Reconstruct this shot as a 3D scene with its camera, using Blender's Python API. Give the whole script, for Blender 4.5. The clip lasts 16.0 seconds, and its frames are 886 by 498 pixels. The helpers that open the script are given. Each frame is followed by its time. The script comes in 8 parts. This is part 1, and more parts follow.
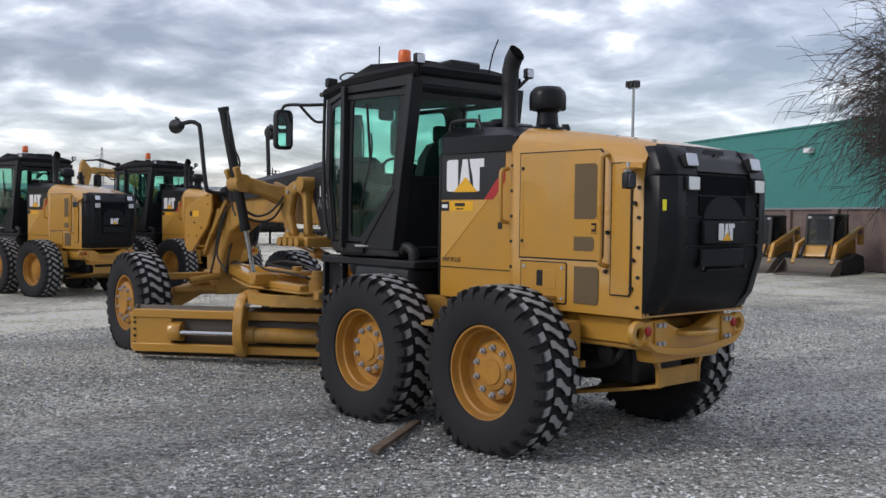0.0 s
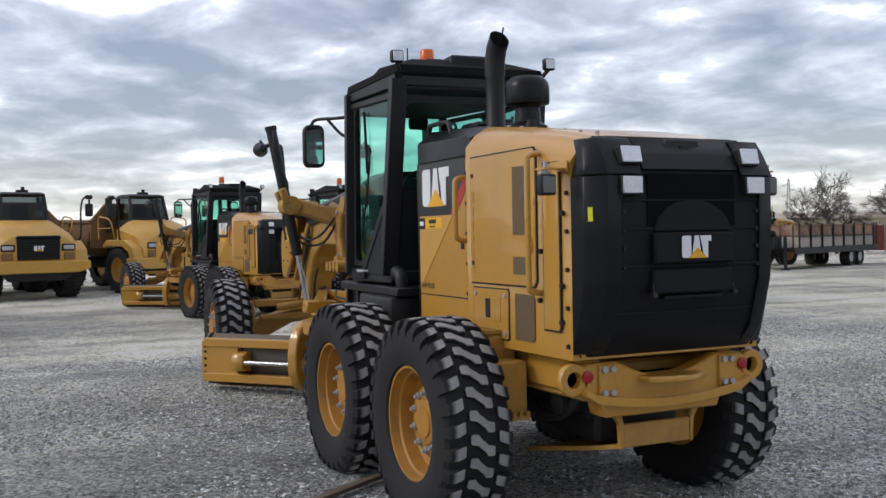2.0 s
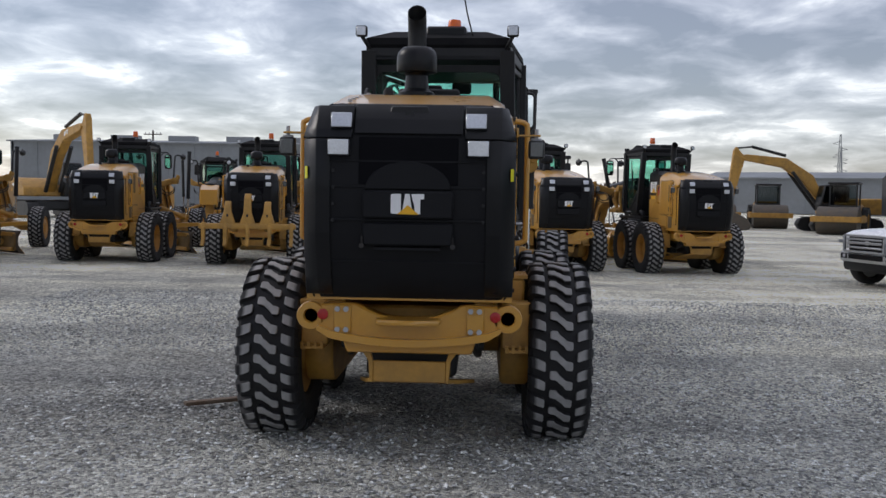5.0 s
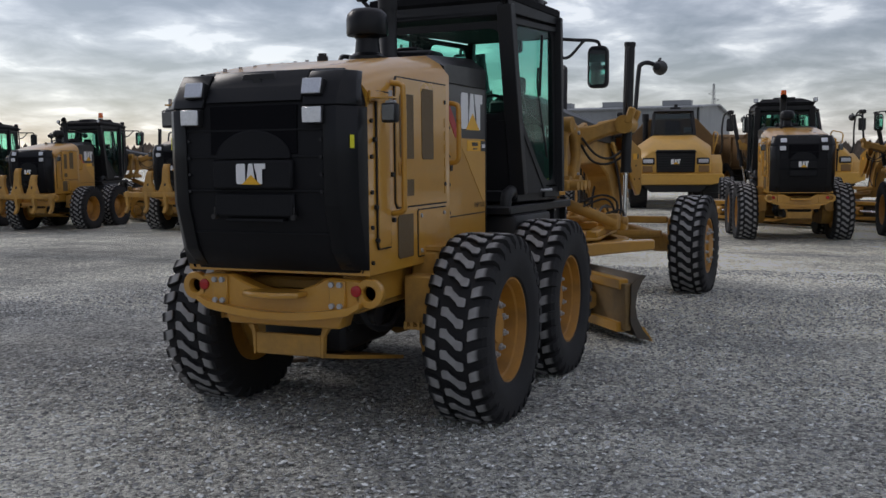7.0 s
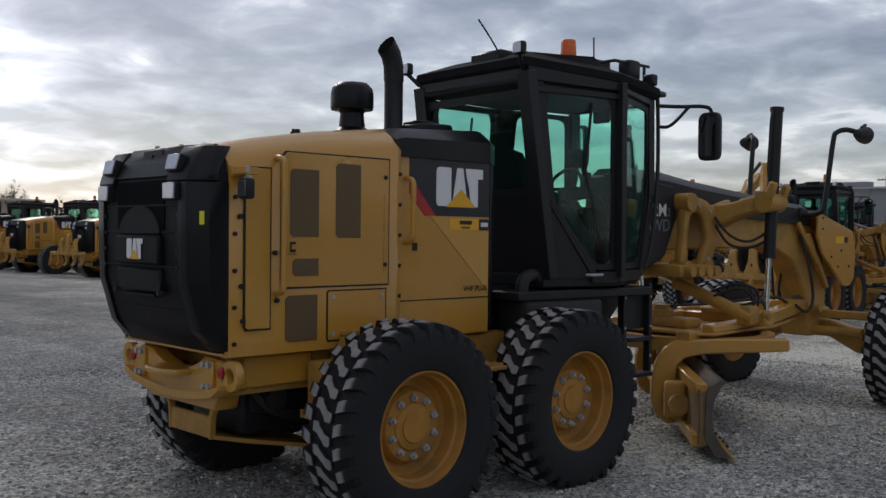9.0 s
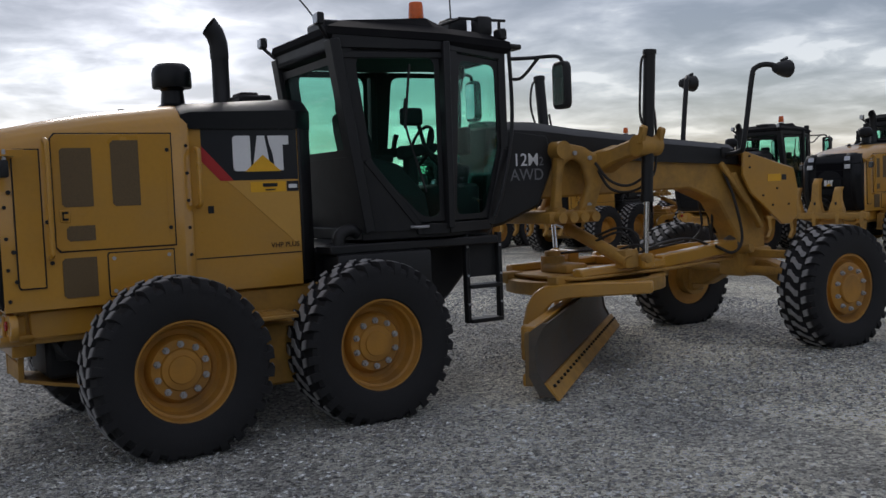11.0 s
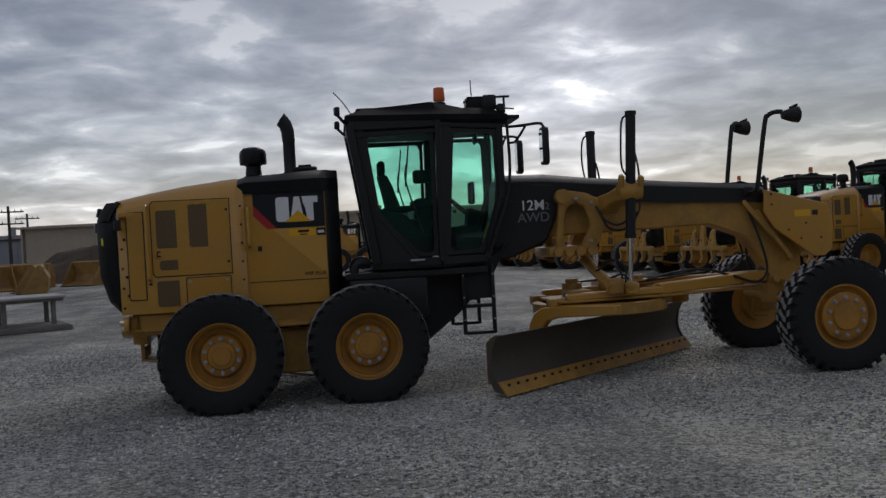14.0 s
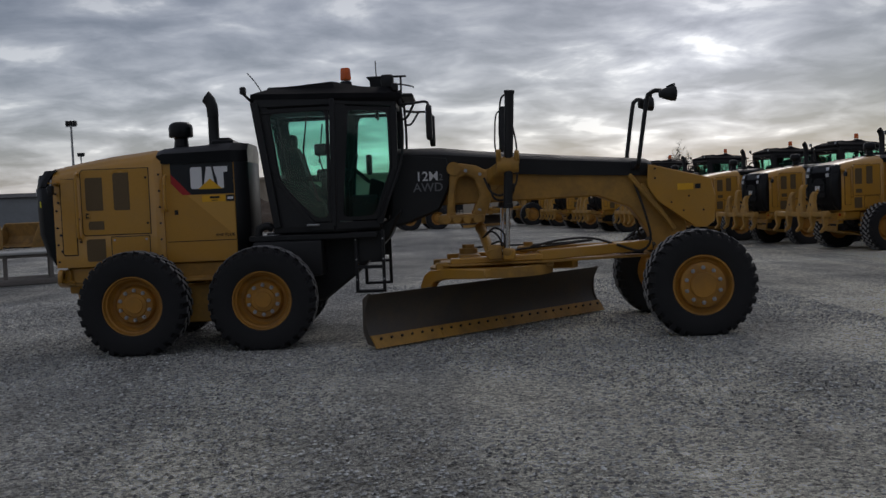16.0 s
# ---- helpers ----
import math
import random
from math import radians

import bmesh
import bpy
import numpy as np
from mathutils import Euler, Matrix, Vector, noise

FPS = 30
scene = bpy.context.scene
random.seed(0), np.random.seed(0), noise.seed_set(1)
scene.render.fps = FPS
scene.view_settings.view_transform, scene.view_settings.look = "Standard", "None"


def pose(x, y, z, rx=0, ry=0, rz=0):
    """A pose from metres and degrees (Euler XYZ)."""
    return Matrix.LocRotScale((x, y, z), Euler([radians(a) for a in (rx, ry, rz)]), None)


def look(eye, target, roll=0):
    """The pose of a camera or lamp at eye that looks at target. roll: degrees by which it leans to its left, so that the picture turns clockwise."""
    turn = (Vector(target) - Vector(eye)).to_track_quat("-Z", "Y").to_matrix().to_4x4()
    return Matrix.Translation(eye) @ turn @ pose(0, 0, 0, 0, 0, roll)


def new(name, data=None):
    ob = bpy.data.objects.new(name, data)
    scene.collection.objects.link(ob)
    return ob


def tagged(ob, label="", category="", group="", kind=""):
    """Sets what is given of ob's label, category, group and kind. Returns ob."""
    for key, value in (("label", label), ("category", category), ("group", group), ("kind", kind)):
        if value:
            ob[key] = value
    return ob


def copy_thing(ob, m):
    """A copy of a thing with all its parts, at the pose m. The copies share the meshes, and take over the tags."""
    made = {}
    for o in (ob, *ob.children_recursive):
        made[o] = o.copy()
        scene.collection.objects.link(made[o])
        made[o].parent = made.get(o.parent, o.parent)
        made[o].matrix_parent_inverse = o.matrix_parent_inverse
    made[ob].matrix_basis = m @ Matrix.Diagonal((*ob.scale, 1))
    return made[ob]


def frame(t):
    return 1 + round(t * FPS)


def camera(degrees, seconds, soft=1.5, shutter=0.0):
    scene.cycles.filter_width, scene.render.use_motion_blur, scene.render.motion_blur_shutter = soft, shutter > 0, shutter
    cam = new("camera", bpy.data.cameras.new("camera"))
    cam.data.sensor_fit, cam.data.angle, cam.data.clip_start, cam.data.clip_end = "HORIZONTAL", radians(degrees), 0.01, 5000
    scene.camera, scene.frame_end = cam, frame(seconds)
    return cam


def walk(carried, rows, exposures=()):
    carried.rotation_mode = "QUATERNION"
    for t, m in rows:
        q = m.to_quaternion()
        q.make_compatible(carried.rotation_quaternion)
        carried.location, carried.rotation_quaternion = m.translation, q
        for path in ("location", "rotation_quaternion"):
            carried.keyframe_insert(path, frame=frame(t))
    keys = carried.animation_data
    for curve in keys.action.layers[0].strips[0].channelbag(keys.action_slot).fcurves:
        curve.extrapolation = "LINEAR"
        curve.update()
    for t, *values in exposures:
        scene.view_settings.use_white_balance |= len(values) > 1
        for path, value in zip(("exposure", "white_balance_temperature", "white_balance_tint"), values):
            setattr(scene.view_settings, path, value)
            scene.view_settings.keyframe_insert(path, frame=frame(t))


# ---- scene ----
cam = camera(49.22, 16.0)
# seconds, place, heading, pitch, roll
ROWS = [
    (0.0, -5.916, 6.127, 1.737, -131.40, -1.90, -0.72),
    (0.5, -5.958, 5.490, 1.744, -129.70, -3.41, 1.01),
    (1.0, -5.955, 4.821, 1.730, -127.74, -2.97, 2.13),
    (1.5, -6.084, 4.131, 1.739, -121.83, -1.12, 1.23),
    (2.0, -6.256, 3.484, 1.741, -114.95, -0.81, 1.05),
    (2.5, -6.673, 2.960, 1.751, -112.90, -1.41, 0.00),
    (3.0, -6.979, 2.338, 1.751, -109.59, -1.40, -0.08),
    (3.5, -7.373, 1.705, 1.741, -104.15, -2.37, -0.20),
    (4.0, -7.610, 1.009, 1.724, -100.69, -2.83, -0.38),
    (4.5, -7.822, 0.270, 1.747, -93.97, -2.63, -0.11),
    (5.0, -7.842, -0.444, 1.715, -87.72, -3.22, -0.97),
    (7.5, -6.432, -3.851, 1.737, -61.32, -4.53, 1.08),
    (8, -5.928, -4.472, 1.728, -53.61, -3.10, 1.06),
    (8.5, -5.373, -5.058, 1.763, -46.20, -1.73, 0.28),
    (9, -4.713, -5.431, 1.769, -43.80, -0.96, -0.65),
    (9.5, -4.109, -5.880, 1.745, -42.24, -1.58, 0.66),
    (10, -3.598, -6.330, 1.762, -39.49, -2.48, 1.72),
    (12.5, -1.722, -9.784, 1.719, -21.53, -3.45, 1.87),
    (13, -1.230, -10.336, 1.699, -17.01, -3.05, 1.97),
    (13.5, -0.628, -10.928, 1.727, -12.16, -2.65, 2.61),
    (14, -0.064, -11.349, 1.736, -9.37, -0.95, 3.15),
    (14.5, 0.561, -11.804, 1.765, -8.18, -0.55, 2.99),
    (15, 1.197, -12.127, 1.727, -7.13, -0.61, 2.16),
    (15.5, 1.870, -12.516, 1.762, -4.96, -2.01, 2.42),
    (16, 2.514, -12.732, 1.729, -2.28, -3.07, 2.33),
]
EXPOSURES = [(0.0, 0.22, 6480, 13), (1.0, 0.29, 6450, 13), (1.5, 0.28, 6490, 13), (2.5, 0.22, 6460, 13), (4.5, 0.08, 6480, 13), (5.2, 0.03, 6490, 13), (7.5, -0.33, 6520, 13), (8.5, -0.44, 6530, 13), (9.0, -0.45, 6530, 13), (10.0, -0.42, 6500, 13), (12.5, -0.82, 6520, 13), (14.0, -1.12, 6500, 13), (16.0, -1.20, 6500, 13)]
walk(cam, [(t, pose(x, y, z, 90 + pitch, roll, yaw)) for t, x, y, z, yaw, pitch, roll in ROWS], EXPOSURES)

# ---- world and light ----
SUN_AZ, SUN_EL = 72.0, 34.0
world = bpy.data.worlds.new("overcast_sky")
scene.world = world
world.use_nodes = True
wt = world.node_tree
wt.nodes.clear()


def wnode(kind, **inputs):
    n = wt.nodes.new(kind)
    for k, v in inputs.items():
        n.inputs[k].default_value = v
    return n


def wmath(op, a, b=None, c=None):
    n = wt.nodes.new("ShaderNodeMath")
    n.operation = op
    for i, v in enumerate((a, b, c)):
        if v is None:
            continue
        if isinstance(v, (int, float)):
            n.inputs[i].default_value = v
        else:
            wt.links.new(v, n.inputs[i])
    return n.outputs[0]


sky = wt.nodes.new("ShaderNodeTexSky")
sky.sky_type, sky.sun_disc = "NISHITA", False
sky.sun_elevation, sky.sun_rotation = radians(SUN_EL), radians(90 - SUN_AZ)
sky.dust_density, sky.air_density = 0.5, 1.0
coords = wt.nodes.new("ShaderNodeTexCoord")
sep = wt.nodes.new("ShaderNodeSeparateXYZ")
wt.links.new(coords.outputs["Generated"], sep.inputs[0])
up = wmath("MAXIMUM", sep.outputs["Z"], 0.0)
den = wmath("ADD", up, 0.18)
flat = wt.nodes.new("ShaderNodeCombineXYZ")
wt.links.new(wmath("DIVIDE", sep.outputs["X"], den), flat.inputs[0])
wt.links.new(wmath("DIVIDE", sep.outputs["Y"], den), flat.inputs[1])
big = wnode("ShaderNodeTexNoise", Scale=0.95, Detail=4.0, Roughness=0.45, Distortion=0.3)
fine = wnode("ShaderNodeTexNoise", Scale=3.3, Detail=7.0, Roughness=0.54, Distortion=0.3)
wt.links.new(flat.outputs[0], big.inputs["Vector"])
wt.links.new(flat.outputs[0], fine.inputs["Vector"])
cover = wmath("ADD", wmath("MULTIPLY", big.outputs["Fac"], 0.38), wmath("MULTIPLY", fine.outputs["Fac"], 0.62))
ramp = wt.nodes.new("ShaderNodeValToRGB")
wt.links.new(cover, ramp.inputs[0])
els = ramp.color_ramp.elements
els[0].position, els[0].color = 0.405, (1.10, 1.11, 1.13, 1)
els[1].position, els[1].color = 0.60, (0.235, 0.239, 0.285, 1)
for pos, col in ((0.44, (0.73, 0.745, 0.79, 1)), (0.485, (0.53, 0.54, 0.60, 1)), (0.54, (0.36, 0.366, 0.42, 1))):
    e = els.new(pos)
    e.color = col
# brighter towards the veiled sun and just above the horizon
def toward(az, el):
    """How far a direction of the sky faces the given azimuth and elevation."""
    n = wt.nodes.new("ShaderNodeVectorMath")
    n.operation = "DOT_PRODUCT"
    wt.links.new(coords.outputs["Generated"], n.inputs[0])
    n.inputs[1].default_value = (math.cos(radians(az)) * math.cos(radians(el)), math.sin(radians(az)) * math.cos(radians(el)), math.sin(radians(el)))
    return n.outputs["Value"]


facing = toward(95, 11)
facing_sun = wmath("MAXIMUM", facing, 0.0)
glare = wmath("POWER", wmath("MAXIMUM", toward(SUN_AZ, 6), 0.0), 170.0)
near_sun = wmath("ADD", wmath("MULTIPLY", wmath("POWER", facing_sun, 6.0), 0.10), wmath("MULTIPLY", glare, 0.95))
near_sun = wmath("ADD", near_sun, wmath("MULTIPLY", wmath("MULTIPLY", wmath("POWER", facing_sun, 9.0), wmath("POWER", wmath("SUBTRACT", 1.0, wmath("MINIMUM", wmath("MULTIPLY", up, 3.4), 1.0)), 1.4)), 1.2))
low = wmath("MULTIPLY", wmath("POWER", wmath("SUBTRACT", 1.0, wmath("MINIMUM", wmath("MULTIPLY", up, 4.0), 1.0)), 2.0), 0.12)
# an overcast dome grows brighter towards the zenith
gain = wmath("ADD", wmath("ADD", near_sun, low), wmath("MULTIPLY", wmath("MULTIPLY_ADD", facing, 0.02, 0.76), wmath("SUBTRACT", wmath("MULTIPLY_ADD", up, 1.0, 0.84), wmath("MULTIPLY", wmath("MULTIPLY", up, facing_sun), 1.45))))
clouds = wt.nodes.new("ShaderNodeVectorMath")
clouds.operation = "SCALE"
wt.links.new(ramp.outputs["Color"], clouds.inputs[0])
wt.links.new(gain, clouds.inputs["Scale"])
bg_cloud, bg_sky, both = wnode("ShaderNodeBackground", Strength=0.92), wnode("ShaderNodeBackground", Strength=0.05), wt.nodes.new("ShaderNodeAddShader")
wt.links.new(clouds.outputs[0], bg_cloud.inputs["Color"])
wt.links.new(sky.outputs[0], bg_sky.inputs["Color"])
wt.links.new(bg_cloud.outputs[0], both.inputs[0])
wt.links.new(bg_sky.outputs[0], both.inputs[1])
out = wt.nodes.new("ShaderNodeOutputWorld")
wt.links.new(both.outputs[0], out.inputs["Surface"])

sun = new("sun", bpy.data.lights.new("sun", "SUN"))
sun.data.energy, sun.data.angle, sun.data.color = 1.0, radians(18), (1.0, 0.965, 0.92)
sun.matrix_world = look((0, 0, 0), (-math.cos(radians(SUN_AZ)) * math.cos(radians(SUN_EL)), -math.sin(radians(SUN_AZ)) * math.cos(radians(SUN_EL)), -math.sin(radians(SUN_EL))))


# ---- materials ----
def material(name, color, rough=0.5, metal=0.0, dirt=None, dirt_amount=0.0, dirt_scale=2.0, grain=60.0, grain_amount=0.06, bump=0.0, bump_scale=80.0, spec=0.5, each=0.0, coat=0.0):
    """A painted or raw surface: two scales of variation, dirt on top, fine relief."""
    m = bpy.data.materials.new(name)
    m.use_nodes = True
    t = m.node_tree
    n, l = t.nodes, t.links
    b = n["Principled BSDF"]
    b.inputs["Roughness"].default_value, b.inputs["Metallic"].default_value = rough, metal
    b.inputs["Specular IOR Level"].default_value = spec
    b.inputs["Coat Weight"].default_value = coat
    tc = n.new("ShaderNodeTexCoord")
    small = n.new("ShaderNodeTexNoise")
    small.inputs["Scale"].default_value, small.inputs["Detail"].default_value = grain, 4
    large = n.new("ShaderNodeTexNoise")
    large.inputs["Scale"].default_value, large.inputs["Detail"].default_value, large.inputs["Roughness"].default_value = dirt_scale, 6, 0.65
    for x in (small, large):
        l.new(tc.outputs["Object"], x.inputs["Vector"])
    vary = n.new("ShaderNodeMapRange")
    vary.inputs["To Min"].default_value, vary.inputs["To Max"].default_value = 1 - grain_amount * 2, 1 + grain_amount * 2
    l.new(small.outputs["Fac"], vary.inputs["Value"])
    scale = n.new("ShaderNodeVectorMath")
    scale.operation = "SCALE"
    scale.inputs[0].default_value = color
    l.new(vary.outputs[0], scale.inputs["Scale"])
    col = scale.outputs[0]
    if each:
        info = n.new("ShaderNodeObjectInfo")
        r = n.new("ShaderNodeMapRange")
        r.inputs["To Min"].default_value, r.inputs["To Max"].default_value = 1 - each, 1 + each
        l.new(info.outputs["Random"], r.inputs["Value"])
        s2 = n.new("ShaderNodeVectorMath")
        s2.operation = "SCALE"
        l.new(col, s2.inputs[0])
        l.new(r.outputs[0], s2.inputs["Scale"])
        col = s2.outputs[0]
    if dirt:
        edge = n.new("ShaderNodeMapRange")
        edge.inputs["From Min"].default_value, edge.inputs["From Max"].default_value = 0.42, 0.75
        edge.inputs["To Max"].default_value = dirt_amount
        l.new(large.outputs["Fac"], edge.inputs["Value"])
        mix = n.new("ShaderNodeMix")
        mix.data_type = "RGBA"
        l.new(edge.outputs[0], mix.inputs["Factor"])
        l.new(col, mix.inputs["A"])
        mix.inputs["B"].default_value = (*dirt, 1)
        col = mix.outputs["Result"]
        rr = n.new("ShaderNodeMapRange")
        rr.inputs["To Min"].default_value, rr.inputs["To Max"].default_value = max(rough - 0.08, 0.02), min(rough + 0.2, 1)
        l.new(large.outputs["Fac"], rr.inputs["Value"])
        l.new(rr.outputs[0], b.inputs["Roughness"])
    l.new(col, b.inputs["Base Color"])
    if bump:
        rel = n.new("ShaderNodeTexNoise")
        rel.inputs["Scale"].default_value, rel.inputs["Detail"].default_value = bump_scale, 5
        l.new(tc.outputs["Object"], rel.inputs["Vector"])
        bp = n.new("ShaderNodeBump")
        bp.inputs["Strength"].default_value, bp.inputs["Distance"].default_value = bump, 0.01
        l.new(rel.outputs["Fac"], bp.inputs["Height"])
        l.new(bp.outputs[0], b.inputs["Normal"])
    return m


def glass(name, tint, gloss=0.02):
    m = bpy.data.materials.new(name)
    m.use_nodes = True
    n, l = m.node_tree.nodes, m.node_tree.links
    n.clear()
    o, mix, tr, gl, lw, pw, sc = (n.new(k) for k in ("ShaderNodeOutputMaterial", "ShaderNodeMixShader", "ShaderNodeBsdfTransparent", "ShaderNodeBsdfGlossy", "ShaderNodeLayerWeight", "ShaderNodeMath", "ShaderNodeMath"))
    tr.inputs["Color"].default_value = (*tint, 1)
    gl.inputs["Roughness"].default_value = gloss
    lw.inputs["Blend"].default_value = 0.5
    pw.operation, sc.operation = "POWER", "MULTIPLY_ADD"
    pw.inputs[1].default_value = 4.0
    sc.inputs[1].default_value, sc.inputs[2].default_value = 0.55, 0.025
    l.new(lw.outputs["Facing"], pw.inputs[0])
    l.new(pw.outputs[0], sc.inputs[0])
    l.new(sc.outputs[0], mix.inputs["Fac"])
    l.new(tr.outputs[0], mix.inputs[1])
    l.new(gl.outputs[0], mix.inputs[2])
    l.new(mix.outputs[0], o.inputs["Surface"])
    return m


YELLOW = material("yellow_paint", (0.52, 0.262, 0.034), 0.26, dirt=(0.36, 0.22, 0.075), dirt_amount=0.4, dirt_scale=2.2, grain=35, grain_amount=0.04, bump=0.02, bump_scale=9, coat=0.5)
# dirty worn paint; its darker tone also paints in shade on frame and arms
YELLOW_WORN_SHADED = material("worn_shaded_yellow_paint", (0.44, 0.235, 0.042), 0.5, dirt=(0.12, 0.08, 0.04), dirt_amount=0.6, dirt_scale=3.5, grain=25, grain_amount=0.08, bump=0.06)
BLACK = material("black_paint", (0.014, 0.0142, 0.0155), 0.42, dirt=(0.03, 0.029, 0.027), dirt_amount=0.35, spec=0.34, dirt_scale=3, grain=50, bump=0.03)
PLASTIC = material("black_plastic", (0.006, 0.0065, 0.008), 0.28, dirt=(0.012, 0.012, 0.012), dirt_amount=0.3, spec=0.25, dirt_scale=5, grain=150, bump=0.05, bump_scale=250)
MESHY = material("fine_black_mesh", (0.005, 0.005, 0.0065), 0.8, spec=0.08, grain=400, grain_amount=0.4, bump=0.3, bump_scale=500)
STEEL = material("chrome_rod", (0.62, 0.62, 0.63), 0.18, 1.0, grain=90, grain_amount=0.02)
BOLT = material("zinc_bolt", (0.40, 0.40, 0.41), 0.5, 0.25, grain=90)
WHEEL_Y = material("wheel_yellow", (0.46, 0.215, 0.028), 0.5, dirt=(0.11, 0.065, 0.03), dirt_amount=0.65, dirt_scale=3.0, grain=25, grain_amount=0.08, bump=0.06)
ROOF = material("dull_black_roof", (0.010, 0.010, 0.011), 0.85, dirt=(0.03, 0.029, 0.028), dirt_amount=0.4, spec=0.1, dirt_scale=3, grain=50)
BARE = material("scoured_steel", (0.10, 0.088, 0.075), 0.5, 0.6, dirt=(0.16, 0.12, 0.08), dirt_amount=0.7, dirt_scale=4, grain=60, grain_amount=0.12, bump=0.08)
GRILLE_BLACK = material("dull_black_grille", (0.0065, 0.0068, 0.0085), 0.5, dirt=(0.012, 0.012, 0.013), dirt_amount=0.4, spec=0.20, dirt_scale=4, grain=300, grain_amount=0.3, bump=0.15, bump_scale=400)
WORN_PLATE = material("worn_brown_yellow_plate", (0.24, 0.15, 0.055), 0.5, 0.2, dirt=(0.09, 0.07, 0.05), dirt_amount=0.6, dirt_scale=5, grain=40, grain_amount=0.12, bump=0.08)
GRILLE = material("brown_vent_mesh", (0.125, 0.080, 0.032), 0.6, 0.0, grain=300, grain_amount=0.35, bump=0.3, bump_scale=420)
WHITE = material("white_decal", (0.78, 0.78, 0.78), 0.4, grain=40, grain_amount=0.02)
RED = material("red_decal", (0.42, 0.02, 0.02), 0.4, grain=40, grain_amount=0.03)
DECAL_Y = material("yellow_decal", (0.80, 0.42, 0.015), 0.4, grain=40, grain_amount=0.03)
# paler copy of the yellow, for the sheen painted on the side panels
PALE_SHEEN = material("paler_yellow_sheen", (0.60, 0.325, 0.060), 0.36, dirt=(0.48, 0.27, 0.07), dirt_amount=0.3, dirt_scale=2.5, grain=40, grain_amount=0.03, coat=0.3)
GREYDECAL = material("grey_outline_decal", (0.16, 0.16, 0.17), 0.5, grain=40)
ORANGE = material("orange_beacon_lens", (0.75, 0.13, 0.015), 0.25, grain=30, grain_amount=0.1)
REDLENS = material("red_reflector", (0.35, 0.012, 0.012), 0.25, grain=60, grain_amount=0.15)
# side lamp glass, with the dark grey it reflects put into its colour
DARKLENS = material("dark_reflection_lens", (0.10, 0.105, 0.11), 0.12, 0.4, grain=90, grain_amount=0.12)
LENS = material("lamp_lens", (0.62, 0.64, 0.68), 0.15, 0.35, grain=90, grain_amount=0.12)
SAFETY = material("yellow_green_sticker", (0.72, 0.68, 0.02), 0.45, grain=90)
HOSE = material("rubber_hose", (0.014, 0.013, 0.013), 0.6, dirt=(0.06, 0.05, 0.04), dirt_amount=0.4, grain=60)
SEAT = material("seat_cloth", (0.015, 0.015, 0.017), 0.85, grain=200, grain_amount=0.2, bump=0.1)
CABGLASS = glass("green_cab_glass", (0.72, 0.94, 0.88))
MIRROR = material("mirror_glass", (0.75, 0.8, 0.82), 0.03, 1.0, grain=10, grain_amount=0.01)
GREYWOOD = material("grey_weathered_timber", (0.20, 0.18, 0.16), 0.85, dirt=(0.10, 0.085, 0.07), dirt_amount=0.5, dirt_scale=5, grain=45, grain_amount=0.25, bump=0.3, each=0.2)
WOOD = material("weathered_wood", (0.10, 0.065, 0.04), 0.8, dirt=(0.2, 0.17, 0.14), dirt_amount=0.5, dirt_scale=6, grain=45, grain_amount=0.25, bump=0.3, each=0.2)


def rubber():
    """Dark rubber with pale dust left on the faces of the lugs."""
    m = material("tyre_rubber", (0.009, 0.009, 0.0105), 0.75, dirt=(0.026, 0.025, 0.024), dirt_amount=0.45, dirt_scale=5, grain=80, grain_amount=0.12, bump=0.1)
    n, l = m.node_tree.nodes, m.node_tree.links
    tc = n.new("ShaderNodeTexCoord")
    sp = n.new("ShaderNodeSeparateXYZ")
    l.new(tc.outputs["Object"], sp.inputs[0])

    def mth(op, a, b):
        k = n.new("ShaderNodeMath")
        k.operation = op
        for i, v in enumerate((a, b)):
            if isinstance(v, float):
                k.inputs[i].default_value = v
            else:
                l.new(v, k.inputs[i])
        return k.outputs[0]
    r2 = mth("ADD", mth("MULTIPLY", sp.outputs[0], sp.outputs[0]), mth("MULTIPLY", sp.outputs[2], sp.outputs[2]))
    worn = n.new("ShaderNodeMapRange")
    worn.inputs["From Min"].default_value, worn.inputs["From Max"].default_value = 0.640 ** 2, 0.6475 ** 2
    l.new(r2, worn.inputs["Value"])
    nz = n.new("ShaderNodeTexNoise")
    nz.inputs["Scale"].default_value, nz.inputs["Detail"].default_value = 14, 5
    l.new(tc.outputs["Object"], nz.inputs["Vector"])
    fac = mth("MULTIPLY", worn.outputs[0], mth("ADD", mth("MULTIPLY", nz.outputs["Fac"], 0.7), 0.45))
    b = n["Principled BSDF"]
    before = b.inputs["Base Color"].links[0].from_socket
    mix = n.new("ShaderNodeMix")
    mix.data_type = "RGBA"
    l.new(fac, mix.inputs["Factor"])
    l.new(before, mix.inputs["A"])
    mix.inputs["B"].default_value = (0.33, 0.325, 0.32, 1)
    l.new(mix.outputs["Result"], b.inputs["Base Color"])
    return m


RUBBER = rubber()


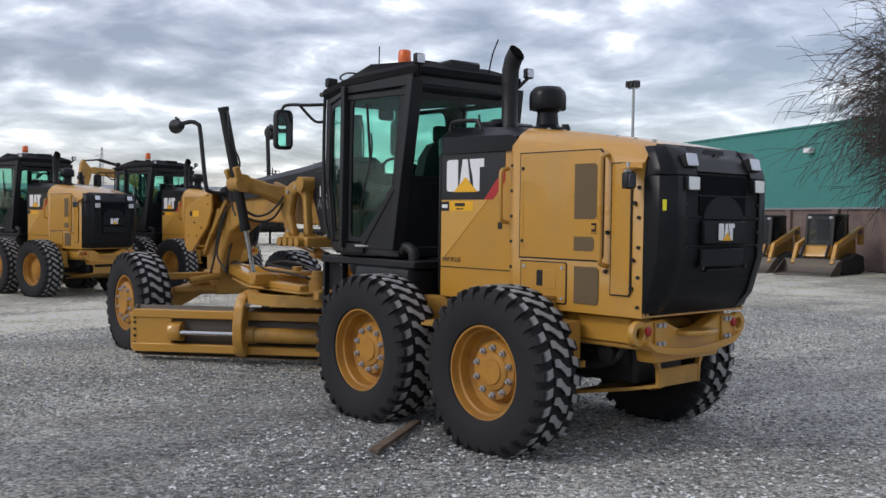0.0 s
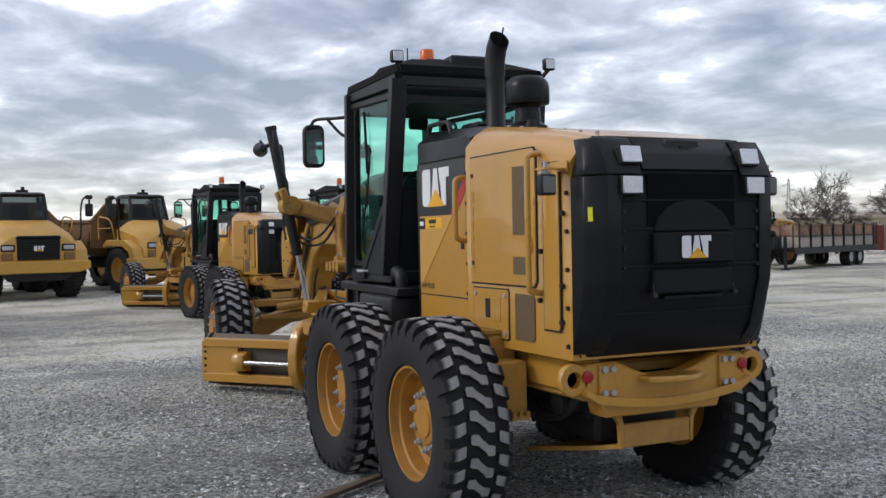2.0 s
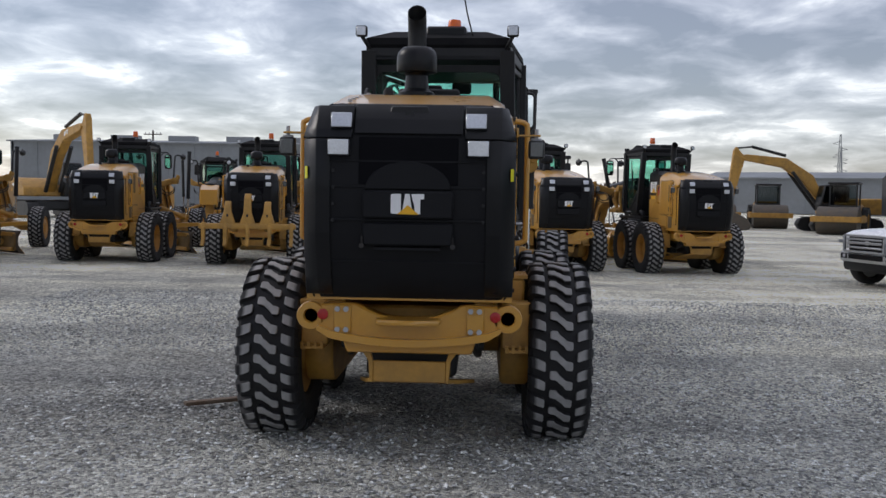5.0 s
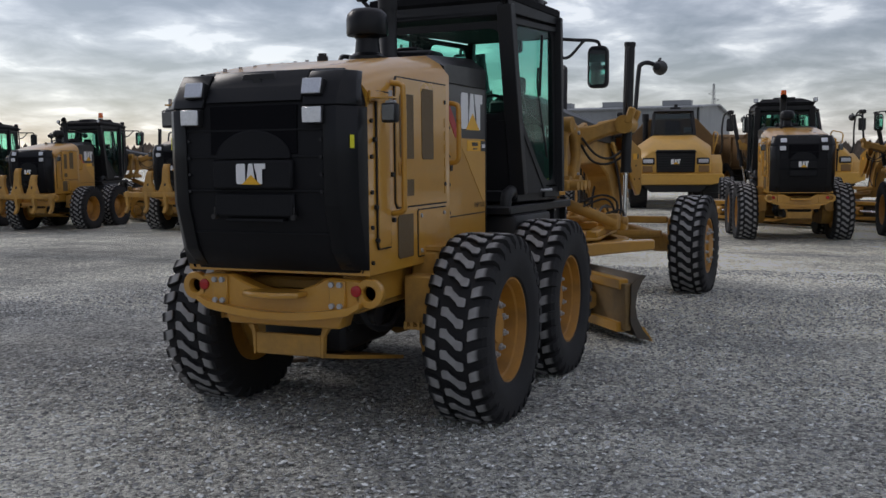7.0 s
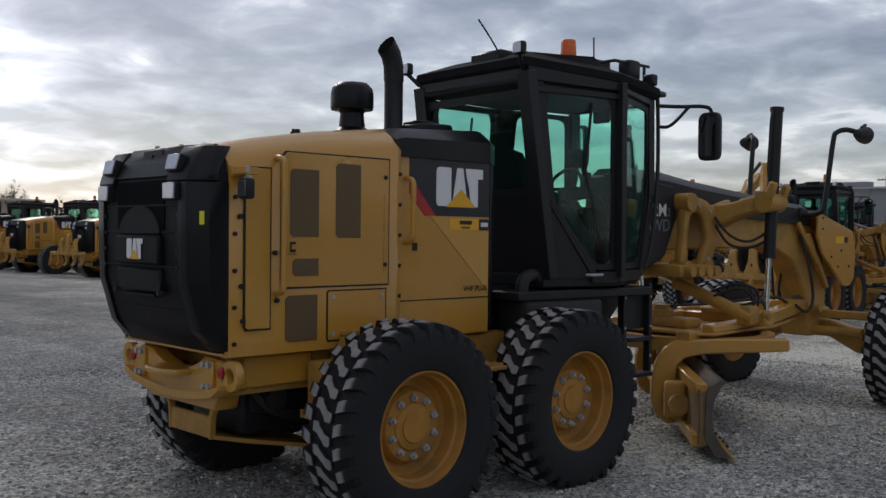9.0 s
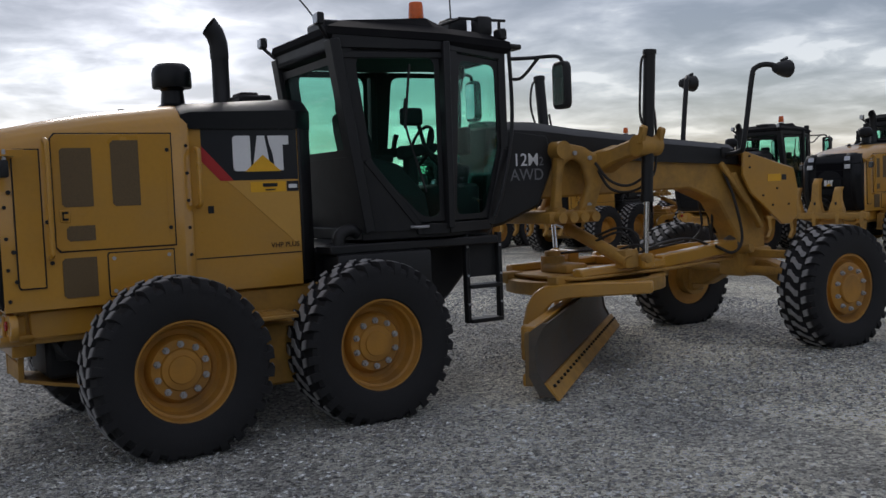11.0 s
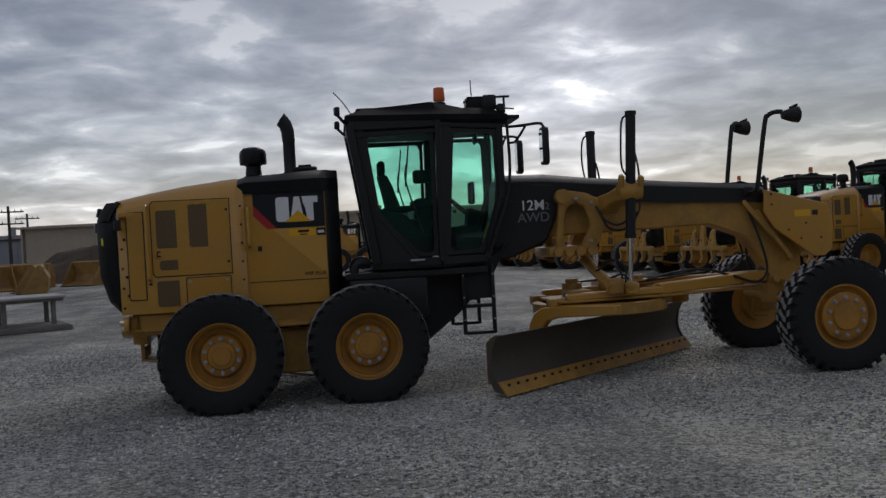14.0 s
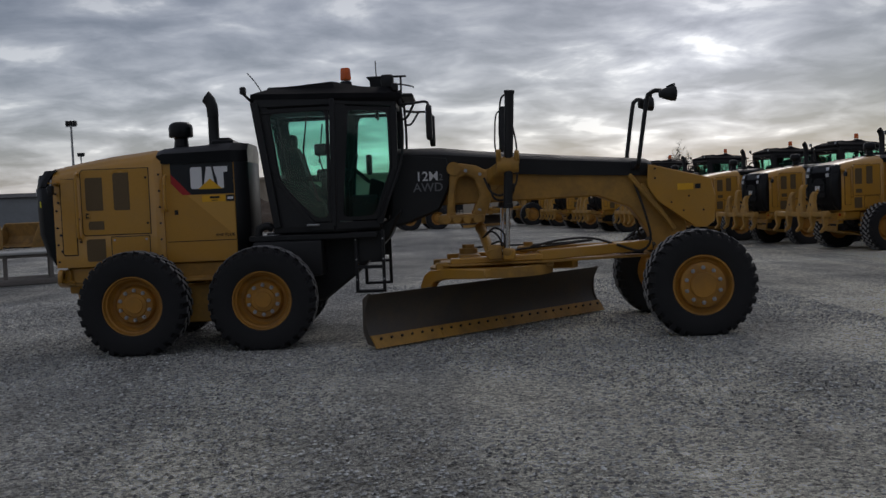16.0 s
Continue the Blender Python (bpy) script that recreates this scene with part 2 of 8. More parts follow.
def gravel():
    """Crushed limestone: stones by Voronoi cells at two sizes, with wheel-worn and damp patches."""
    m = bpy.data.materials.new("crushed_gravel")
    m.use_nodes = True
    n, l = m.node_tree.nodes, m.node_tree.links
    b = n["Principled BSDF"]
    b.inputs["Roughness"].default_value, b.inputs["Specular IOR Level"].default_value = 0.9, 0.2
    tc = n.new("ShaderNodeTexCoord")

    def tex(kind, scale, **kw):
        t = n.new(kind)
        t.inputs["Scale"].default_value = scale
        for k, v in kw.items():
            t.inputs[k].default_value = v
        l.new(tc.outputs["Object"], t.inputs["Vector"])
        return t

    def mix(mode, f, a, c):
        k = n.new("ShaderNodeMix")
        k.data_type, k.blend_type = "RGBA", mode
        for name, v in (("Factor", f), ("A", a), ("B", c)):
            if isinstance(v, float):
                k.inputs[name].default_value = v
            elif isinstance(v, tuple):
                k.inputs[name].default_value = v
            else:
                l.new(v, k.inputs[name])
        return k.outputs["Result"]

    def span(v, a, c, lo, hi):
        k = n.new("ShaderNodeMapRange")
        for name, x in (("From Min", a), ("From Max", c), ("To Min", lo), ("To Max", hi)):
            k.inputs[name].default_value = x
        l.new(v, k.inputs["Value"])
        return k.outputs[0]
    v1, v2 = tex("ShaderNodeTexVoronoi", 38.0), tex("ShaderNodeTexVoronoi", 95.0)
    stone = n.new("ShaderNodeSeparateColor")
    l.new(v1.outputs["Color"], stone.inputs[0])
    stone2 = n.new("ShaderNodeSeparateColor")
    l.new(v2.outputs["Color"], stone2.inputs[0])
    g = n.new("ShaderNodeMath")
    g.operation = "ADD"
    l.new(span(stone.outputs[0], 0.0, 1, 0.04, 0.46), g.inputs[0])
    l.new(span(stone2.outputs[1], 0, 1, 0.0, 0.24), g.inputs[1])
    tint = n.new("ShaderNodeCombineColor")
    for i, k in enumerate((0.965, 0.985, 0.955)):
        q = n.new("ShaderNodeMath")
        q.operation = "MULTIPLY"
        l.new(g.outputs[0], q.inputs[0])
        q.inputs[1].default_value = k
        l.new(q.outputs[0], tint.inputs[i])
    wide = tex("ShaderNodeTexNoise", 0.16, Detail=7.0, Roughness=0.6)
    mid = tex("ShaderNodeTexNoise", 1.1, Detail=6.0, Roughness=0.6)
    col = mix("MULTIPLY", 1.0, tint.outputs[0], mix("MIX", span(wide.outputs["Fac"], 0.38, 0.62, 0.0, 1.0), (0.98, 0.97, 0.955, 1), (1.75, 1.73, 1.69, 1)))
    col = mix("MULTIPLY", 1.0, col, mix("MIX", span(mid.outputs["Fac"], 0.35, 0.7, 0.0, 1.0), (0.82, 0.81, 0.80, 1), (1.2, 1.19, 1.18, 1)))
    lanes = n.new("ShaderNodeMapping")
    lanes.inputs["Rotation"].default_value = (0, 0, radians(-20))
    lanes.inputs["Scale"].default_value = (0.55, 0.06, 1.0)
    l.new(tc.outputs["Object"], lanes.inputs["Vector"])
    band = n.new("ShaderNodeTexNoise")
    band.inputs["Scale"].default_value, band.inputs["Detail"].default_value, band.inputs["Distortion"].default_value = 1.0, 4.0, 0.8
    l.new(lanes.outputs[0], band.inputs["Vector"])
    col = mix("MULTIPLY", 1.0, col, mix("MIX", span(band.outputs["Fac"], 0.40, 0.62, 0.0, 1.0), (0.86, 0.86, 0.86, 1), (1.27, 1.25, 1.20, 1)))
    brown = tex("ShaderNodeTexNoise", 0.42, Detail=5.0, Roughness=0.6)
    col = mix("MIX", span(brown.outputs["Fac"], 0.60, 0.74, 0.0, 0.35), col, (0.15, 0.125, 0.10, 1))
    # beyond the machine the yard turns paler, in two steps with a noisy edge
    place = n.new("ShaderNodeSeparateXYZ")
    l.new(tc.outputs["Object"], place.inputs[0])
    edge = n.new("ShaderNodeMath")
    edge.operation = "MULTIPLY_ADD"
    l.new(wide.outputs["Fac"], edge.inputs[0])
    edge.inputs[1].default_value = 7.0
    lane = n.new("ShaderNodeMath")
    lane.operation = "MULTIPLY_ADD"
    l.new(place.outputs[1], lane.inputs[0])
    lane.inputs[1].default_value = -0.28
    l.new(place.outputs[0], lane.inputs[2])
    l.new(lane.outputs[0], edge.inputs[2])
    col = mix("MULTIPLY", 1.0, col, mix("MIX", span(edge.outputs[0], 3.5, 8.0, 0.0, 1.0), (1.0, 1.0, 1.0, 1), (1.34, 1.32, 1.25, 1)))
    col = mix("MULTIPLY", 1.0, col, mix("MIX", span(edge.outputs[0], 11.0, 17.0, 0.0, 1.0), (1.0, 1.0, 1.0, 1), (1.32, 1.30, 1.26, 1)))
    grit = tex("ShaderNodeTexNoise", 13.0, Detail=4.0, Roughness=0.7)
    col = mix("MULTIPLY", 1.0, col, mix("MIX", span(grit.outputs["Fac"], 0.34, 0.66, 0.0, 1.0), (0.72, 0.72, 0.72, 1), (1.30, 1.30, 1.30, 1)))
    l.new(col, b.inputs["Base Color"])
    h = n.new("ShaderNodeMath")
    h.operation = "ADD"
    l.new(v1.outputs["Distance"], h.inputs[0])
    l.new(v2.outputs["Distance"], h.inputs[1])
    bp = n.new("ShaderNodeBump")
    bp.invert = True
    bp.inputs["Strength"].default_value, bp.inputs["Distance"].default_value = 1.0, 0.035
    l.new(h.outputs[0], bp.inputs["Height"])
    l.new(bp.outputs[0], b.inputs["Normal"])
    return m


GRAVEL = gravel()
TEAL = material("teal_sheet_metal", (0.04, 0.215, 0.19), 0.5, dirt=(0.09, 0.22, 0.20), dirt_amount=0.4, dirt_scale=0.3, grain=3)
GREYMETAL = material("grey_sheet_metal", (0.22, 0.235, 0.25), 0.5, 0.2, dirt=(0.12, 0.12, 0.12), dirt_amount=0.4, dirt_scale=0.2, grain=2)
BEIGE = material("beige_block_wall", (0.42, 0.36, 0.28), 0.85, dirt=(0.25, 0.21, 0.16), dirt_amount=0.4, dirt_scale=0.3, grain=4)
BROWNBRICK = material("red_brown_block_wall", (0.14, 0.10, 0.088), 0.85, dirt=(0.26, 0.19, 0.165), dirt_amount=0.6, dirt_scale=0.9, grain=5, grain_amount=0.2)
REDWALL = material("rust_red_fence", (0.16, 0.035, 0.025), 0.8, dirt=(0.08, 0.03, 0.02), dirt_amount=0.5, dirt_scale=0.8, grain=5)
BARK = material("grey_bark", (0.05, 0.04, 0.034), 0.9, dirt=(0.13, 0.11, 0.1), dirt_amount=0.5, dirt_scale=4, grain=30, grain_amount=0.2, bump=0.4, bump_scale=20)
CARPAINT = material("white_car_paint", (0.79, 0.80, 0.82), 0.2, dirt=(0.55, 0.53, 0.5), dirt_amount=0.25, dirt_scale=2, grain=5, grain_amount=0.01, coat=0.6)
ALU = material("aluminium", (0.55, 0.56, 0.58), 0.35, 0.9, dirt=(0.3, 0.3, 0.3), dirt_amount=0.4, dirt_scale=1.5, grain=40)
TARP = material("black_tarp", (0.015, 0.015, 0.017), 0.7, dirt=(0.05, 0.05, 0.05), dirt_amount=0.5, dirt_scale=0.6, grain=10, bump=0.2, bump_scale=3)
DARKGLASS = glass("dark_window_glass", (0.42, 0.46, 0.46))
GALV = material("galvanised_steel", (0.30, 0.31, 0.32), 0.5, 0.6, grain=20)
SOIL = material("brown_soil", (0.09, 0.065, 0.045), 0.95, dirt=(0.05, 0.04, 0.03), dirt_amount=0.6, dirt_scale=1.5, grain=8, grain_amount=0.25, bump=0.6, bump_scale=5)
SCRUB = material("bare_winter_scrub", (0.11, 0.085, 0.07), 0.95, dirt=(0.06, 0.055, 0.04), dirt_amount=0.6, dirt_scale=0.3, grain=1.5, grain_amount=0.3)


# ---- mesh tools ----
def finish(bm):
    bmesh.ops.recalc_face_normals(bm, faces=bm.faces)
    return bm


def bevelled(bm, b, seg=1):
    if b > 0:
        bmesh.ops.bevel(bm, geom=list(bm.edges), offset=b, segments=seg, affect="EDGES", profile=0.5, clamp_overlap=True)
    return bm


def box(x0, x1, y0, y1, z0, z1, b=0.0, seg=1):
    bm = bmesh.new()
    bmesh.ops.create_cube(bm, size=1)
    for v in bm.verts:
        v.co = ((x0 + x1) / 2 + v.co.x * (x1 - x0), (y0 + y1) / 2 + v.co.y * (y1 - y0), (z0 + z1) / 2 + v.co.z * (z1 - z0))
    return bevelled(finish(bm), b, seg)


def prism(pts, a0, a1, axis="y", b=0.0, seg=1):
    """A flat outline given a thickness along one axis: outline in xz for y, yz for x, xy for z."""
    bm = bmesh.new()
    put = {"y": lambda p, a: (p[0], a, p[1]), "x": lambda p, a: (a, p[0], p[1]), "z": lambda p, a: (p[0], p[1], a)}[axis]
    lo, hi = [bm.verts.new(put(p, a0)) for p in pts], [bm.verts.new(put(p, a1)) for p in pts]
    bm.faces.new(lo)
    bm.faces.new(hi[::-1])
    for i in range(len(pts)):
        j = (i + 1) % len(pts)
        bm.faces.new((lo[j], lo[i], hi[i], hi[j]))
    return bevelled(finish(bm), b, seg)


def loft(rings, closed=True, cap=True):
    bm = bmesh.new()
    vs = [[bm.verts.new(p) for p in r] for r in rings]
    k = len(rings[0])
    for a, c in zip(vs, vs[1:]):
        for i in range(k if closed else k - 1):
            j = (i + 1) % k
            bm.faces.new((a[i], a[j], c[j], c[i]))
    if cap and closed:
        bm.faces.new(vs[0][::-1])
        bm.faces.new(vs[-1])
    return finish(bm)


def frame_of(d):
    d = Vector(d).normalized()
    side = d.cross(Vector((0, 0, 1)) if abs(d.z) < 0.95 else Vector((1, 0, 0))).normalized()
    return side, side.cross(d).normalized()


def cyl(p0, p1, r0, r1=None, n=16):
    r1 = r0 if r1 is None else r1
    s, u = frame_of(Vector(p1) - Vector(p0))
    ring = lambda p, r: [Vector(p) + (s * math.cos(a) + u * math.sin(a)) * r for a in (2 * math.pi * i / n for i in range(n))]
    return loft([ring(p0, r0), ring(p1, r1)])


def smooth_path(pts, steps=5):
    pts = [Vector(p) for p in pts]
    ext = [pts[0] * 2 - pts[1]] + pts + [pts[-1] * 2 - pts[-2]]
    res = []
    for i in range(1, len(ext) - 2):
        p0, p1, p2, p3 = ext[i - 1:i + 3]
        for k in range(steps):
            t = k / steps
            res.append(0.5 * (2 * p1 + (p2 - p0) * t + (2 * p0 - 5 * p1 + 4 * p2 - p3) * t * t + (3 * p1 - p0 - 3 * p2 + p3) * t ** 3))
    return res + [pts[-1]]


def tube(pts, r, n=8, steps=5):
    path = smooth_path(pts, steps) if steps else [Vector(p) for p in pts]
    rings, last = [], None
    for i, p in enumerate(path):
        d = (path[min(i + 1, len(path) - 1)] - path[max(i - 1, 0)]).normalized()
        if last is None:
            s, u = frame_of(d)
        else:
            s = (last - d * last.dot(d)).normalized()
            u = s.cross(d).normalized()
        last = s
        rings.append([p + (s * math.cos(a) + u * math.sin(a)) * r for a in (2 * math.pi * k / n for k in range(n))])
    return loft(rings)


def lathe(profile, n=32, m=None):
    """Turned about the local y axis: profile of (radius, y)."""
    rings = [[(r * math.cos(a), y, r * math.sin(a)) for a in (2 * math.pi * k / n for k in range(n))] for r, y in profile]
    bm = loft(rings)
    if m is not None:
        bm.transform(m)
    return bm


UPRIGHT = Matrix.Rotation(radians(90), 4, "X")


def joined(*bms):
    bm = bmesh.new()
    for b in bms:
        me = bpy.data.meshes.new("tmp")
        b.to_mesh(me)
        b.free()
        bm.from_mesh(me)
        bpy.data.meshes.remove(me)
    return bm


def mesh_of(name, bm, mat, sharp=40):
    for f in bm.faces:
        f.smooth = True
    lim = radians(sharp)
    for e in bm.edges:
        e.smooth = not (len(e.link_faces) == 2 and e.calc_face_angle(0) > lim)
    me = bpy.data.meshes.new(name)
    bm.to_mesh(me)
    bm.free()
    me.materials.append(mat)
    return me


def part(name, bm, mat, parent, label="", m=None, sharp=40):
    """One mesh object under a thing or under a part."""
    if isinstance(bm, (list, tuple)):
        bm = joined(*bm)
    if m is not None and isinstance(bm, bmesh.types.BMesh):
        bm.transform(m)
    ob = new(name, mesh_of(name, bm, mat, sharp) if isinstance(bm, bmesh.types.BMesh) else bm)
    ob.parent = parent
    if label:
        tagged(ob, label)
    return ob


def thing(name, m, label, category, group="", kind=""):
    ob = new(name)
    ob.empty_display_size = 0.3
    ob.matrix_world = m
    return tagged(ob, label, category, group, kind)


def placed(name, me, parent, m):
    """A part that shares its mesh with others."""
    ob = new(name, me)
    ob.parent = parent
    ob.matrix_basis = m
    return ob


def words(text, size, mat, parent, m, depth=0.0):
    cu = bpy.data.curves.new("lettering", "FONT")
    cu.body, cu.size, cu.extrude, cu.align_x, cu.align_y = text, size, depth, "CENTER", "CENTER"
    cu.offset = size * 0.008
    tmp = bpy.data.objects.new("tmp", cu)
    me = bpy.data.meshes.new_from_object(tmp)
    bpy.data.objects.remove(tmp)
    bpy.data.curves.remove(cu)
    me.materials.append(mat)
    me.transform(m)
    ob = new("lettering", me)
    ob.parent = parent
    return ob


# ---- ground ----
def ease(v):
    v = min(1.0, max(0.0, v))
    return v * v * (3 - 2 * v)


def ground_height(x, y):
    """The yard falls a hand's width or two towards the machine row."""
    k = ease((x - 7) / 7)
    return -0.10 * k - 0.10 * k * ease((y - 13) / 6)


def ground():
    bm = bmesh.new()
    n = 150
    xs = [math.copysign(abs(i / n) ** 5 * 1800 + abs(i / n) * 60, i) for i in range(-n, n + 1)]
    vs = [[bm.verts.new((x, y, ground_height(x, y))) for y in xs] for x in xs]
    for i in range(len(xs) - 1):
        for j in range(len(xs) - 1):
            bm.faces.new((vs[i][j], vs[i + 1][j], vs[i + 1][j + 1], vs[i][j + 1]))
    for v in bm.verts:
        if max(abs(v.co.x), abs(v.co.y)) < 60:
            v.co.z += 0.02 * noise.noise(Vector((v.co.x * 0.35, v.co.y * 0.35, 0))) - 0.012
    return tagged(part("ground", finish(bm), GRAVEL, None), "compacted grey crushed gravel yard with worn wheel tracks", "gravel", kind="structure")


ground()


# ---- wheels ----
def tyre_bm(lugs=30, n=90, radius=0.66, squash=0.588):
    prof = [(0.345, -0.16), (0.37, -0.195), (0.44, -0.217), (0.52, -0.222), (0.578, -0.213), (0.606, -0.190), (0.626, -0.10), (0.628, 0.0),
            (0.626, 0.10), (0.606, 0.190), (0.578, 0.213), (0.52, 0.222), (0.44, 0.217), (0.37, 0.195), (0.345, 0.16)]
    ring = lambda r, y: [(r * math.cos(a), y, r * math.sin(a)) for a in (2 * math.pi * k / n for k in range(n))]
    bms = [loft([ring(r, y) for r, y in prof + [(0.335, 0.0), (0.345, -0.16)]], cap=False)]
    step = 2 * math.pi / lugs

    def block(a0, side, rows):
        rings = []
        for y, da, w, top, low in rows:
            a, h = a0 + da * step, w * step
            rings.append([(r * math.cos(q), side * y, r * math.sin(q)) for r, q in ((low, a - h * 1.12), (top, a - h), (top, a + h), (low, a + h * 1.12))])
        return loft(rings)
    for k in range(lugs):
        for side in (-1, 1):
            bms.append(block((k + (0.5 if side > 0 else 0.0)) * step, side, ((0.106, -0.08, 0.18, 0.653, 0.585), (0.114, -0.06, 0.235, 0.660, 0.585), (0.155, 0.06, 0.25, 0.658, 0.58), (0.200, 0.14, 0.245, 0.645, 0.565), (0.210, 0.15, 0.22, 0.625, 0.56), (0.222, 0.16, 0.22, 0.600, 0.55))))
        bms.append(block((k + 0.25) * step, 1, ((-0.079, 0.26, 0.14, 0.655, 0.585), (-0.070, 0.28, 0.21, 0.661, 0.585), (-0.032, 0.24, 0.23, 0.661, 0.585), (-0.014, 0.08, 0.20, 0.661, 0.585), (0.014, -0.08, 0.20, 0.661, 0.585), (0.032, -0.24, 0.23, 0.661, 0.585), (0.070, -0.28, 0.21, 0.661, 0.585), (0.079, -0.26, 0.14, 0.655, 0.585))))
    bm = joined(*bms)
    s = 0.985 * radius / 0.66
    for v in bm.verts:
        v.co *= s
        if v.co.z < -squash:
            v.co.y *= 1 + 0.35 * (-squash - v.co.z)
            v.co.z = -squash - (-squash - v.co.z) * 0.04
    return bm


def rim_bm(front=False):
    if front:
        prof = [(0.30, -0.17), (0.345, -0.17), (0.35, 0.15), (0.368, 0.16), (0.366, 0.18), (0.335, 0.178), (0.325, 0.14), (0.30, 0.11), (0.27, 0.10), (0.265, 0.165), (0.24, 0.18), (0.155, 0.182), (0.15, 0.205), (0.14, 0.212), (0.02, 0.214)]
    else:
        prof = [(0.30, -0.17), (0.345, -0.17), (0.35, 0.15), (0.37, 0.16), (0.368, 0.178), (0.34, 0.176), (0.328, 0.12), (0.312, 0.11), (0.30, 0.03), (0.275, 0.0), (0.24, -0.005), (0.228, 0.04), (0.21, 0.06), (0.150, 0.062), (0.140, 0.076), (0.10, 0.082), (0.095, 0.092), (0.02, 0.094)]
    return lathe(prof, 44)


TYRE = mesh_of("tyre", tyre_bm(), RUBBER, 30)
RIM_REAR, RIM_FRONT = mesh_of("rim", rim_bm(), WHEEL_Y, 30), mesh_of("rim", rim_bm(True), WHEEL_Y, 30)
NUT = mesh_of("wheel_nut", joined(cyl((0, 0, 0), (0, 0.022, 0), 0.026, 0.024, 6), cyl((0, 0.022, 0), (0, 0.042, 0), 0.015, 0.012, 8)), BOLT)


def wheel(parent, m, front=False, nuts=True):
    w = part("wheel", lathe([(0.02, -0.2), (0.20, -0.2), (0.24, -0.12), (0.24, -0.02), (0.02, -0.018)], 24), YELLOW_WORN_SHADED, parent)
    w.matrix_basis = m
    placed("tyre", TYRE, w, Matrix())
    placed("rim", RIM_FRONT if front else RIM_REAR, w, Matrix())
    if nuts:
        for k in range(10):
            a = 2 * math.pi * (k + 0.5) / 10
            r, y = (0.205, 0.178) if front else (0.178, 0.060)
            placed("wheel_nut", NUT, w, pose(r * math.cos(a), y, r * math.sin(a)))
    return w


def bar(p0, p1, w, h=None, b=0.006):
    """A square bar between two places."""
    h = h or w
    d = Vector(p1) - Vector(p0)
    s, u = frame_of(d)
    ring = lambda p: [Vector(p) + s * (w / 2 * i) + u * (h / 2 * j) for i, j in ((-1, -1), (1, -1), (1, 1), (-1, 1))]
    return bevelled(loft([ring(p0), ring(p1)]), b)


def plate(pts, t):
    """A flat plate through points in one plane, t thick."""
    pts = [Vector(p) for p in pts]
    nrm = (pts[1] - pts[0]).cross(pts[2] - pts[1]).normalized() * (t / 2)
    return loft([[p - nrm for p in pts], [p + nrm for p in pts]])


def ring_plate(pts, width, t, radius, k=4):
    """A flat frame along the outline of a pane, its inner corners rounded."""
    pts = [Vector(p) for p in pts]
    n = len(pts)
    nrm = (pts[1] - pts[0]).cross(pts[2] - pts[1]).normalized()
    outer, inner = [], []
    for i, p in enumerate(pts):
        a, b = (pts[i - 1] - p).normalized(), (pts[(i + 1) % n] - p).normalized()
        half = math.acos(max(-1, min(1, a.dot(b)))) / 2
        mid_way = (a + b).normalized()
        for ring, w, r in ((outer, 0.0, 0.012), (inner, width, radius)):
            c = p + mid_way * (w / math.sin(half))
            r = min(r, 0.35 * min((pts[i - 1] - p).length, (pts[(i + 1) % n] - p).length))
            for j in range(k + 1):
                u = j / k
                p0, p2 = c + a * r, c + b * r
                ring.append(p0 * (1 - u) ** 2 + c * 2 * u * (1 - u) + p2 * u * u)
    h = nrm * (t / 2)
    rings = [[p + h for p in outer], [p + h for p in inner], [p - h for p in inner], [p - h for p in outer], [p + h for p in outer]]
    return loft(rings, cap=False)


def both_sides(f):
    for s in (1, -1):
        f(s)


def decal(parent, name, pts, y, mat, label=""):
    """A thin film on a side panel, outline in xz."""
    a, b = sorted((y, y + math.copysign(0.003, y)))
    return part(name, prism(pts, a, b), mat, parent, label)


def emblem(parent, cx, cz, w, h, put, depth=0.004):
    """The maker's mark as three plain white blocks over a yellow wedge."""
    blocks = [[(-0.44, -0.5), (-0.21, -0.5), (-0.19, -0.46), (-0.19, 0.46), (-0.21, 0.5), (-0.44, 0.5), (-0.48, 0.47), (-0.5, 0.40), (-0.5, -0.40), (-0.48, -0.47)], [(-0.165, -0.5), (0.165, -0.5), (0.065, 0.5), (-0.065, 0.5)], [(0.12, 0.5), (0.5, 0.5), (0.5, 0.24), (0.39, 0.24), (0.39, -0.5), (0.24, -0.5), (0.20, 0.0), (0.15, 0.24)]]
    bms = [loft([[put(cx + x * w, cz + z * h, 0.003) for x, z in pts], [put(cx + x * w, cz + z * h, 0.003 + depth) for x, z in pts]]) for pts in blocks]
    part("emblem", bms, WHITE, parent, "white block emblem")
    tri = [(-0.3, -0.52), (0.34, -0.52), (0.02, -0.05)]
    part("emblem_wedge", loft([[put(cx + x * w, cz + z * h, 0.004 + depth) for x, z in tri], [put(cx + x * w, cz + z * h, 0.006 + depth) for x, z in tri]]), DECAL_Y, parent, "yellow wedge under the emblem")


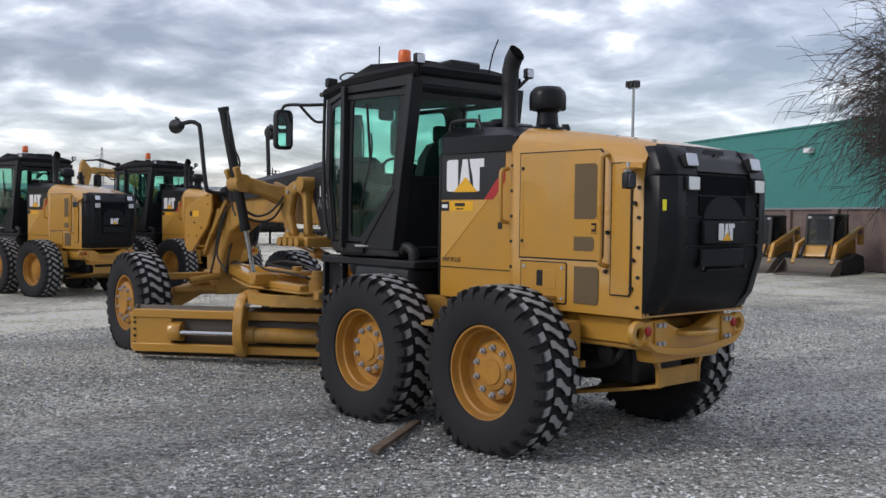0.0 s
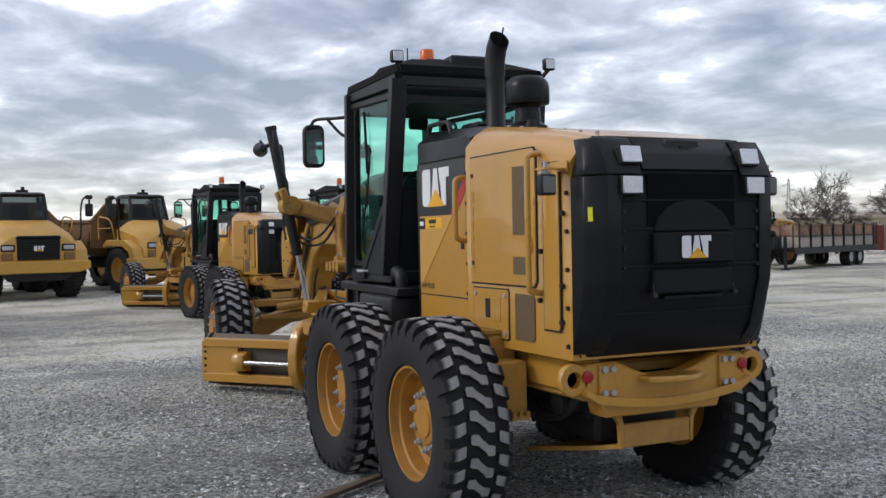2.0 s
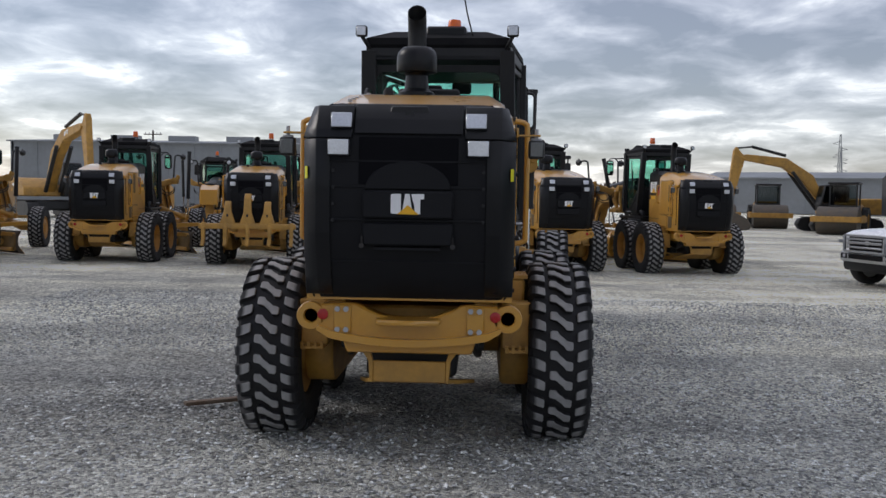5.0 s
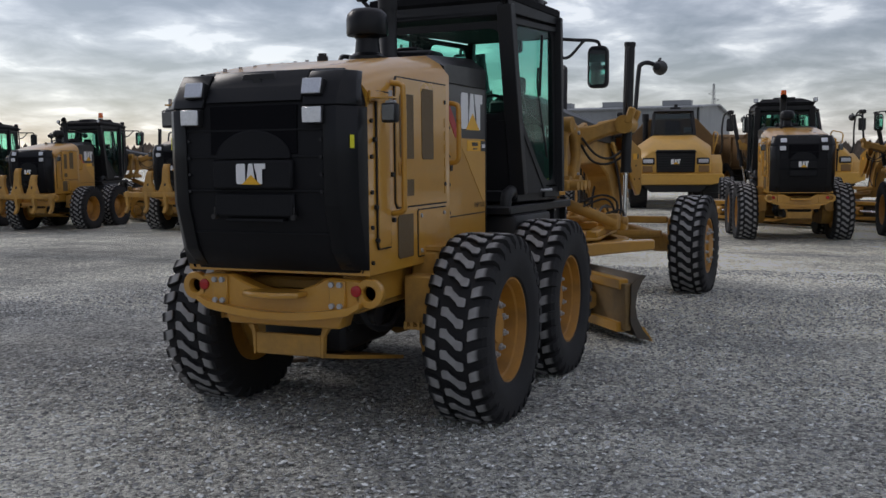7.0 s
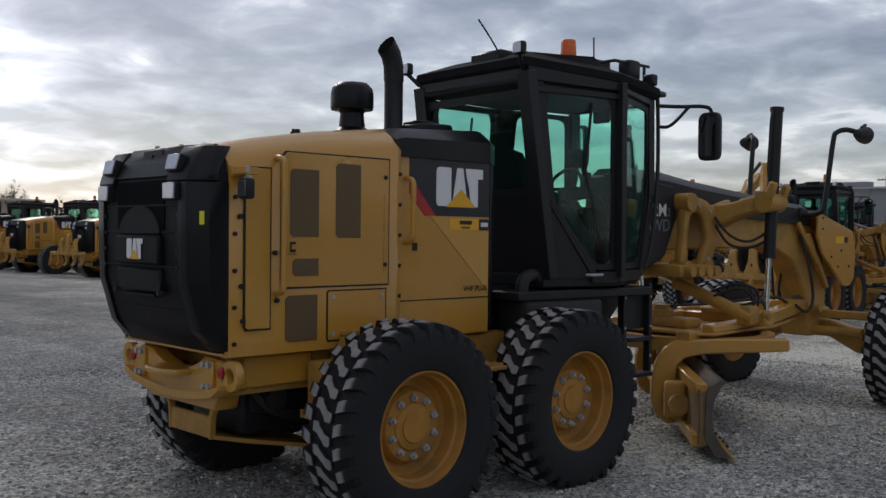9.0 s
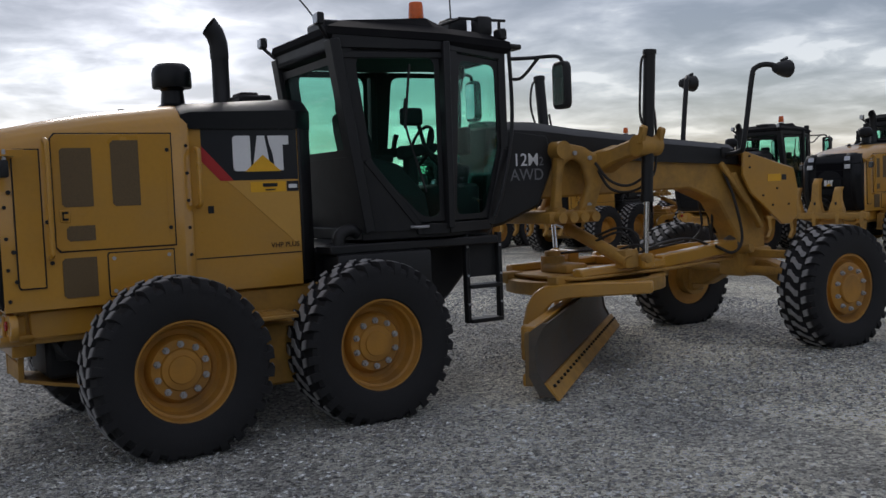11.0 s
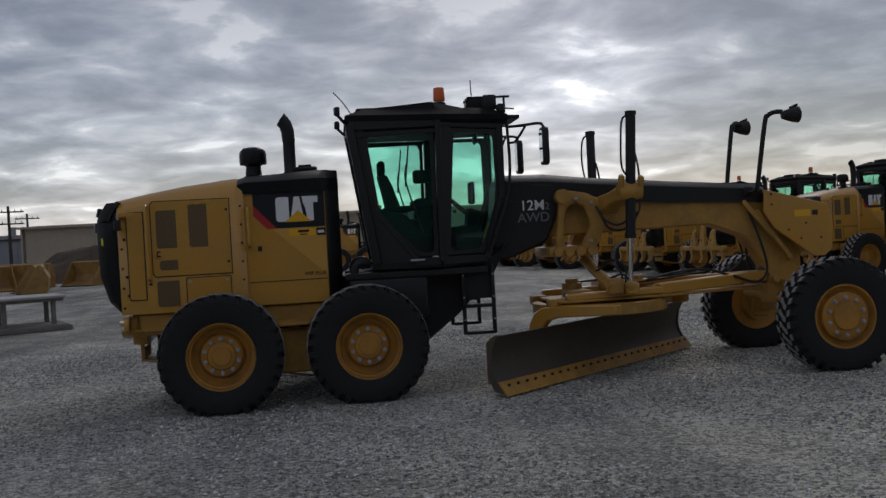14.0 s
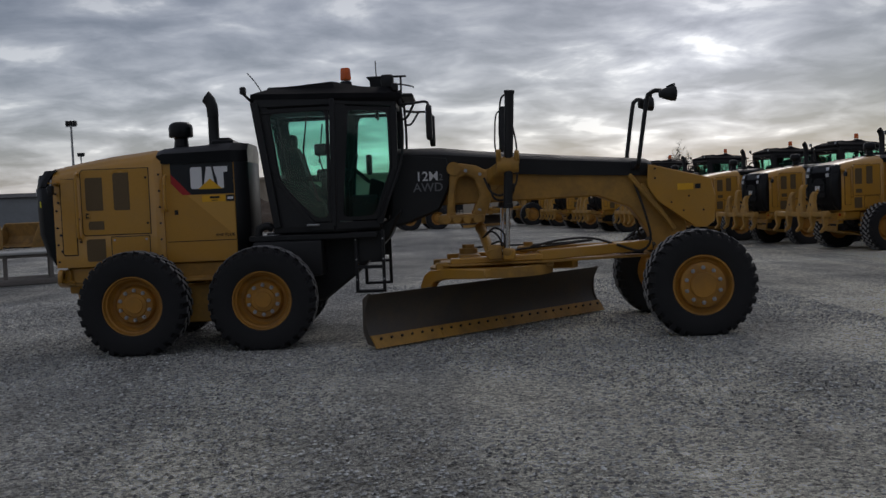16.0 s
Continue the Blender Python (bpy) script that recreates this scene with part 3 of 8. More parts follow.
# ---- the grader ----
def motor_grader(m, art=-3.2, full=True, ripper=False, blade=True, label="", group=""):
    g = thing("motor_grader", m, label or "yellow and black articulated motor grader parked on gravel", "motor grader", group)
    F = pose(0.1, 0, 0, 0, 0, art) @ pose(-0.1, 0, 0)

    def P(name, bm, mat, label="", front=False, parent=None):
        return part(name, bm, mat, parent or g, label, F if front else None)

    # rear frame and tandem cases
    P("rear_frame", [box(-1.72, 0.75, s * 0.47 - 0.06, s * 0.47 + 0.06, 0.80, 1.04, 0.015) for s in (1, -1)] + [box(-1.5, 0.5, -0.42, 0.42, 0.86, 0.98, 0.02)], YELLOW_WORN_SHADED)
    P("engine_underside", [box(-1.45, -0.35, -0.33, 0.33, 0.62, 0.95, 0.05, 2), box(-0.3, 0.7, -0.28, 0.28, 0.45, 0.95, 0.06, 2), cyl((-1.3, 0.36, 0.78), (-0.6, 0.36, 0.78), 0.06), cyl((-1.3, -0.36, 0.74), (-0.6, -0.36, 0.74), 0.05), cyl((-0.9, 0.15, 0.58), (-0.9, -0.15, 0.58), 0.12)], BLACK)
    P("rear_axle", [cyl((0, -0.66, 0.62), (0, 0.66, 0.62), 0.17, n=20), lathe([(0.02, -0.2), (0.2, -0.16), (0.26, 0), (0.2, 0.16), (0.02, 0.2)], 20, Matrix.Translation((0, 0, 0.62)))], YELLOW_WORN_SHADED)

    def tandem(s):
        a, b = sorted((s * 0.60, s * 0.80))
        prof = [(-1.0, 0.50), (-0.92, 0.36), (-0.7, 0.32), (0.7, 0.32), (0.92, 0.36), (1.0, 0.50), (1.0, 0.66), (0.9, 0.80), (0.55, 0.84), (0.2, 0.79), (-0.2, 0.79), (-0.55, 0.84), (-0.9, 0.80), (-1.0, 0.66)]
        c = P("tandem_case", prism(prof, a, b, b=0.02), YELLOW_WORN_SHADED)
        P("step_plate", [box(-0.16, 0.16, *sorted((s * 0.62, s * 1.0)), 0.845, 0.87, 0.005)] + [box(-0.16, 0.16, *sorted((s * (0.66 + 0.07 * k), s * (0.68 + 0.07 * k))), 0.87, 0.885) for k in range(5)], YELLOW_WORN_SHADED, parent=c)
    both_sides(tandem)
    for s in (1, -1):
        for x in (0.765, -0.765):
            wheel(g, pose(x, s * 1.0, 0.585, 0, 0, 0 if s > 0 else 180), nuts=full)

    # bumper and hitch
    arc = lambda y0, y1, z0, dz, k=8: [(y0 + (y1 - y0) * i / k, z0 - dz * (1 - (2 * i / k - 1) ** 2)) for i in range(k + 1)]
    outline = [(-0.565, 1.012), (-0.40, 1.02)] + arc(-0.34, 0.34, 1.02, 0.10) + [(0.40, 1.02), (0.565, 1.012), (0.572, 0.935), (0.565, 0.858), (0.53, 0.84)] + [(p[0], p[1]) for p in arc(0.5, -0.5, 0.82, 0.05)] + [(-0.53, 0.84), (-0.565, 0.858), (-0.572, 0.935)]
    bumper = P("rear_bumper", [prism(outline, -1.78, -1.66, "x", 0.012)], YELLOW)
    P("bumper_skirt", prism([(-0.43, 0.80), (0.43, 0.80), (0.40, 0.70), (-0.40, 0.70)], -1.74, -1.58, "x", 0.01), YELLOW, parent=bumper)
    for s in (1, -1):
        P("bumper_beam", box(-1.64, -1.15, *sorted((s * 0.44, s * 0.56)), 0.84, 1.03, 0.012), YELLOW, parent=bumper)
    P("bumper_lip", prism([(-0.58, 0.85)] + [(-0.5 + i / 10, 0.80 - 0.05 * (1 - (i / 5 - 1) ** 2)) for i in range(11)] + [(0.58, 0.85), (0.58, 0.88)] + [(0.5 - i / 10, 0.85 - 0.05 * (1 - (i / 5 - 1) ** 2)) for i in range(11)] + [(-0.58, 0.88)], -1.83, -1.62, "x", 0.003), YELLOW, parent=bumper)
    P("hitch_plate", prism([(-1.7, -0.21), (-1.88, -0.20), (-1.93, -0.1), (-1.94, 0), (-1.93, 0.1), (-1.88, 0.20), (-1.7, 0.21)], 0.90, 0.935, "z", 0.008), YELLOW, parent=bumper)
    sheet = lambda x, w, z: [(x, -w, z), (x, w, z), (x, w, z + 0.025), (x, -w, z + 0.025)]
    pan = P("belly_pan", [box(-1.68, -1.655, -0.235, 0.235, 0.505, 0.64, 0.005), loft([sheet(-1.665, 0.25, 0.50), sheet(-1.45, 0.31, 0.455), sheet(-0.85, 0.42, 0.35)])], YELLOW_WORN_SHADED)
    for k in (-1, 1):
        P("pan_bracket", prism([(k * 0.235, 0.50), (k * 0.255, 0.50), (k * 0.265, 0.64), (k * 0.32, 0.72), (k * 0.26, 0.72), (k * 0.235, 0.64)], -1.685, -1.645, "x", 0.004), YELLOW_WORN_SHADED, parent=pan)
    P("engine_sump", [box(-1.5, -0.8, -0.30, 0.30, 0.50, 0.94, 0.03), cyl((-1.35, -0.48, 0.74), (-1.35, 0.48, 0.74), 0.07, n=14), tube([(-1.5, 0.36, 0.9), (-1.4, 0.42, 0.70), (-1.15, 0.44, 0.62), (-0.9, 0.4, 0.7)], 0.03, 8), tube([(-1.5, -0.36, 0.9), (-1.4, -0.42, 0.70), (-1.15, -0.44, 0.62), (-0.9, -0.4, 0.7)], 0.03, 8)], BLACK)

    def ear(s):
        P("tow_eye", [lathe([(0.044, 0.05), (0.086, 0.05), (0.090, 0.055), (0.090, 0.095), (0.086, 0.10), (0.048, 0.10), (0.044, 0.095), (0.044, 0.05)], 24, pose(-1.68, s * 0.625, 0.935, 0, 0, 90))], YELLOW, parent=bumper)
        P("reflector", lathe([(0.034, 0), (0.034, 0.012), (0.02, 0.016), (0.005, 0.016)], 16, pose(-1.781, s * 0.545, 0.948, 0, 0, 90)), REDLENS, "round red reflector", parent=bumper)
        P("mounting_plate", box(-1.80, -1.778, s * 0.42 - 0.055, s * 0.42 + 0.055, 0.83, 1.01, 0.006), YELLOW, parent=bumper)
        if full:
            for dy in (-0.025, 0.03):
                for z in (0.855, 0.985):
                    P("bolt", cyl((-1.80, s * 0.42 + dy, z), (-1.822, s * 0.42 + dy, z), 0.018, n=6), BOLT, parent=bumper)
        st = P("side_step", [box(-1.02, -0.62, *sorted((s * 0.56, s * 0.76)), 0.90, 1.13, 0.02)], YELLOW_WORN_SHADED)
        for k in range(6):
            P("step_tooth", box(-1.02 + 0.07 * k, -0.985 + 0.07 * k, *sorted((s * 0.58, s * 0.78)), 1.13, 1.155), YELLOW_WORN_SHADED, parent=st)
        P("step_bracket", [box(-1.22, -1.02, *sorted((s * 0.60, s * 0.80)), 0.66, 0.98, 0.01), box(-1.28, -1.02, *sorted((s * 0.62, s * 0.80)), 0.64, 0.66, 0.004)] + [box(-1.285, -1.265, *sorted((s * (0.625 + 0.045 * k), s * (0.645 + 0.045 * k))), 0.64, 0.69) for k in range(4)], YELLOW_WORN_SHADED)
    both_sides(ear)

    # engine enclosure
    rings = []
    for x, w, zs, zt in ((-1.80, 0.645, 2.13, 2.27), (-1.50, 0.652, 2.19, 2.33), (-1.10, 0.655, 2.25, 2.395), (-0.56, 0.655, 2.31, 2.455), (-0.55, 0.655, 2.31, 2.455)):
        rings.append([(x, -w, 1.045), (x, -w, zs), (x, -w + 0.07, zs + 0.085), (x, -w + 0.17, zt), (x, w - 0.17, zt), (x, w - 0.07, zs + 0.085), (x, w, zs), (x, w, 1.045)])
    x = -0.47
    rings.append([(x, -0.60, 1.045), (x, -0.60, 2.31), (x, -0.55, 2.39), (x, -0.47, 2.44), (x, 0.47, 2.44), (x, 0.55, 2.39), (x, 0.60, 2.31), (x, 0.60, 1.045)])
    hood = P("engine_hood", loft(rings), YELLOW)
    P("front_side_panel", [box(-0.475, 0.41, -0.575, 0.575, 1.05, 2.30, 0.006)], YELLOW)
    for s in (1, -1):
        P("panel_seam", box(-0.45, 0.405, s * 0.577 - 0.0015, s * 0.577 + 0.0015, 1.305, 1.313), BLACK)
    cowl = P("air_box_cowl", loft([[(x, -w, z0), (x, -w, zs), (x, -w + 0.12, zt), (x, w - 0.12, zt), (x, w, zs), (x, w, z0)] for x, w, z0, zs, zt in ((-0.53, 0.61, 2.30, 2.38, 2.442), (-0.45, 0.605, 2.275, 2.40, 2.470), (0.36, 0.60, 2.275, 2.42, 2.515), (0.42, 0.575, 2.275, 2.42, 2.515), (0.57, 0.47, 2.275, 2.42, 2.51))]), PLASTIC)
    P("front_bulkhead", [prism([(0.41, -0.585), (0.43, -0.58), (0.57, -0.46), (0.57, 0.46), (0.43, 0.58), (0.41, 0.585)], 1.08, 2.28, "z", 0.008)], BLACK)
    P("cowl_hatch", [box(0.08, 0.36, -0.25, 0.25, 2.50, 2.575, 0.02), box(0.15, 0.3, -0.1, 0.1, 2.575, 2.61, 0.01)], PLASTIC, parent=cowl)
    P("cowl_handle", tube([(-0.02, 0.50, 2.44), (0.02, 0.50, 2.53), (0.08, 0.50, 2.555), (0.32, 0.50, 2.56), (0.37, 0.50, 2.53), (0.385, 0.50, 2.45)], 0.018, 8), BLACK, parent=cowl)

    def side(s):
        sx = lambda a, b: sorted((s * a, s * b))
        Y = 0.655

        def door(x0, x1, z0, z1, name, cut=0.03):
            o = [(x0 + cut, z0), (x1, z0), (x1, z1), (x0 + cut, z1), (x0, z1 - cut), (x0, z0 + cut)]
            e = 0.009
            og = [(x0 - e + cut, z0 - e), (x1 + e, z0 - e), (x1 + e, z1 + e), (x0 - e + cut, z1 + e), (x0 - e, z1 - cut), (x0 - e, z0 + cut)]
            d = P(name, prism(o, *sx(Y - 0.005, Y + 0.010), b=0.003), YELLOW)
            P("door_gap", prism(og, *sx(Y - 0.006, Y + 0.005)), BLACK, parent=d)
            return d

        def vent(x0, x1, z0, z1, d, top=0.01, cut=0.02):
            P("vent_mesh", prism([(x0 + cut, z0), (x1, z0), (x1, z1), (x0 + cut, z1), (x0, z1 - cut), (x0, z0 + cut)], *sx(Y, Y + top + 0.003)), GRILLE, "brown perforated vent", parent=d)
        d = door(-1.45, -0.63, 1.435, 2.235, "engine_door")
        vent(-1.40, -1.19, 1.735, 2.14, d)
        vent(-1.38, -1.19, 1.50, 1.605, d)
        if s < 0:
            vent(-1.06, -0.865, 1.73, 2.19, d)
        if full:
            P("door_latch", [box(-1.42, -1.35, *sx(Y + 0.008, Y + 0.02), 1.63, 1.72, 0.006)], YELLOW, parent=d)
            P("latch_grip", [box(-1.405, -1.365, *sx(Y + 0.018, Y + 0.024), 1.645, 1.66), box(-1.405, -1.365, *sx(Y + 0.018, Y + 0.024), 1.69, 1.705), box(-1.405, -1.395, *sx(Y + 0.018, Y + 0.024), 1.645, 1.705)], BLACK, parent=d)
        low = door(-1.11, -0.65, 1.10, 1.40, "access_panel", 0.01)
        if s > 0 and full:
            P("panel_recess", [box(-0.88, -0.82, Y + 0.008, Y + 0.013, 1.22, 1.34)], BLACK, parent=low)
            P("panel_lock", [box(-1.02, -0.91, Y + 0.008, Y + 0.016, 1.20, 1.35, 0.004)], YELLOW, parent=low)
        vent(-1.42, -1.19, 1.11, 1.385, hood, 0.002)
        if full:
            for x, z in ((-1.075, 1.365), (-0.685, 1.365), (-1.075, 1.135), (-0.685, 1.135)):
                P("bolt", cyl((x, s * (Y + 0.009), z), (x, s * (Y + 0.018), z), 0.014, n=8), BOLT, parent=low)
            for x, z in ((-1.50, 1.64), (-1.485, 1.36), (-1.735, 1.85), (-1.725, 1.45), (-1.715, 1.25), (-0.66, 1.56), (-0.66, 2.12)):
                P("bolt", cyl((x, s * (Y - 0.004), z), (x, s * (Y + 0.016), z), 0.015, n=8), BLACK, parent=hood)
            for k in range(6):
                P("hinge", box(-0.672, -0.655, *sx(Y + 0.004, Y + 0.014), 1.50 + 0.09 * k, 1.56 + 0.09 * k), YELLOW, parent=d)
        door(-1.70, -1.535, 1.20, 2.13, "service_panel", 0.015)
        # grab handles
        for x, z0, z1 in ((-1.49, 1.40, 2.20), (-0.43, 1.70, 2.13)):
            y = Y if x < -1 else 0.60
            P("grab_handle", tube([(x, s * y, z0), (x, s * (y + 0.07), z0 + 0.02), (x, s * (y + 0.08), z0 + 0.10), (x, s * (y + 0.08), z1 - 0.10), (x, s * (y + 0.07), z1 - 0.02), (x, s * y, z1)], 0.018, 10), YELLOW)
        # side lamp
        lb = P("side_lamp", [box(-1.80, -1.745, *sx(Y + 0.075, Y + 0.175), 1.945, 2.06, 0.014, 2)], BLACK)
        P("lamp_bracket", [box(-1.80, -1.62, *sx(Y - 0.002, Y + 0.012), 2.075, 2.135, 0.003), box(-1.79, -1.70, *sx(Y + 0.008, Y + 0.15), 2.085, 2.095)], YELLOW, parent=lb)
        P("lamp_stem", [cyl((-1.765, s * (Y + 0.125), 2.05), (-1.765, s * (Y + 0.125), 2.13), 0.012, n=8), bar((-1.765, s * (Y + 0.09), 2.065), (-1.765, s * (Y + 0.16), 2.065), 0.02)], BOLT, parent=lb)
        P("lens", box(-1.808, -1.798, *sx(Y + 0.085, Y + 0.165), 1.957, 2.048, 0.004), DARKLENS, parent=lb)
        # decals
        D = s * 0.5755
        field = [(-0.375, 2.285), (0.40, 2.285), (0.40, 1.885), (-0.13, 1.885), (-0.375, 2.15)]
        decal(g, "side_decal", field, D, GLOSSBLACK, "gloss black side decal")
        decal(g, "decal_stripe", [(-0.375, 2.15), (-0.13, 1.885), (-0.235, 1.885), (-0.375, 2.035)], D, RED, "red diagonal stripe")
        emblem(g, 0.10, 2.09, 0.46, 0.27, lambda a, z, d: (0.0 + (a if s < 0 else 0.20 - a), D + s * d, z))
        # the sheen below the panel's diagonal crease, painted as a paler triangle
        decal(g, "panel_film", [(-0.18, 1.883), (0.40, 1.883), (0.40, 1.349)], D, PALE_SHEEN, "paler yellow diagonal sheen painted on the creased panel")
        decal(g, "dealer_plate", [(0.0, 1.79), (0.29, 1.79), (0.29, 1.87), (0.0, 1.87)], D * 1.004, DECAL_Y, "yellow dealer sticker with dark bars")
        decal(g, "dealer_plate", [(0.30, 1.79), (0.40, 1.79), (0.40, 1.87), (0.30, 1.87)], D * 1.004, GLOSSBLACK)
        if full:
            decal(g, "sticker_bar", [(0.10, 1.83), (0.22, 1.83), (0.22, 1.857), (0.10, 1.857)], D * 1.010, GLOSSBLACK)
            decal(g, "sticker_bar", [(0.12, 1.803), (0.20, 1.803), (0.20, 1.812), (0.12, 1.812)], D * 1.010, GLOSSBLACK)
            decal(g, "sticker_bar", [(0.315, 1.815), (0.385, 1.815), (0.385, 1.845), (0.315, 1.845)], D * 1.010, WHITE)
            words("VHP PLUS", 0.056, BLACK, g, Matrix.Translation((0.265, s * 0.5805, 1.372)) @ (Euler((radians(90), 0, 0 if s < 0 else radians(180))).to_matrix().to_4x4()) @ Matrix.Shear("XZ", 4, (0, 0)))
            P("panel_latch", [box(-0.345, -0.30, *sx(0.575, 0.582), 1.645, 1.70, 0.002)], BLACK)
            for k in range(6):
                P("bolt", cyl((-0.51, s * 0.625, 1.15 + 0.2 * k), (-0.51, s * 0.642, 1.15 + 0.2 * k), 0.013, n=8), BLACK, parent=hood)
                if k < 5:
                    P("bolt", cyl((-1.765, s * 0.64, 1.12 + 0.21 * k), (-1.765, s * 0.66, 1.12 + 0.21 * k), 0.013, n=8), BLACK, parent=hood)
            P("warning_sticker", plate([(-1.972, s * 0.619, 1.80), (-1.952, s * 0.636, 1.80), (-1.952, s * 0.636, 1.875), (-1.972, s * 0.619, 1.875)], 0.004), SAFETY, "yellow-green warning sticker")
    both_sides(side)

    # rear grille
    rings = []
    for z, xr, w in ((1.06, -1.925, 0.60), (1.11, -1.98, 0.625), (1.22, -2.05, 0.635), (1.47, -2.12, 0.638), (1.75, -2.13, 0.638), (1.96, -2.13, 0.638), (2.06, -2.12, 0.635), (2.15, -2.08, 0.61), (2.23, -2.03, 0.55), (2.27, -1.95, 0.50)):
        rings.append([(-1.795, -w, z), (-1.93, -w, z), (max(xr + 0.07, -2.05), -w + 0.015, z), (xr, -w + 0.07, z), (xr, w - 0.07, z), (max(xr + 0.07, -2.05), w - 0.015, z), (-1.93, w, z), (-1.795, w, z)] if xr < -1.92 else
                     [(-1.795, -w, z), (-1.81, -w, z), (-1.83, -w + 0.02, z), (xr, -w + 0.10, z), (xr, w - 0.10, z), (-1.83, w - 0.02, z), (-1.81, w, z), (-1.795, w, z)])
    SH = Matrix.Translation((0.12, 0, 0))
    gr = P("rear_grille", loft([[(min(x + 0.12, -1.795), y, z) for x, y, z in r] for r in rings]), GRILLE_BLACK)
    G = lambda n, bm, mat, lab="": part(n, bm, mat, gr, lab, SH)
    G("grille_mesh", [prism([(-0.30, 1.77), (0.30, 1.77), (0.30, 2.055), (-0.30, 2.055)], -2.137, -2.12, "x", 0.004)], MESHY)
    G("grille_hump", prism([(0.26 * math.cos(a), 1.74 + 0.17 * math.sin(a)) for a in (math.pi * i / 14 for i in range(15))], -2.148, -2.12, "x", 0.006), GRILLE_BLACK)
    G("emblem_plate", box(-2.165, -2.12, -0.275, 0.275, 1.565, 1.735, 0.012), GRILLE_BLACK)
    G("grille_louvre", [box(-2.15, -2.09, -0.275, 0.275, 1.40, 1.54, 0.012), box(-2.145, -2.08, -0.20, 0.20, 1.375, 1.39)], GRILLE_BLACK)
    for z in (1.30, 1.555, 1.755, 1.91):
        G("grille_rib", box(-2.138 if z > 1.5 else -2.078, -2.05, -0.50, 0.50, z - 0.006, z + 0.006, 0.002), GRILLE_BLACK)
    G("top_panel", prism([(-2.120, 2.085), (-2.138, 2.075), (-2.095, 2.165), (-2.02, 2.262), (-1.95, 2.268), (-1.95, 2.20)], -0.33, 0.33, b=0.004), PLASTIC)
    for s in (1, -1):
        # the moulded corner: a proud, chamfered post with a recess behind it
        G("grille_corner", bevelled(loft([[(x0, s * 0.47, z), (x0 + 0.005, s * 0.56, z), (x1, s * 0.648, z), (-1.921, s * 0.648, z), (-1.921, s * 0.50, z)] for x0, x1, z in ((-1.955, -1.93, 1.08), (-2.055, -1.97, 1.19), (-2.138, -2.04, 1.47), (-2.147, -2.05, 1.75), (-2.147, -2.05, 2.04))]), 0.004), PLASTIC)
        G("grille_shoulder", bevelled(loft([[(x0, s * 0.34, z), (x0 + 0.01, s * 0.56, z), (x0 + 0.09, s * 0.652 - (z - 2.05) * s * 0.25, z), (x0 + 0.16, s * 0.652 - (z - 2.05) * s * 0.25, z), (x0 + 0.16, s * 0.34, z)] for x0, z in ((-2.150, 2.045), (-2.135, 2.10), (-2.09, 2.18), (-2.04, 2.25))]), 0.006), PLASTIC)
        if full:
            for k in range(9):
                zz = 1.15 + 0.10 * k
                xx = -1.945 - 0.165 * min(1, max(0, (zz - 1.12) / 0.36)) - (0.02 if zz > 1.48 else 0)
                G("bolt", cyl((xx + 0.03, s * 0.455, zz), (xx - 0.014, s * 0.455, zz), 0.011, n=6), BLACK)
            G("grille_clip", [cyl((-2.13, s * 0.275, 1.40), (-2.165, s * 0.275, 1.40), 0.016, n=8), bar((-2.15, s * 0.275, 1.40), (-2.15, s * 0.275, 1.46), 0.012)], HOSE)
        for y, z, x, tilt in ((0.405, 2.150, -2.125, 14), (0.42, 1.99, -2.155, 0)):
            mm = pose(x, s * y, z, 0, tilt, 0)
            hb = box(-0.018, 0.06, -0.067, 0.067, -0.050, 0.050, 0.006)
            hb.transform(mm)
            G("rear_work_lamp", hb, BLACK)
            lb = box(-0.027, -0.015, -0.062, 0.062, -0.045, 0.045, 0.004)
            lb.transform(mm)
            G("work_lamp_lens", lb, LENS, "clear rectangular lamp lens")
    G("camera_hood", [prism([(-0.15, 2.14), (0.15, 2.14), (0.11, 2.25), (-0.11, 2.25)], -2.06, -1.85, "x", 0.008), cyl((-2.05, 0, 2.19), (-2.075, 0, 2.19), 0.03)], BLACK)
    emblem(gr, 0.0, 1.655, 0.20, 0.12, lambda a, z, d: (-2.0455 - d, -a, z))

    # stack and intake
    ex = [lathe([(0.078, 0), (0.078, 0.04), (0.07, 0.05), (0.07, 0.40), (0.075, 0.42)], 18, Matrix.Translation((0.06, 0.10, 2.50)) @ UPRIGHT)]
    path = [((0.06, 0.10, 2.90), 0.0), ((0.055, 0.10, 3.02), 8), ((0.03, 0.10, 3.10), 25), ((-0.02, 0.10, 3.165), 50)]
    rr = []
    for (px, py, pz), tilt in path:
        c, q = math.cos(radians(tilt)), math.sin(radians(tilt))
        rr.append([(px + 0.075 * math.cos(a) * c, py + 0.075 * math.sin(a), pz + 0.075 * math.cos(a) * q * 1.2) for a in (2 * math.pi * k / 18 for k in range(18))])
    ex.append(loft(rr, cap=False))
    P("exhaust_pipe", ex, BLACK)
    P("air_precleaner", [lathe([(0.10, 0), (0.14, 0.0), (0.14, 0.03), (0.095, 0.06), (0.085, 0.16), (0.10, 0.18), (0.15, 0.185), (0.155, 0.20), (0.155, 0.30), (0.145, 0.34), (0.11, 0.375), (0.05, 0.385), (0.01, 0.386)], 26, Matrix.Translation((-0.36, 0.07, 2.46)) @ UPRIGHT)], PLASTIC)
    P("fuel_cap", [cyl((-0.72, 0.25, 2.42), (-0.72, 0.25, 2.47), 0.04), cyl((-0.72, 0.25, 2.47), (-0.72, 0.25, 2.49), 0.03)], BLACK)
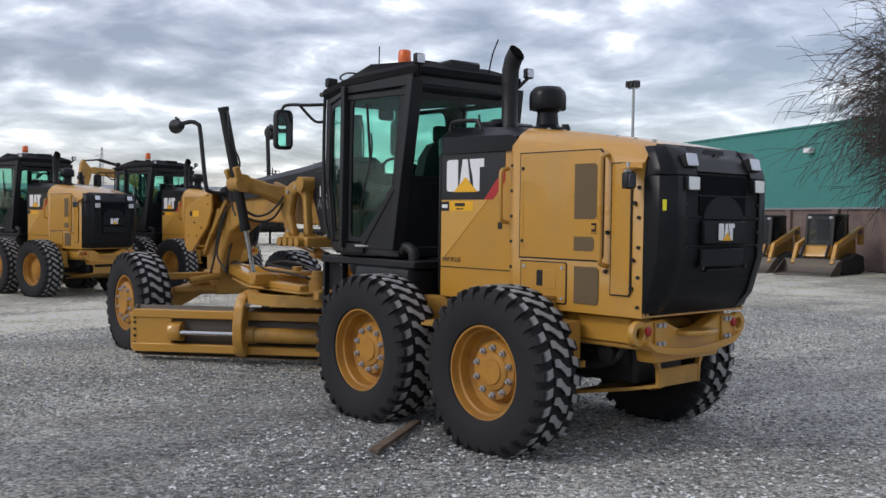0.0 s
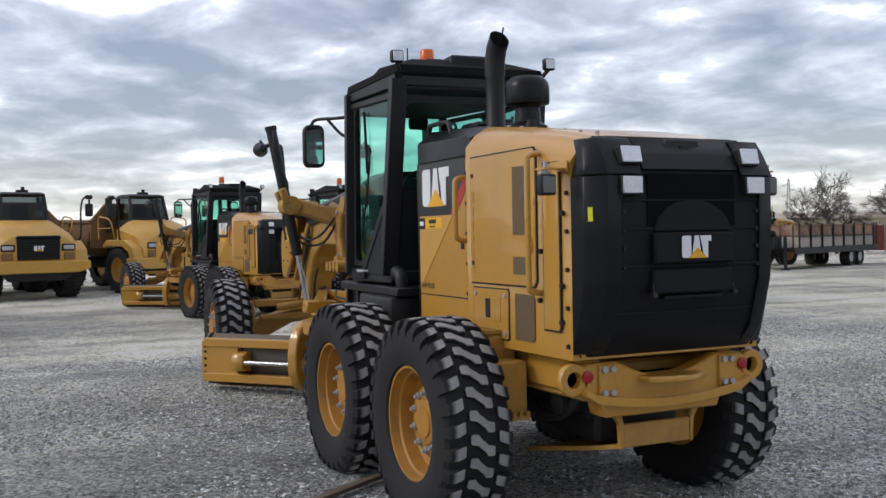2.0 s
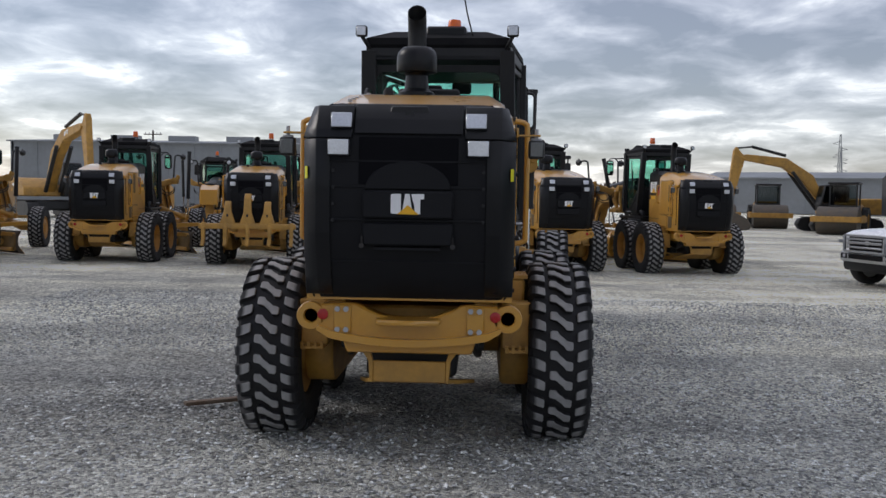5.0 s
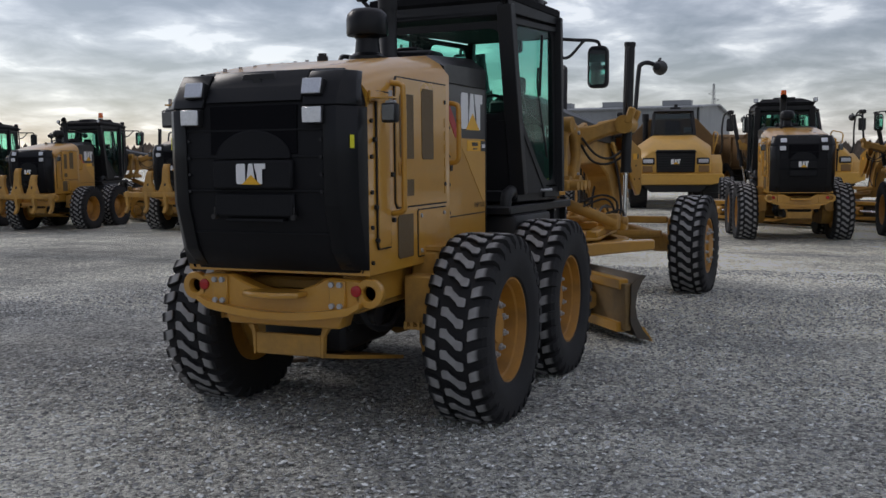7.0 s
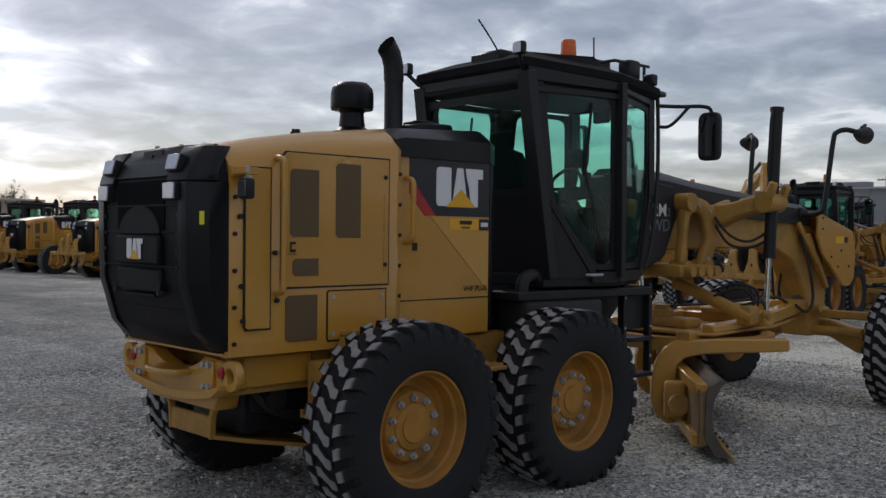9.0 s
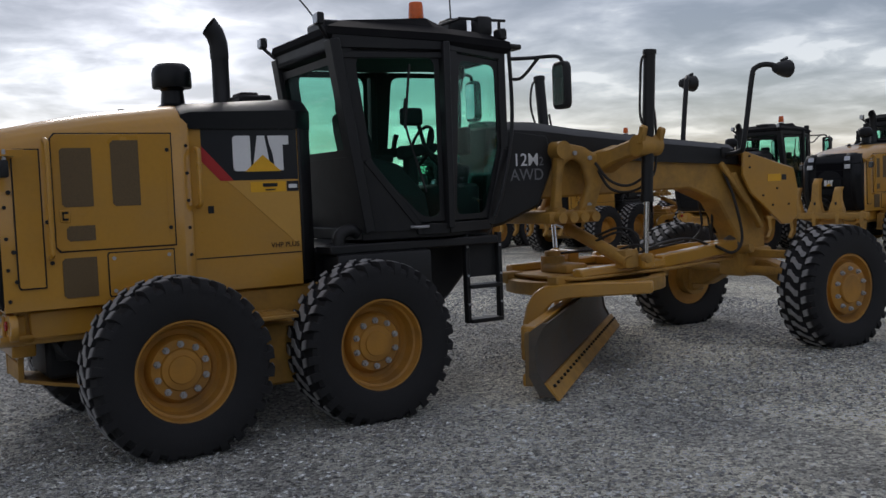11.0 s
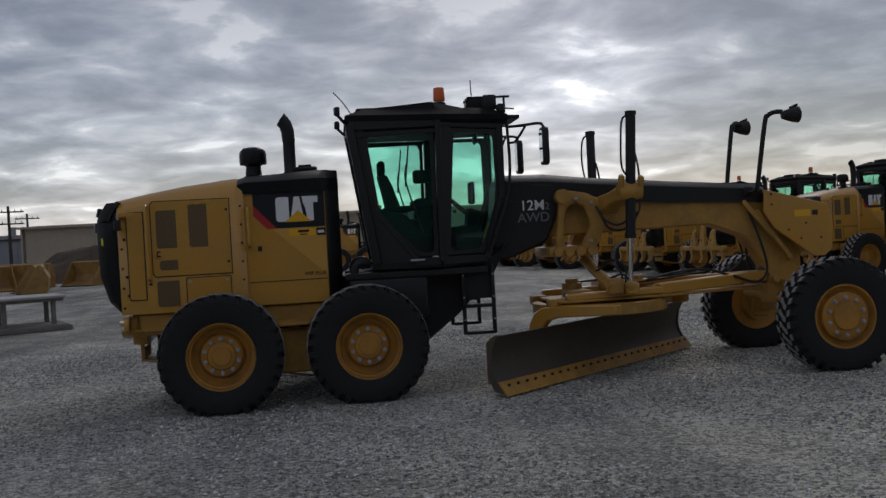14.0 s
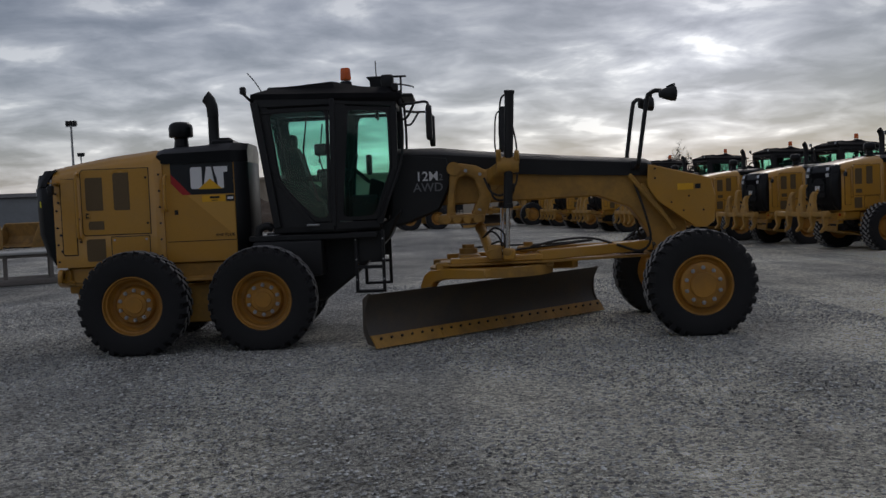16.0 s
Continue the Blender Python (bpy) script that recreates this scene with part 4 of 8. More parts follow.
    if full:
        for k in range(7):
            P("bolt", cyl((-1.7 + 0.17 * k, 0.40, 2.28 + 0.023 * k), (-1.7 + 0.17 * k, 0.40, 2.31 + 0.024 * k), 0.014, n=6), BOLT, parent=hood)

    # cab on the front frame
    rt, rb, bt, bb, at, am, ab = (0.75, 0.61, 2.98), (0.98, 0.64, 1.43), (1.72, 0.70, 2.98), (1.69, 0.73, 1.43), (2.45, 0.44, 2.95), (2.44, 0.46, 2.10), (2.22, 0.52, 1.43)
    R = lambda p, s: (p[0], p[1] * s, p[2])
    mid = lambda p, q, k: tuple(a + (c - a) * k for a, c in zip(p, q))
    C = lambda n, bm, mat, lab="", parent=None: P(n, bm, mat, lab, True, parent)
    base_outline = [(0.93, -0.64), (1.71, -0.73), (2.22, -0.52), (2.22, 0.52), (1.71, 0.73), (0.93, 0.64)]
    cab = C("cab_floor", [prism(base_outline, 1.36, 1.46, "z", 0.01)], BLACK)
    CP = lambda n, bm, mat, lab="": C(n, bm, mat, lab, cab)
    roof_out = lambda k, z, dx: [(0.70 + k + dx, -0.64 + k, z + 0.035), (1.74, -0.74 + k, z), (2.56 - k + dx, -0.48 + k * 0.6, z), (2.56 - k + dx, 0.48 - k * 0.6, z), (1.74, 0.74 - k, z), (0.70 + k + dx, 0.64 - k, z + 0.035)]
    CP("cab_roof", loft([roof_out(0.03, 2.95, 0), roof_out(0.0, 2.99, 0), roof_out(0.01, 3.05, 0), roof_out(0.22, 3.14, 0.02), [(1.25, -0.45, 3.19), (1.7, -0.45, 3.225), (2.05, -0.25, 3.17), (2.05, 0.25, 3.17), (1.7, 0.45, 3.225), (1.25, 0.45, 3.19)]]), ROOF)
    CP("roof_visor", prism([(2.40, -0.50), (2.70, -0.44), (2.70, 0.44), (2.40, 0.50)], 2.995, 3.04, "z", 0.012), BLACK)
    for s in (1, -1):
        CP("rear_post", [bar(R(rt, s), R(rb, s), 0.13, 0.09), plate([mid(R(rt, s), R(bt, s), 0.02), mid(R(rt, s), R(bt, s), 0.15), mid(mid(R(rt, s), R(bt, s), 0.15), mid(R(rb, s), R(bb, s), 0.15), 0.72), mid(R(rb, s), R(bb, s), 0.02)], 0.03)], BLACK)
        CP("door_post", [bar(R(bt, s), R(bb, s), 0.13, 0.06)], BLACK)
        CP("front_post", [bar(R(at, s), R(am, s), 0.06, 0.08), bar(R(am, s), R(ab, s), 0.06, 0.08)], BLACK)
        CP("side_header", [bar(R(rt, s), R(bt, s), 0.06, 0.13), bar(R(bt, s), R(at, s), 0.05, 0.12)], BLACK)
        # door with its glass, and the slanting lower corner
        lo = mid(R(rt, s), R(rb, s), 0.66)
        rear_lo = [R(rb, s), R(mid(rb, bb, 0.66), s), mid(mid(R(rt, s), R(bt, s), 0.12), mid(R(rb, s), R(bb, s), 0.12), 0.62), lo]
        CP("lower_panel", [plate(rear_lo, 0.03)], BLACK)
        d = C("cab_door", [bar(mid(R(bt, s), R(bb, s), 0.06), R(bb, s), 0.06, 0.05), bar(mid(R(rt, s), R(rb, s), 0.08), mid(R(bt, s), R(bb, s), 0.07), 0.05, 0.05), bar(mid(R(rb, s), R(bb, s), 0.60), R(bb, s), 0.05, 0.09),
                           bar(mid(mid(R(rt, s), R(bt, s), 0.12), mid(R(rb, s), R(bb, s), 0.12), 0.62), mid(R(rb, s), R(bb, s), 0.66), 0.05, 0.06)], BLACK, parent=cab)
        q = lambda k, h: mid(mid(R(rt, s), R(bt, s), k), mid(R(rb, s), R(bb, s), k), h)
        side_glass = [q(0.13, 0.055), q(0.95, 0.055), q(0.95, 0.96), q(0.66, 0.96), q(0.13, 0.66)]
        o = CP("door_glass", plate(side_glass, 0.006), CABGLASS, "green-tinted cab glass")
        o.visible_shadow = False
        e = lambda k, h: mid(mid(R(bt, s), R(at, s), k), mid(R(bb, s), R(ab, s), k), h)
        CP("door_frame", plate([e(0.0, 0.02), e(0.20, 0.02), e(0.10, 0.98), e(0.0, 0.98)], 0.04), BLACK)
        CP("front_sill", [bar(R(bb, s), R(ab, s), 0.05, 0.09)], BLACK)
        o = CP("corner_glass", plate([e(0.20, 0.05), e(0.96, 0.05), R((am[0] - 0.02, am[1], am[2]), s), e(0.94, 0.96), e(0.10, 0.96)], 0.006), CABGLASS)
        o.visible_shadow = False
        CP("window_seal", ring_plate(side_glass, 0.04, 0.014, 0.10), BLACK)
        CP("window_seal", ring_plate([e(0.20, 0.05), e(0.96, 0.05), R((am[0] - 0.02, am[1], am[2]), s), e(0.94, 0.96), e(0.10, 0.96)], 0.045, 0.014, 0.08), BLACK)
        CP("door_handle", tube([q(0.52, 0.985), tuple(Vector(q(0.56, 0.985)) + Vector((0, s * 0.05, 0))), tuple(Vector(q(0.70, 0.985)) + Vector((0, s * 0.05, 0))), q(0.74, 0.985)], 0.012, 6), BOLT)
        CP("wiper", [tube([q(0.75, 0.80), q(0.58, 0.44), q(0.60, 0.30)], 0.010, 5), bar(tuple(Vector(q(0.56, 0.46)) + Vector((0, s * 0.02, 0))), tuple(Vector(q(0.66, 0.12)) + Vector((0, s * 0.02, 0))), 0.022, 0.016, 0.003)], BLACK)
        # mirror and its arms
        CP("mirror_arm", [tube([(2.46, s * 0.44, 3.0), (2.52, s * 0.45, 3.02), (2.54, s * 0.46, 2.94), (2.54, s * 0.47, 2.30), (2.36, s * 0.56, 1.75), (2.26, s * 0.57, 1.5)], 0.018, 8), tube([(2.54, s * 0.46, 2.90), (2.68, s * 0.60, 2.895), (2.84, s * 0.72, 2.90), (2.89, s * 0.765, 2.87), (2.90, s * 0.765, 2.78)], 0.017, 8), tube([(2.54, s * 0.46, 2.72), (2.62, s * 0.54, 2.73), (2.72, s * 0.66, 2.89)], 0.015, 8)], BLACK)
        C("side_mirror", [bevelled(prism([(s * 0.755 + a, b) for a, b in ((-0.06, 2.43), (0.06, 2.43), (0.09, 2.445), (0.105, 2.48), (0.105, 2.79), (0.09, 2.83), (0.06, 2.85), (-0.06, 2.85), (-0.09, 2.83), (-0.105, 2.79), (-0.105, 2.48), (-0.09, 2.445))], 2.865, 2.935, "x"), 0.01)], BLACK, "", cab)
        CP("mirror_face", [prism([(s * 0.755 + a, b) for a, b in ((-0.06, 2.465), (0.06, 2.465), (0.08, 2.49), (0.08, 2.79), (0.06, 2.815), (-0.06, 2.815), (-0.08, 2.79), (-0.08, 2.49))], 2.858, 2.866, "x")], MIRROR, "mirror glass")
        # roof corner lamps
        CP("roof_lamp", [box(0.60, 0.66, s * 0.66 - 0.05, s * 0.66 + 0.05, 3.08, 3.175, 0.012), bar((0.63, s * 0.66, 3.09), (0.72, s * 0.60, 2.99), 0.03)], BLACK)
        CP("roof_lamp_lens", [box(0.592, 0.602, s * 0.66 - 0.04, s * 0.66 + 0.04, 3.09, 3.165, 0.003)], LENS)
        CP("front_roof_lamp", [box(2.44, 2.52, s * 0.42 - 0.06, s * 0.42 + 0.06, 3.07, 3.17, 0.014), bar((2.46, s * 0.42, 3.02), (2.46, s * 0.42, 3.09), 0.03)], BLACK)
        lad = C("ladder", [bar((1.925, s * 0.60, 1.36), (1.925, s * 0.60, 0.585), 0.065, 0.04), bar((2.26, s * 0.60, 1.36), (2.26, s * 0.60, 0.585), 0.065, 0.04), box(1.93, 2.25, s * 0.56 - 0.015, s * 0.56 + 0.015, 0.98, 1.34)], BLACK)
        for z in (0.585, 0.885):
            C("rung", box(1.93, 2.255, s * 0.60 - 0.07, s * 0.60 + 0.07, z, z + 0.035, 0.006), BLACK, parent=lad)
        for x in (1.925, 2.26):
            for z in (0.75, 1.0, 1.25):
                C("bolt", cyl((x, s * 0.61, z), (x, s * 0.635, z), 0.012, n=6), BOLT, parent=lad)
        C("side_platform", [box(0.62, 2.20, *sorted((s * 0.40, s * 0.70)), 1.27, 1.34, 0.01), box(0.66, 1.52, *sorted((s * 0.40, s * 0.74)), 0.82, 1.27, 0.04, 2), tube([(0.72, s * 0.62, 1.3), (0.74, s * 0.62, 1.42), (0.84, s * 0.62, 1.46), (0.9, s * 0.6, 1.42)], 0.05, 10)], BLACK)
    o = CP("rear_glass", plate([mid(rt, rb, 0.08), mid(R(rt, -1), R(rb, -1), 0.08), mid(R(rt, -1), R(rb, -1), 0.6), mid(rt, rb, 0.6)], 0.006), CABGLASS)
    o.visible_shadow = False
    CP("window_seal", ring_plate([mid(rt, rb, 0.08), mid(R(rt, -1), R(rb, -1), 0.08), mid(R(rt, -1), R(rb, -1), 0.6), mid(rt, rb, 0.6)], 0.06, 0.014, 0.10), BLACK)
    CP("rear_panel", plate([mid(rt, rb, 0.6), mid(R(rt, -1), R(rb, -1), 0.6), R(rb, -1), rb], 0.04), BLACK)
    CP("rear_header", bar(rt, R(rt, -1), 0.06, 0.14), BLACK)
    o = CP("windscreen", plate([mid(at, am, 0.05), mid(R(at, -1), R(am, -1), 0.05), R(am, -1), am], 0.006), CABGLASS)
    o.visible_shadow = False
    o = CP("lower_windscreen", plate([am, R(am, -1), R(ab, -1), ab], 0.006), CABGLASS)
    o.visible_shadow = False
    CP("front_header", bar(at, R(at, -1), 0.06, 0.12), BLACK)
    CP("windscreen_sill", bar(ab, R(ab, -1), 0.05, 0.10), BLACK)
    CP("operator_seat", [box(1.18, 1.66, -0.23, 0.23, 1.78, 1.92, 0.05, 2), loft([[(x0, -w, z), (x1, -w * 0.96, z), (x1, w * 0.96, z), (x0, w, z)] for x0, x1, w, z in ((1.16, 1.34, 0.22, 1.86), (1.14, 1.30, 0.23, 2.05), (1.09, 1.22, 0.22, 2.30), (1.06, 1.17, 0.17, 2.42), (1.06, 1.14, 0.10, 2.45))]), box(1.06, 1.15, -0.12, 0.12, 2.44, 2.61, 0.04, 3), box(1.10, 1.42, 0.25, 0.31, 2.0, 2.07, 0.02), box(1.10, 1.42, -0.31, -0.25, 2.0, 2.07, 0.02), box(1.25, 1.55, -0.18, 0.18, 1.46, 1.78, 0.03)], SEAT)
    for s in (1, -1):
        CP("control_pod", [prism([(1.45, 2.02), (1.80, 2.08), (1.82, 2.16), (1.45, 2.14)], *sorted((s * 0.28, s * 0.40)), b=0.02), box(1.50, 1.62, *sorted((s * 0.29, s * 0.38)), 1.7, 2.05, 0.02), tube([(1.74, s * 0.34, 2.12), (1.76, s * 0.34, 2.22), (1.78, s * 0.34, 2.28)], 0.025, 8)], SEAT)
    for s in (1, -1):
        CP("side_console", [prism([(0.98, 1.46), (1.60, 1.46), (1.55, 1.72), (1.30, 1.98), (0.98, 2.05)], *sorted((s * 0.44, s * 0.62)), b=0.02)], SEAT)
    CP("headliner", [prism([(0.72, -0.6), (1.7, -0.68), (2.4, -0.42), (2.4, 0.42), (1.7, 0.68), (0.72, 0.6)], 2.895, 2.94, "z", 0.01)], SEAT)
    CP("dash_console", [box(1.86, 2.2, -0.44, 0.44, 1.46, 1.80, 0.03), prism([(2.02, 1.46), (2.18, 1.46), (2.28, 1.95), (2.10, 2.02)], -0.16, 0.16, b=0.02), box(2.08, 2.14, -0.42, -0.24, 2.05, 2.30, 0.015)], SEAT)
    CP("monitor", [box(1.44, 1.64, -0.46, -0.38, 2.31, 2.46, 0.02), bar((1.60, -0.42, 2.34), (1.64, -0.45, 2.15), 0.03), bar((1.64, -0.45, 2.15), (1.66, -0.62, 2.0), 0.03)], SEAT)
    CP("steering_wheel", [tube([(1.86 + 0.06 * math.sin(a), 0.19 * math.cos(a), 2.16 + 0.17 * math.sin(a)) for a in (2 * math.pi * k / 16 for k in range(17))], 0.016, 6), bar((1.86, 0, 2.16), (2.08, 0, 1.96), 0.05), bar((1.86, -0.17, 2.16), (1.86, 0.17, 2.16), 0.03)], SEAT)
    CP("roof_unit", [box(0.84, 1.08, -0.24, 0.12, 3.06, 3.21, 0.02), box(1.10, 1.30, -0.20, 0.24, 3.08, 3.22, 0.02)], PLASTIC)
    CP("beacon_base", [lathe([(0.02, 0), (0.075, 0), (0.075, 0.04), (0.065, 0.05), (0.02, 0.05)], 18, Matrix.Translation((1.83, -0.05, 3.215)) @ UPRIGHT)], BLACK)
    CP("beacon", [lathe([(0.02, 0), (0.066, 0), (0.07, 0.02), (0.063, 0.14), (0.055, 0.155), (0.01, 0.16)], 18, Matrix.Translation((1.83, -0.05, 3.28)) @ UPRIGHT)], ORANGE, "amber warning beacon")
    if full:
        CP("antenna", tube([(0.80, -0.30, 3.12), (0.70, -0.26, 3.28), (0.60, -0.24, 3.40)], 0.007, 5), BLACK)
        CP("antenna", tube([(2.22, 0.0, 3.30), (2.215, 0.0, 3.52)], 0.007, 5, 0), BLACK)
        CP("antenna_bracket", [box(2.14, 2.34, -0.10, 0.10, 3.14, 3.31, 0.015), box(2.30, 2.46, -0.34, -0.20, 3.12, 3.30, 0.03, 2), bar((2.12, -0.3, 3.27), (2.62, -0.3, 3.27), 0.025), bar((2.55, -0.3, 3.08), (2.55, -0.3, 3.27), 0.025), bar((2.14, -0.3, 3.27), (2.14, 0.1, 3.27), 0.025)], BLACK)
        CP("roof_cable", tube([(2.2, 0.2, 3.2), (2.45, 0.25, 3.24), (2.65, 0.2, 3.2), (2.7, -0.1, 3.15)], 0.01, 5), BLACK)
        CP("rear_view_mirror", [box(2.2, 2.24, -0.2, 0.0, 2.75, 2.87, 0.02)], BLACK)

    # front frame
    C("articulation_hitch", [prism([(0.55, 1.30), (0.55, 0.58), (0.75, 0.47), (1.47, 0.47), (1.90, 0.80), (2.34, 1.26), (2.5, 1.6), (2.2, 1.40), (0.9, 1.36)], -0.33, 0.33, b=0.03), cyl((0.80, 0, 0.55), (0.80, 0, 1.2), 0.16)], BLACK)
    C("front_shroud", [prism([(2.42, 2.32), (3.10, 2.24), (3.16, 1.94), (2.98, 1.56), (2.56, 1.40), (2.32, 1.36)], -0.25, 0.25, b=0.03)], BLACK)
    C("frame_cover", loft([[(x, -w, z0), (x, -w, zs), (x, -w * 0.55, zt), (x, w * 0.55, zt), (x, w, zs), (x, w, z0)] for x, w, z0, zs, zt in ((2.46, 0.24, 2.2, 2.29, 2.37), (3.0, 0.24, 2.1, 2.27, 2.36), (3.5, 0.21, 2.02, 2.22, 2.30), (4.5, 0.20, 1.95, 2.14, 2.21), (5.62, 0.19, 1.90, 2.06, 2.12), (5.70, 0.17, 1.90, 2.02, 2.08))]), BLACK)
    # darker yellow here puts the frame's shade into its colour
    C("main_frame", [prism([(2.9, 2.08), (5.4, 1.96), (5.95, 1.86), (6.12, 1.3), (6.12, 0.75), (5.72, 0.75), (5.66, 1.15), (5.42, 1.50), (5.0, 1.66), (2.9, 1.62)], -0.15, 0.15, b=0.02)], YELLOW_WORN_SHADED)
    if full:
        for s in (1, -1):
            mt = lambda x, z: F @ Matrix.Translation((x, s * 0.2535, z)) @ Euler((radians(90), 0, 0 if s < 0 else radians(180))).to_matrix().to_4x4()
            words("12M", 0.165, WHITE, g, mt(2.83 if s < 0 else 2.86, 1.995))
            words("2", 0.115, GREYDECAL, g, mt(3.005 if s < 0 else 2.685, 1.98))
            words("AWD", 0.155, GREYDECAL, g, mt(2.84, 1.856))
    # saddle, arms, blade-lift cylinders
    C("pin_bar", [box(2.96, 3.54, -0.42, 0.42, 1.385, 1.50, 0.03, 2)] + [cyl((3.06 + 0.13 * k, -0.50, 1.44), (3.06 + 0.13 * k, 0.50, 1.44), 0.05, n=14) for k in range(4)], YELLOW_WORN_SHADED)
    for s in (1, -1):
        span_y = sorted((s * 0.265, s * 0.355))
        # saddle and arm take the darker yellow too, as painted shade
        C("lift_saddle", [prism([(3.06, 1.42), (3.18, 1.42), (3.17, 1.62), (3.18, 1.80), (3.22, 1.95), (3.32, 2.00), (3.42, 1.95), (3.49, 1.74), (3.38, 1.50), (3.40, 1.40), (3.52, 1.40), (3.58, 1.54), (3.66, 1.74), (3.78, 1.90), (3.88, 1.97), (3.88, 2.13), (3.72, 2.09), (3.57, 2.05), (3.46, 2.11), (3.24, 2.15), (3.15, 2.12), (3.12, 2.02), (3.10, 1.80), (3.07, 1.60)], *span_y, b=0.03, seg=2)] + [cyl((3.17, s * 0.22, 2.08), (3.17, s * 0.40, 2.08), 0.085, n=18), cyl((3.46, s * 0.22, 1.47), (3.46, s * 0.40, 1.47), 0.075, n=18)] + [cyl((3.12, s * 0.22, 1.47), (3.12, s * 0.40, 1.47), 0.07, n=18)], YELLOW_WORN_SHADED)
        C("lift_arm", [bevelled(loft([[(x - w, s * y, z0), (x - w, s * y, z1), (x + w, s * y, z1), (x + w, s * y, z0)] for x, y, w, z0, z1 in ((3.70, 0.32, 0.12, 1.84, 2.06), (3.74, 0.50, 0.10, 1.93, 2.09), (3.80, 0.66, 0.08, 1.99, 2.15), (3.84, 0.78, 0.08, 2.0, 2.17))]), 0.02), cyl((3.70, s * 0.80, 2.09), (3.96, s * 0.80, 2.09), 0.10, n=20), cyl((3.84, s * 0.50, 2.04), (3.84, s * 0.82, 2.09), 0.09, 0.085, n=16), bar((3.72, s * 0.84, 2.10), (3.72, s * 0.90, 2.27), 0.06, 0.08, 0.015), bar((3.94, s * 0.84, 2.10), (3.94, s * 0.90, 2.25), 0.06, 0.08, 0.015)], YELLOW_WORN_SHADED)
        for x, z in ((3.19, 2.06), (3.32, 2.05), (3.50, 2.0), (3.62, 1.98), (3.48, 1.55)):
            C("pin", cyl((x, s * 0.35, z), (x, s * 0.375, z), 0.022, n=8), BOLT)
        C("frame_hose", tube([(3.55, s * 0.38, 1.95), (3.62, s * 0.50, 1.78), (3.74, s * 0.62, 1.72), (3.84, s * 0.74, 1.80), (3.86, s * 0.78, 1.92)], 0.014, 6), HOSE)
        C("frame_hose", tube([(3.60, s * 0.34, 1.90), (3.66, s * 0.46, 1.70), (3.78, s * 0.60, 1.66), (3.88, s * 0.74, 1.74), (3.90, s * 0.78, 1.86)], 0.014, 6), HOSE)
    for s, top, bot in ((-1, (3.83, -1.03, 2.98), (3.74, -1.0, 1.03)), (1, (3.94, 0.76, 2.94), (3.82, 0.42, 1.03))):
        k = 0.727
        c = P("lift_cylinder", [cyl(top, mid(top, bot, k), 0.056, n=16), cyl(mid(top, bot, 0.0), mid(top, bot, 0.02), 0.064, n=16), cyl(mid(top, bot, k - 0.03), mid(top, bot, k), 0.064, n=16)], BLACK)
        P("cylinder_rod", [cyl(mid(top, bot, k), bot, 0.027, n=12)], STEEL, "bright chrome rod", parent=c)
        P("rod_ball", [lathe([(0.01, -0.05), (0.045, -0.04), (0.06, 0), (0.045, 0.04), (0.01, 0.05)], 14, Matrix.Translation(bot))], YELLOW_WORN_SHADED, parent=c)
        t1, t2 = Vector(mid(top, bot, 0.02)), Vector(mid(top, bot, 0.4))
        P("hydraulic_hose", [tube([t1, t1 + Vector((-0.10, 0, -0.05)), t1 + Vector((-0.13, 0, -0.3)), t2 + Vector((-0.09, 0, 0.15)), t2 + Vector((0.02, 0, 0))], 0.012, 6), tube([t2 + Vector((0.06, 0, 0.35)), t2 + Vector((0.10, 0, 0.1)), t2 + Vector((0.09, 0, -0.3)), t2 + Vector((0.0, 0, -0.45))], 0.012, 6)], HOSE, parent=c)
    # nose
    nose = [(5.62, 2.04), (6.40, 1.84), (6.46, 1.62), (6.44, 1.30), (6.34, 1.22), (6.20, 1.22), (5.72, 1.58), (5.60, 1.78)]
    for s in (1, -1):
        np_ = C("nose_plate", [prism(nose, *sorted((s * 0.29, s * 0.325)), b=0.008)], YELLOW)
        C("nose_sticker", [prism([(5.98, 1.70), (6.18, 1.70), (6.18, 1.78), (5.98, 1.78)], *sorted((s * 0.325, s * 0.329)))], DECAL_Y, parent=np_)
        C("nose_sticker", [prism([(6.20, 1.71), (6.27, 1.71), (6.27, 1.77), (6.20, 1.77)], *sorted((s * 0.325, s * 0.329)))], GLOSSBLACK, parent=np_)
        if full:
            for x, z in ((5.70, 1.98), (5.70, 1.86), (5.90, 1.55), (6.05, 1.44), (6.30, 1.44), (6.12, 1.62)):
                C("bolt", cyl((x, s * 0.32, z), (x, s * 0.335, z), 0.013, n=6), BLACK, parent=np_)
        C("nose_link", [bar((5.40, s * 0.20, 1.92), (5.74, s * 0.24, 1.48), 0.05, 0.06, 0.012), bar((5.55, s * 0.22, 1.80), (5.95, s * 0.24, 1.20), 0.07, 0.06, 0.012)], YELLOW_WORN_SHADED)
        C("headlamp_stalk", [tube([(5.48, s * 0.16, 2.0), (5.48, s * 0.40, 2.03), (5.49, s * 0.455, 2.14), (5.59, s * 0.485, 2.80), (5.63, s * 0.505, 2.90), (5.70, s * 0.57, 2.93), (5.79, s * 0.65, 2.905)], 0.028, 10), box(5.42, 5.54, *sorted((s * 0.12, s * 0.22)), 1.97, 2.09, 0.015)], BLACK)
        hl = C("headlamp", [lathe([(0.01, -0.15), (0.045, -0.14), (0.07, -0.07), (0.09, 0.0), (0.095, 0.05), (0.08, 0.06)], 16, pose(5.85, s * 0.69, 2.875, 0, 0, -90)), bar((5.80, s * 0.69, 2.95), (5.90, s * 0.69, 2.99), 0.03)], BLACK)
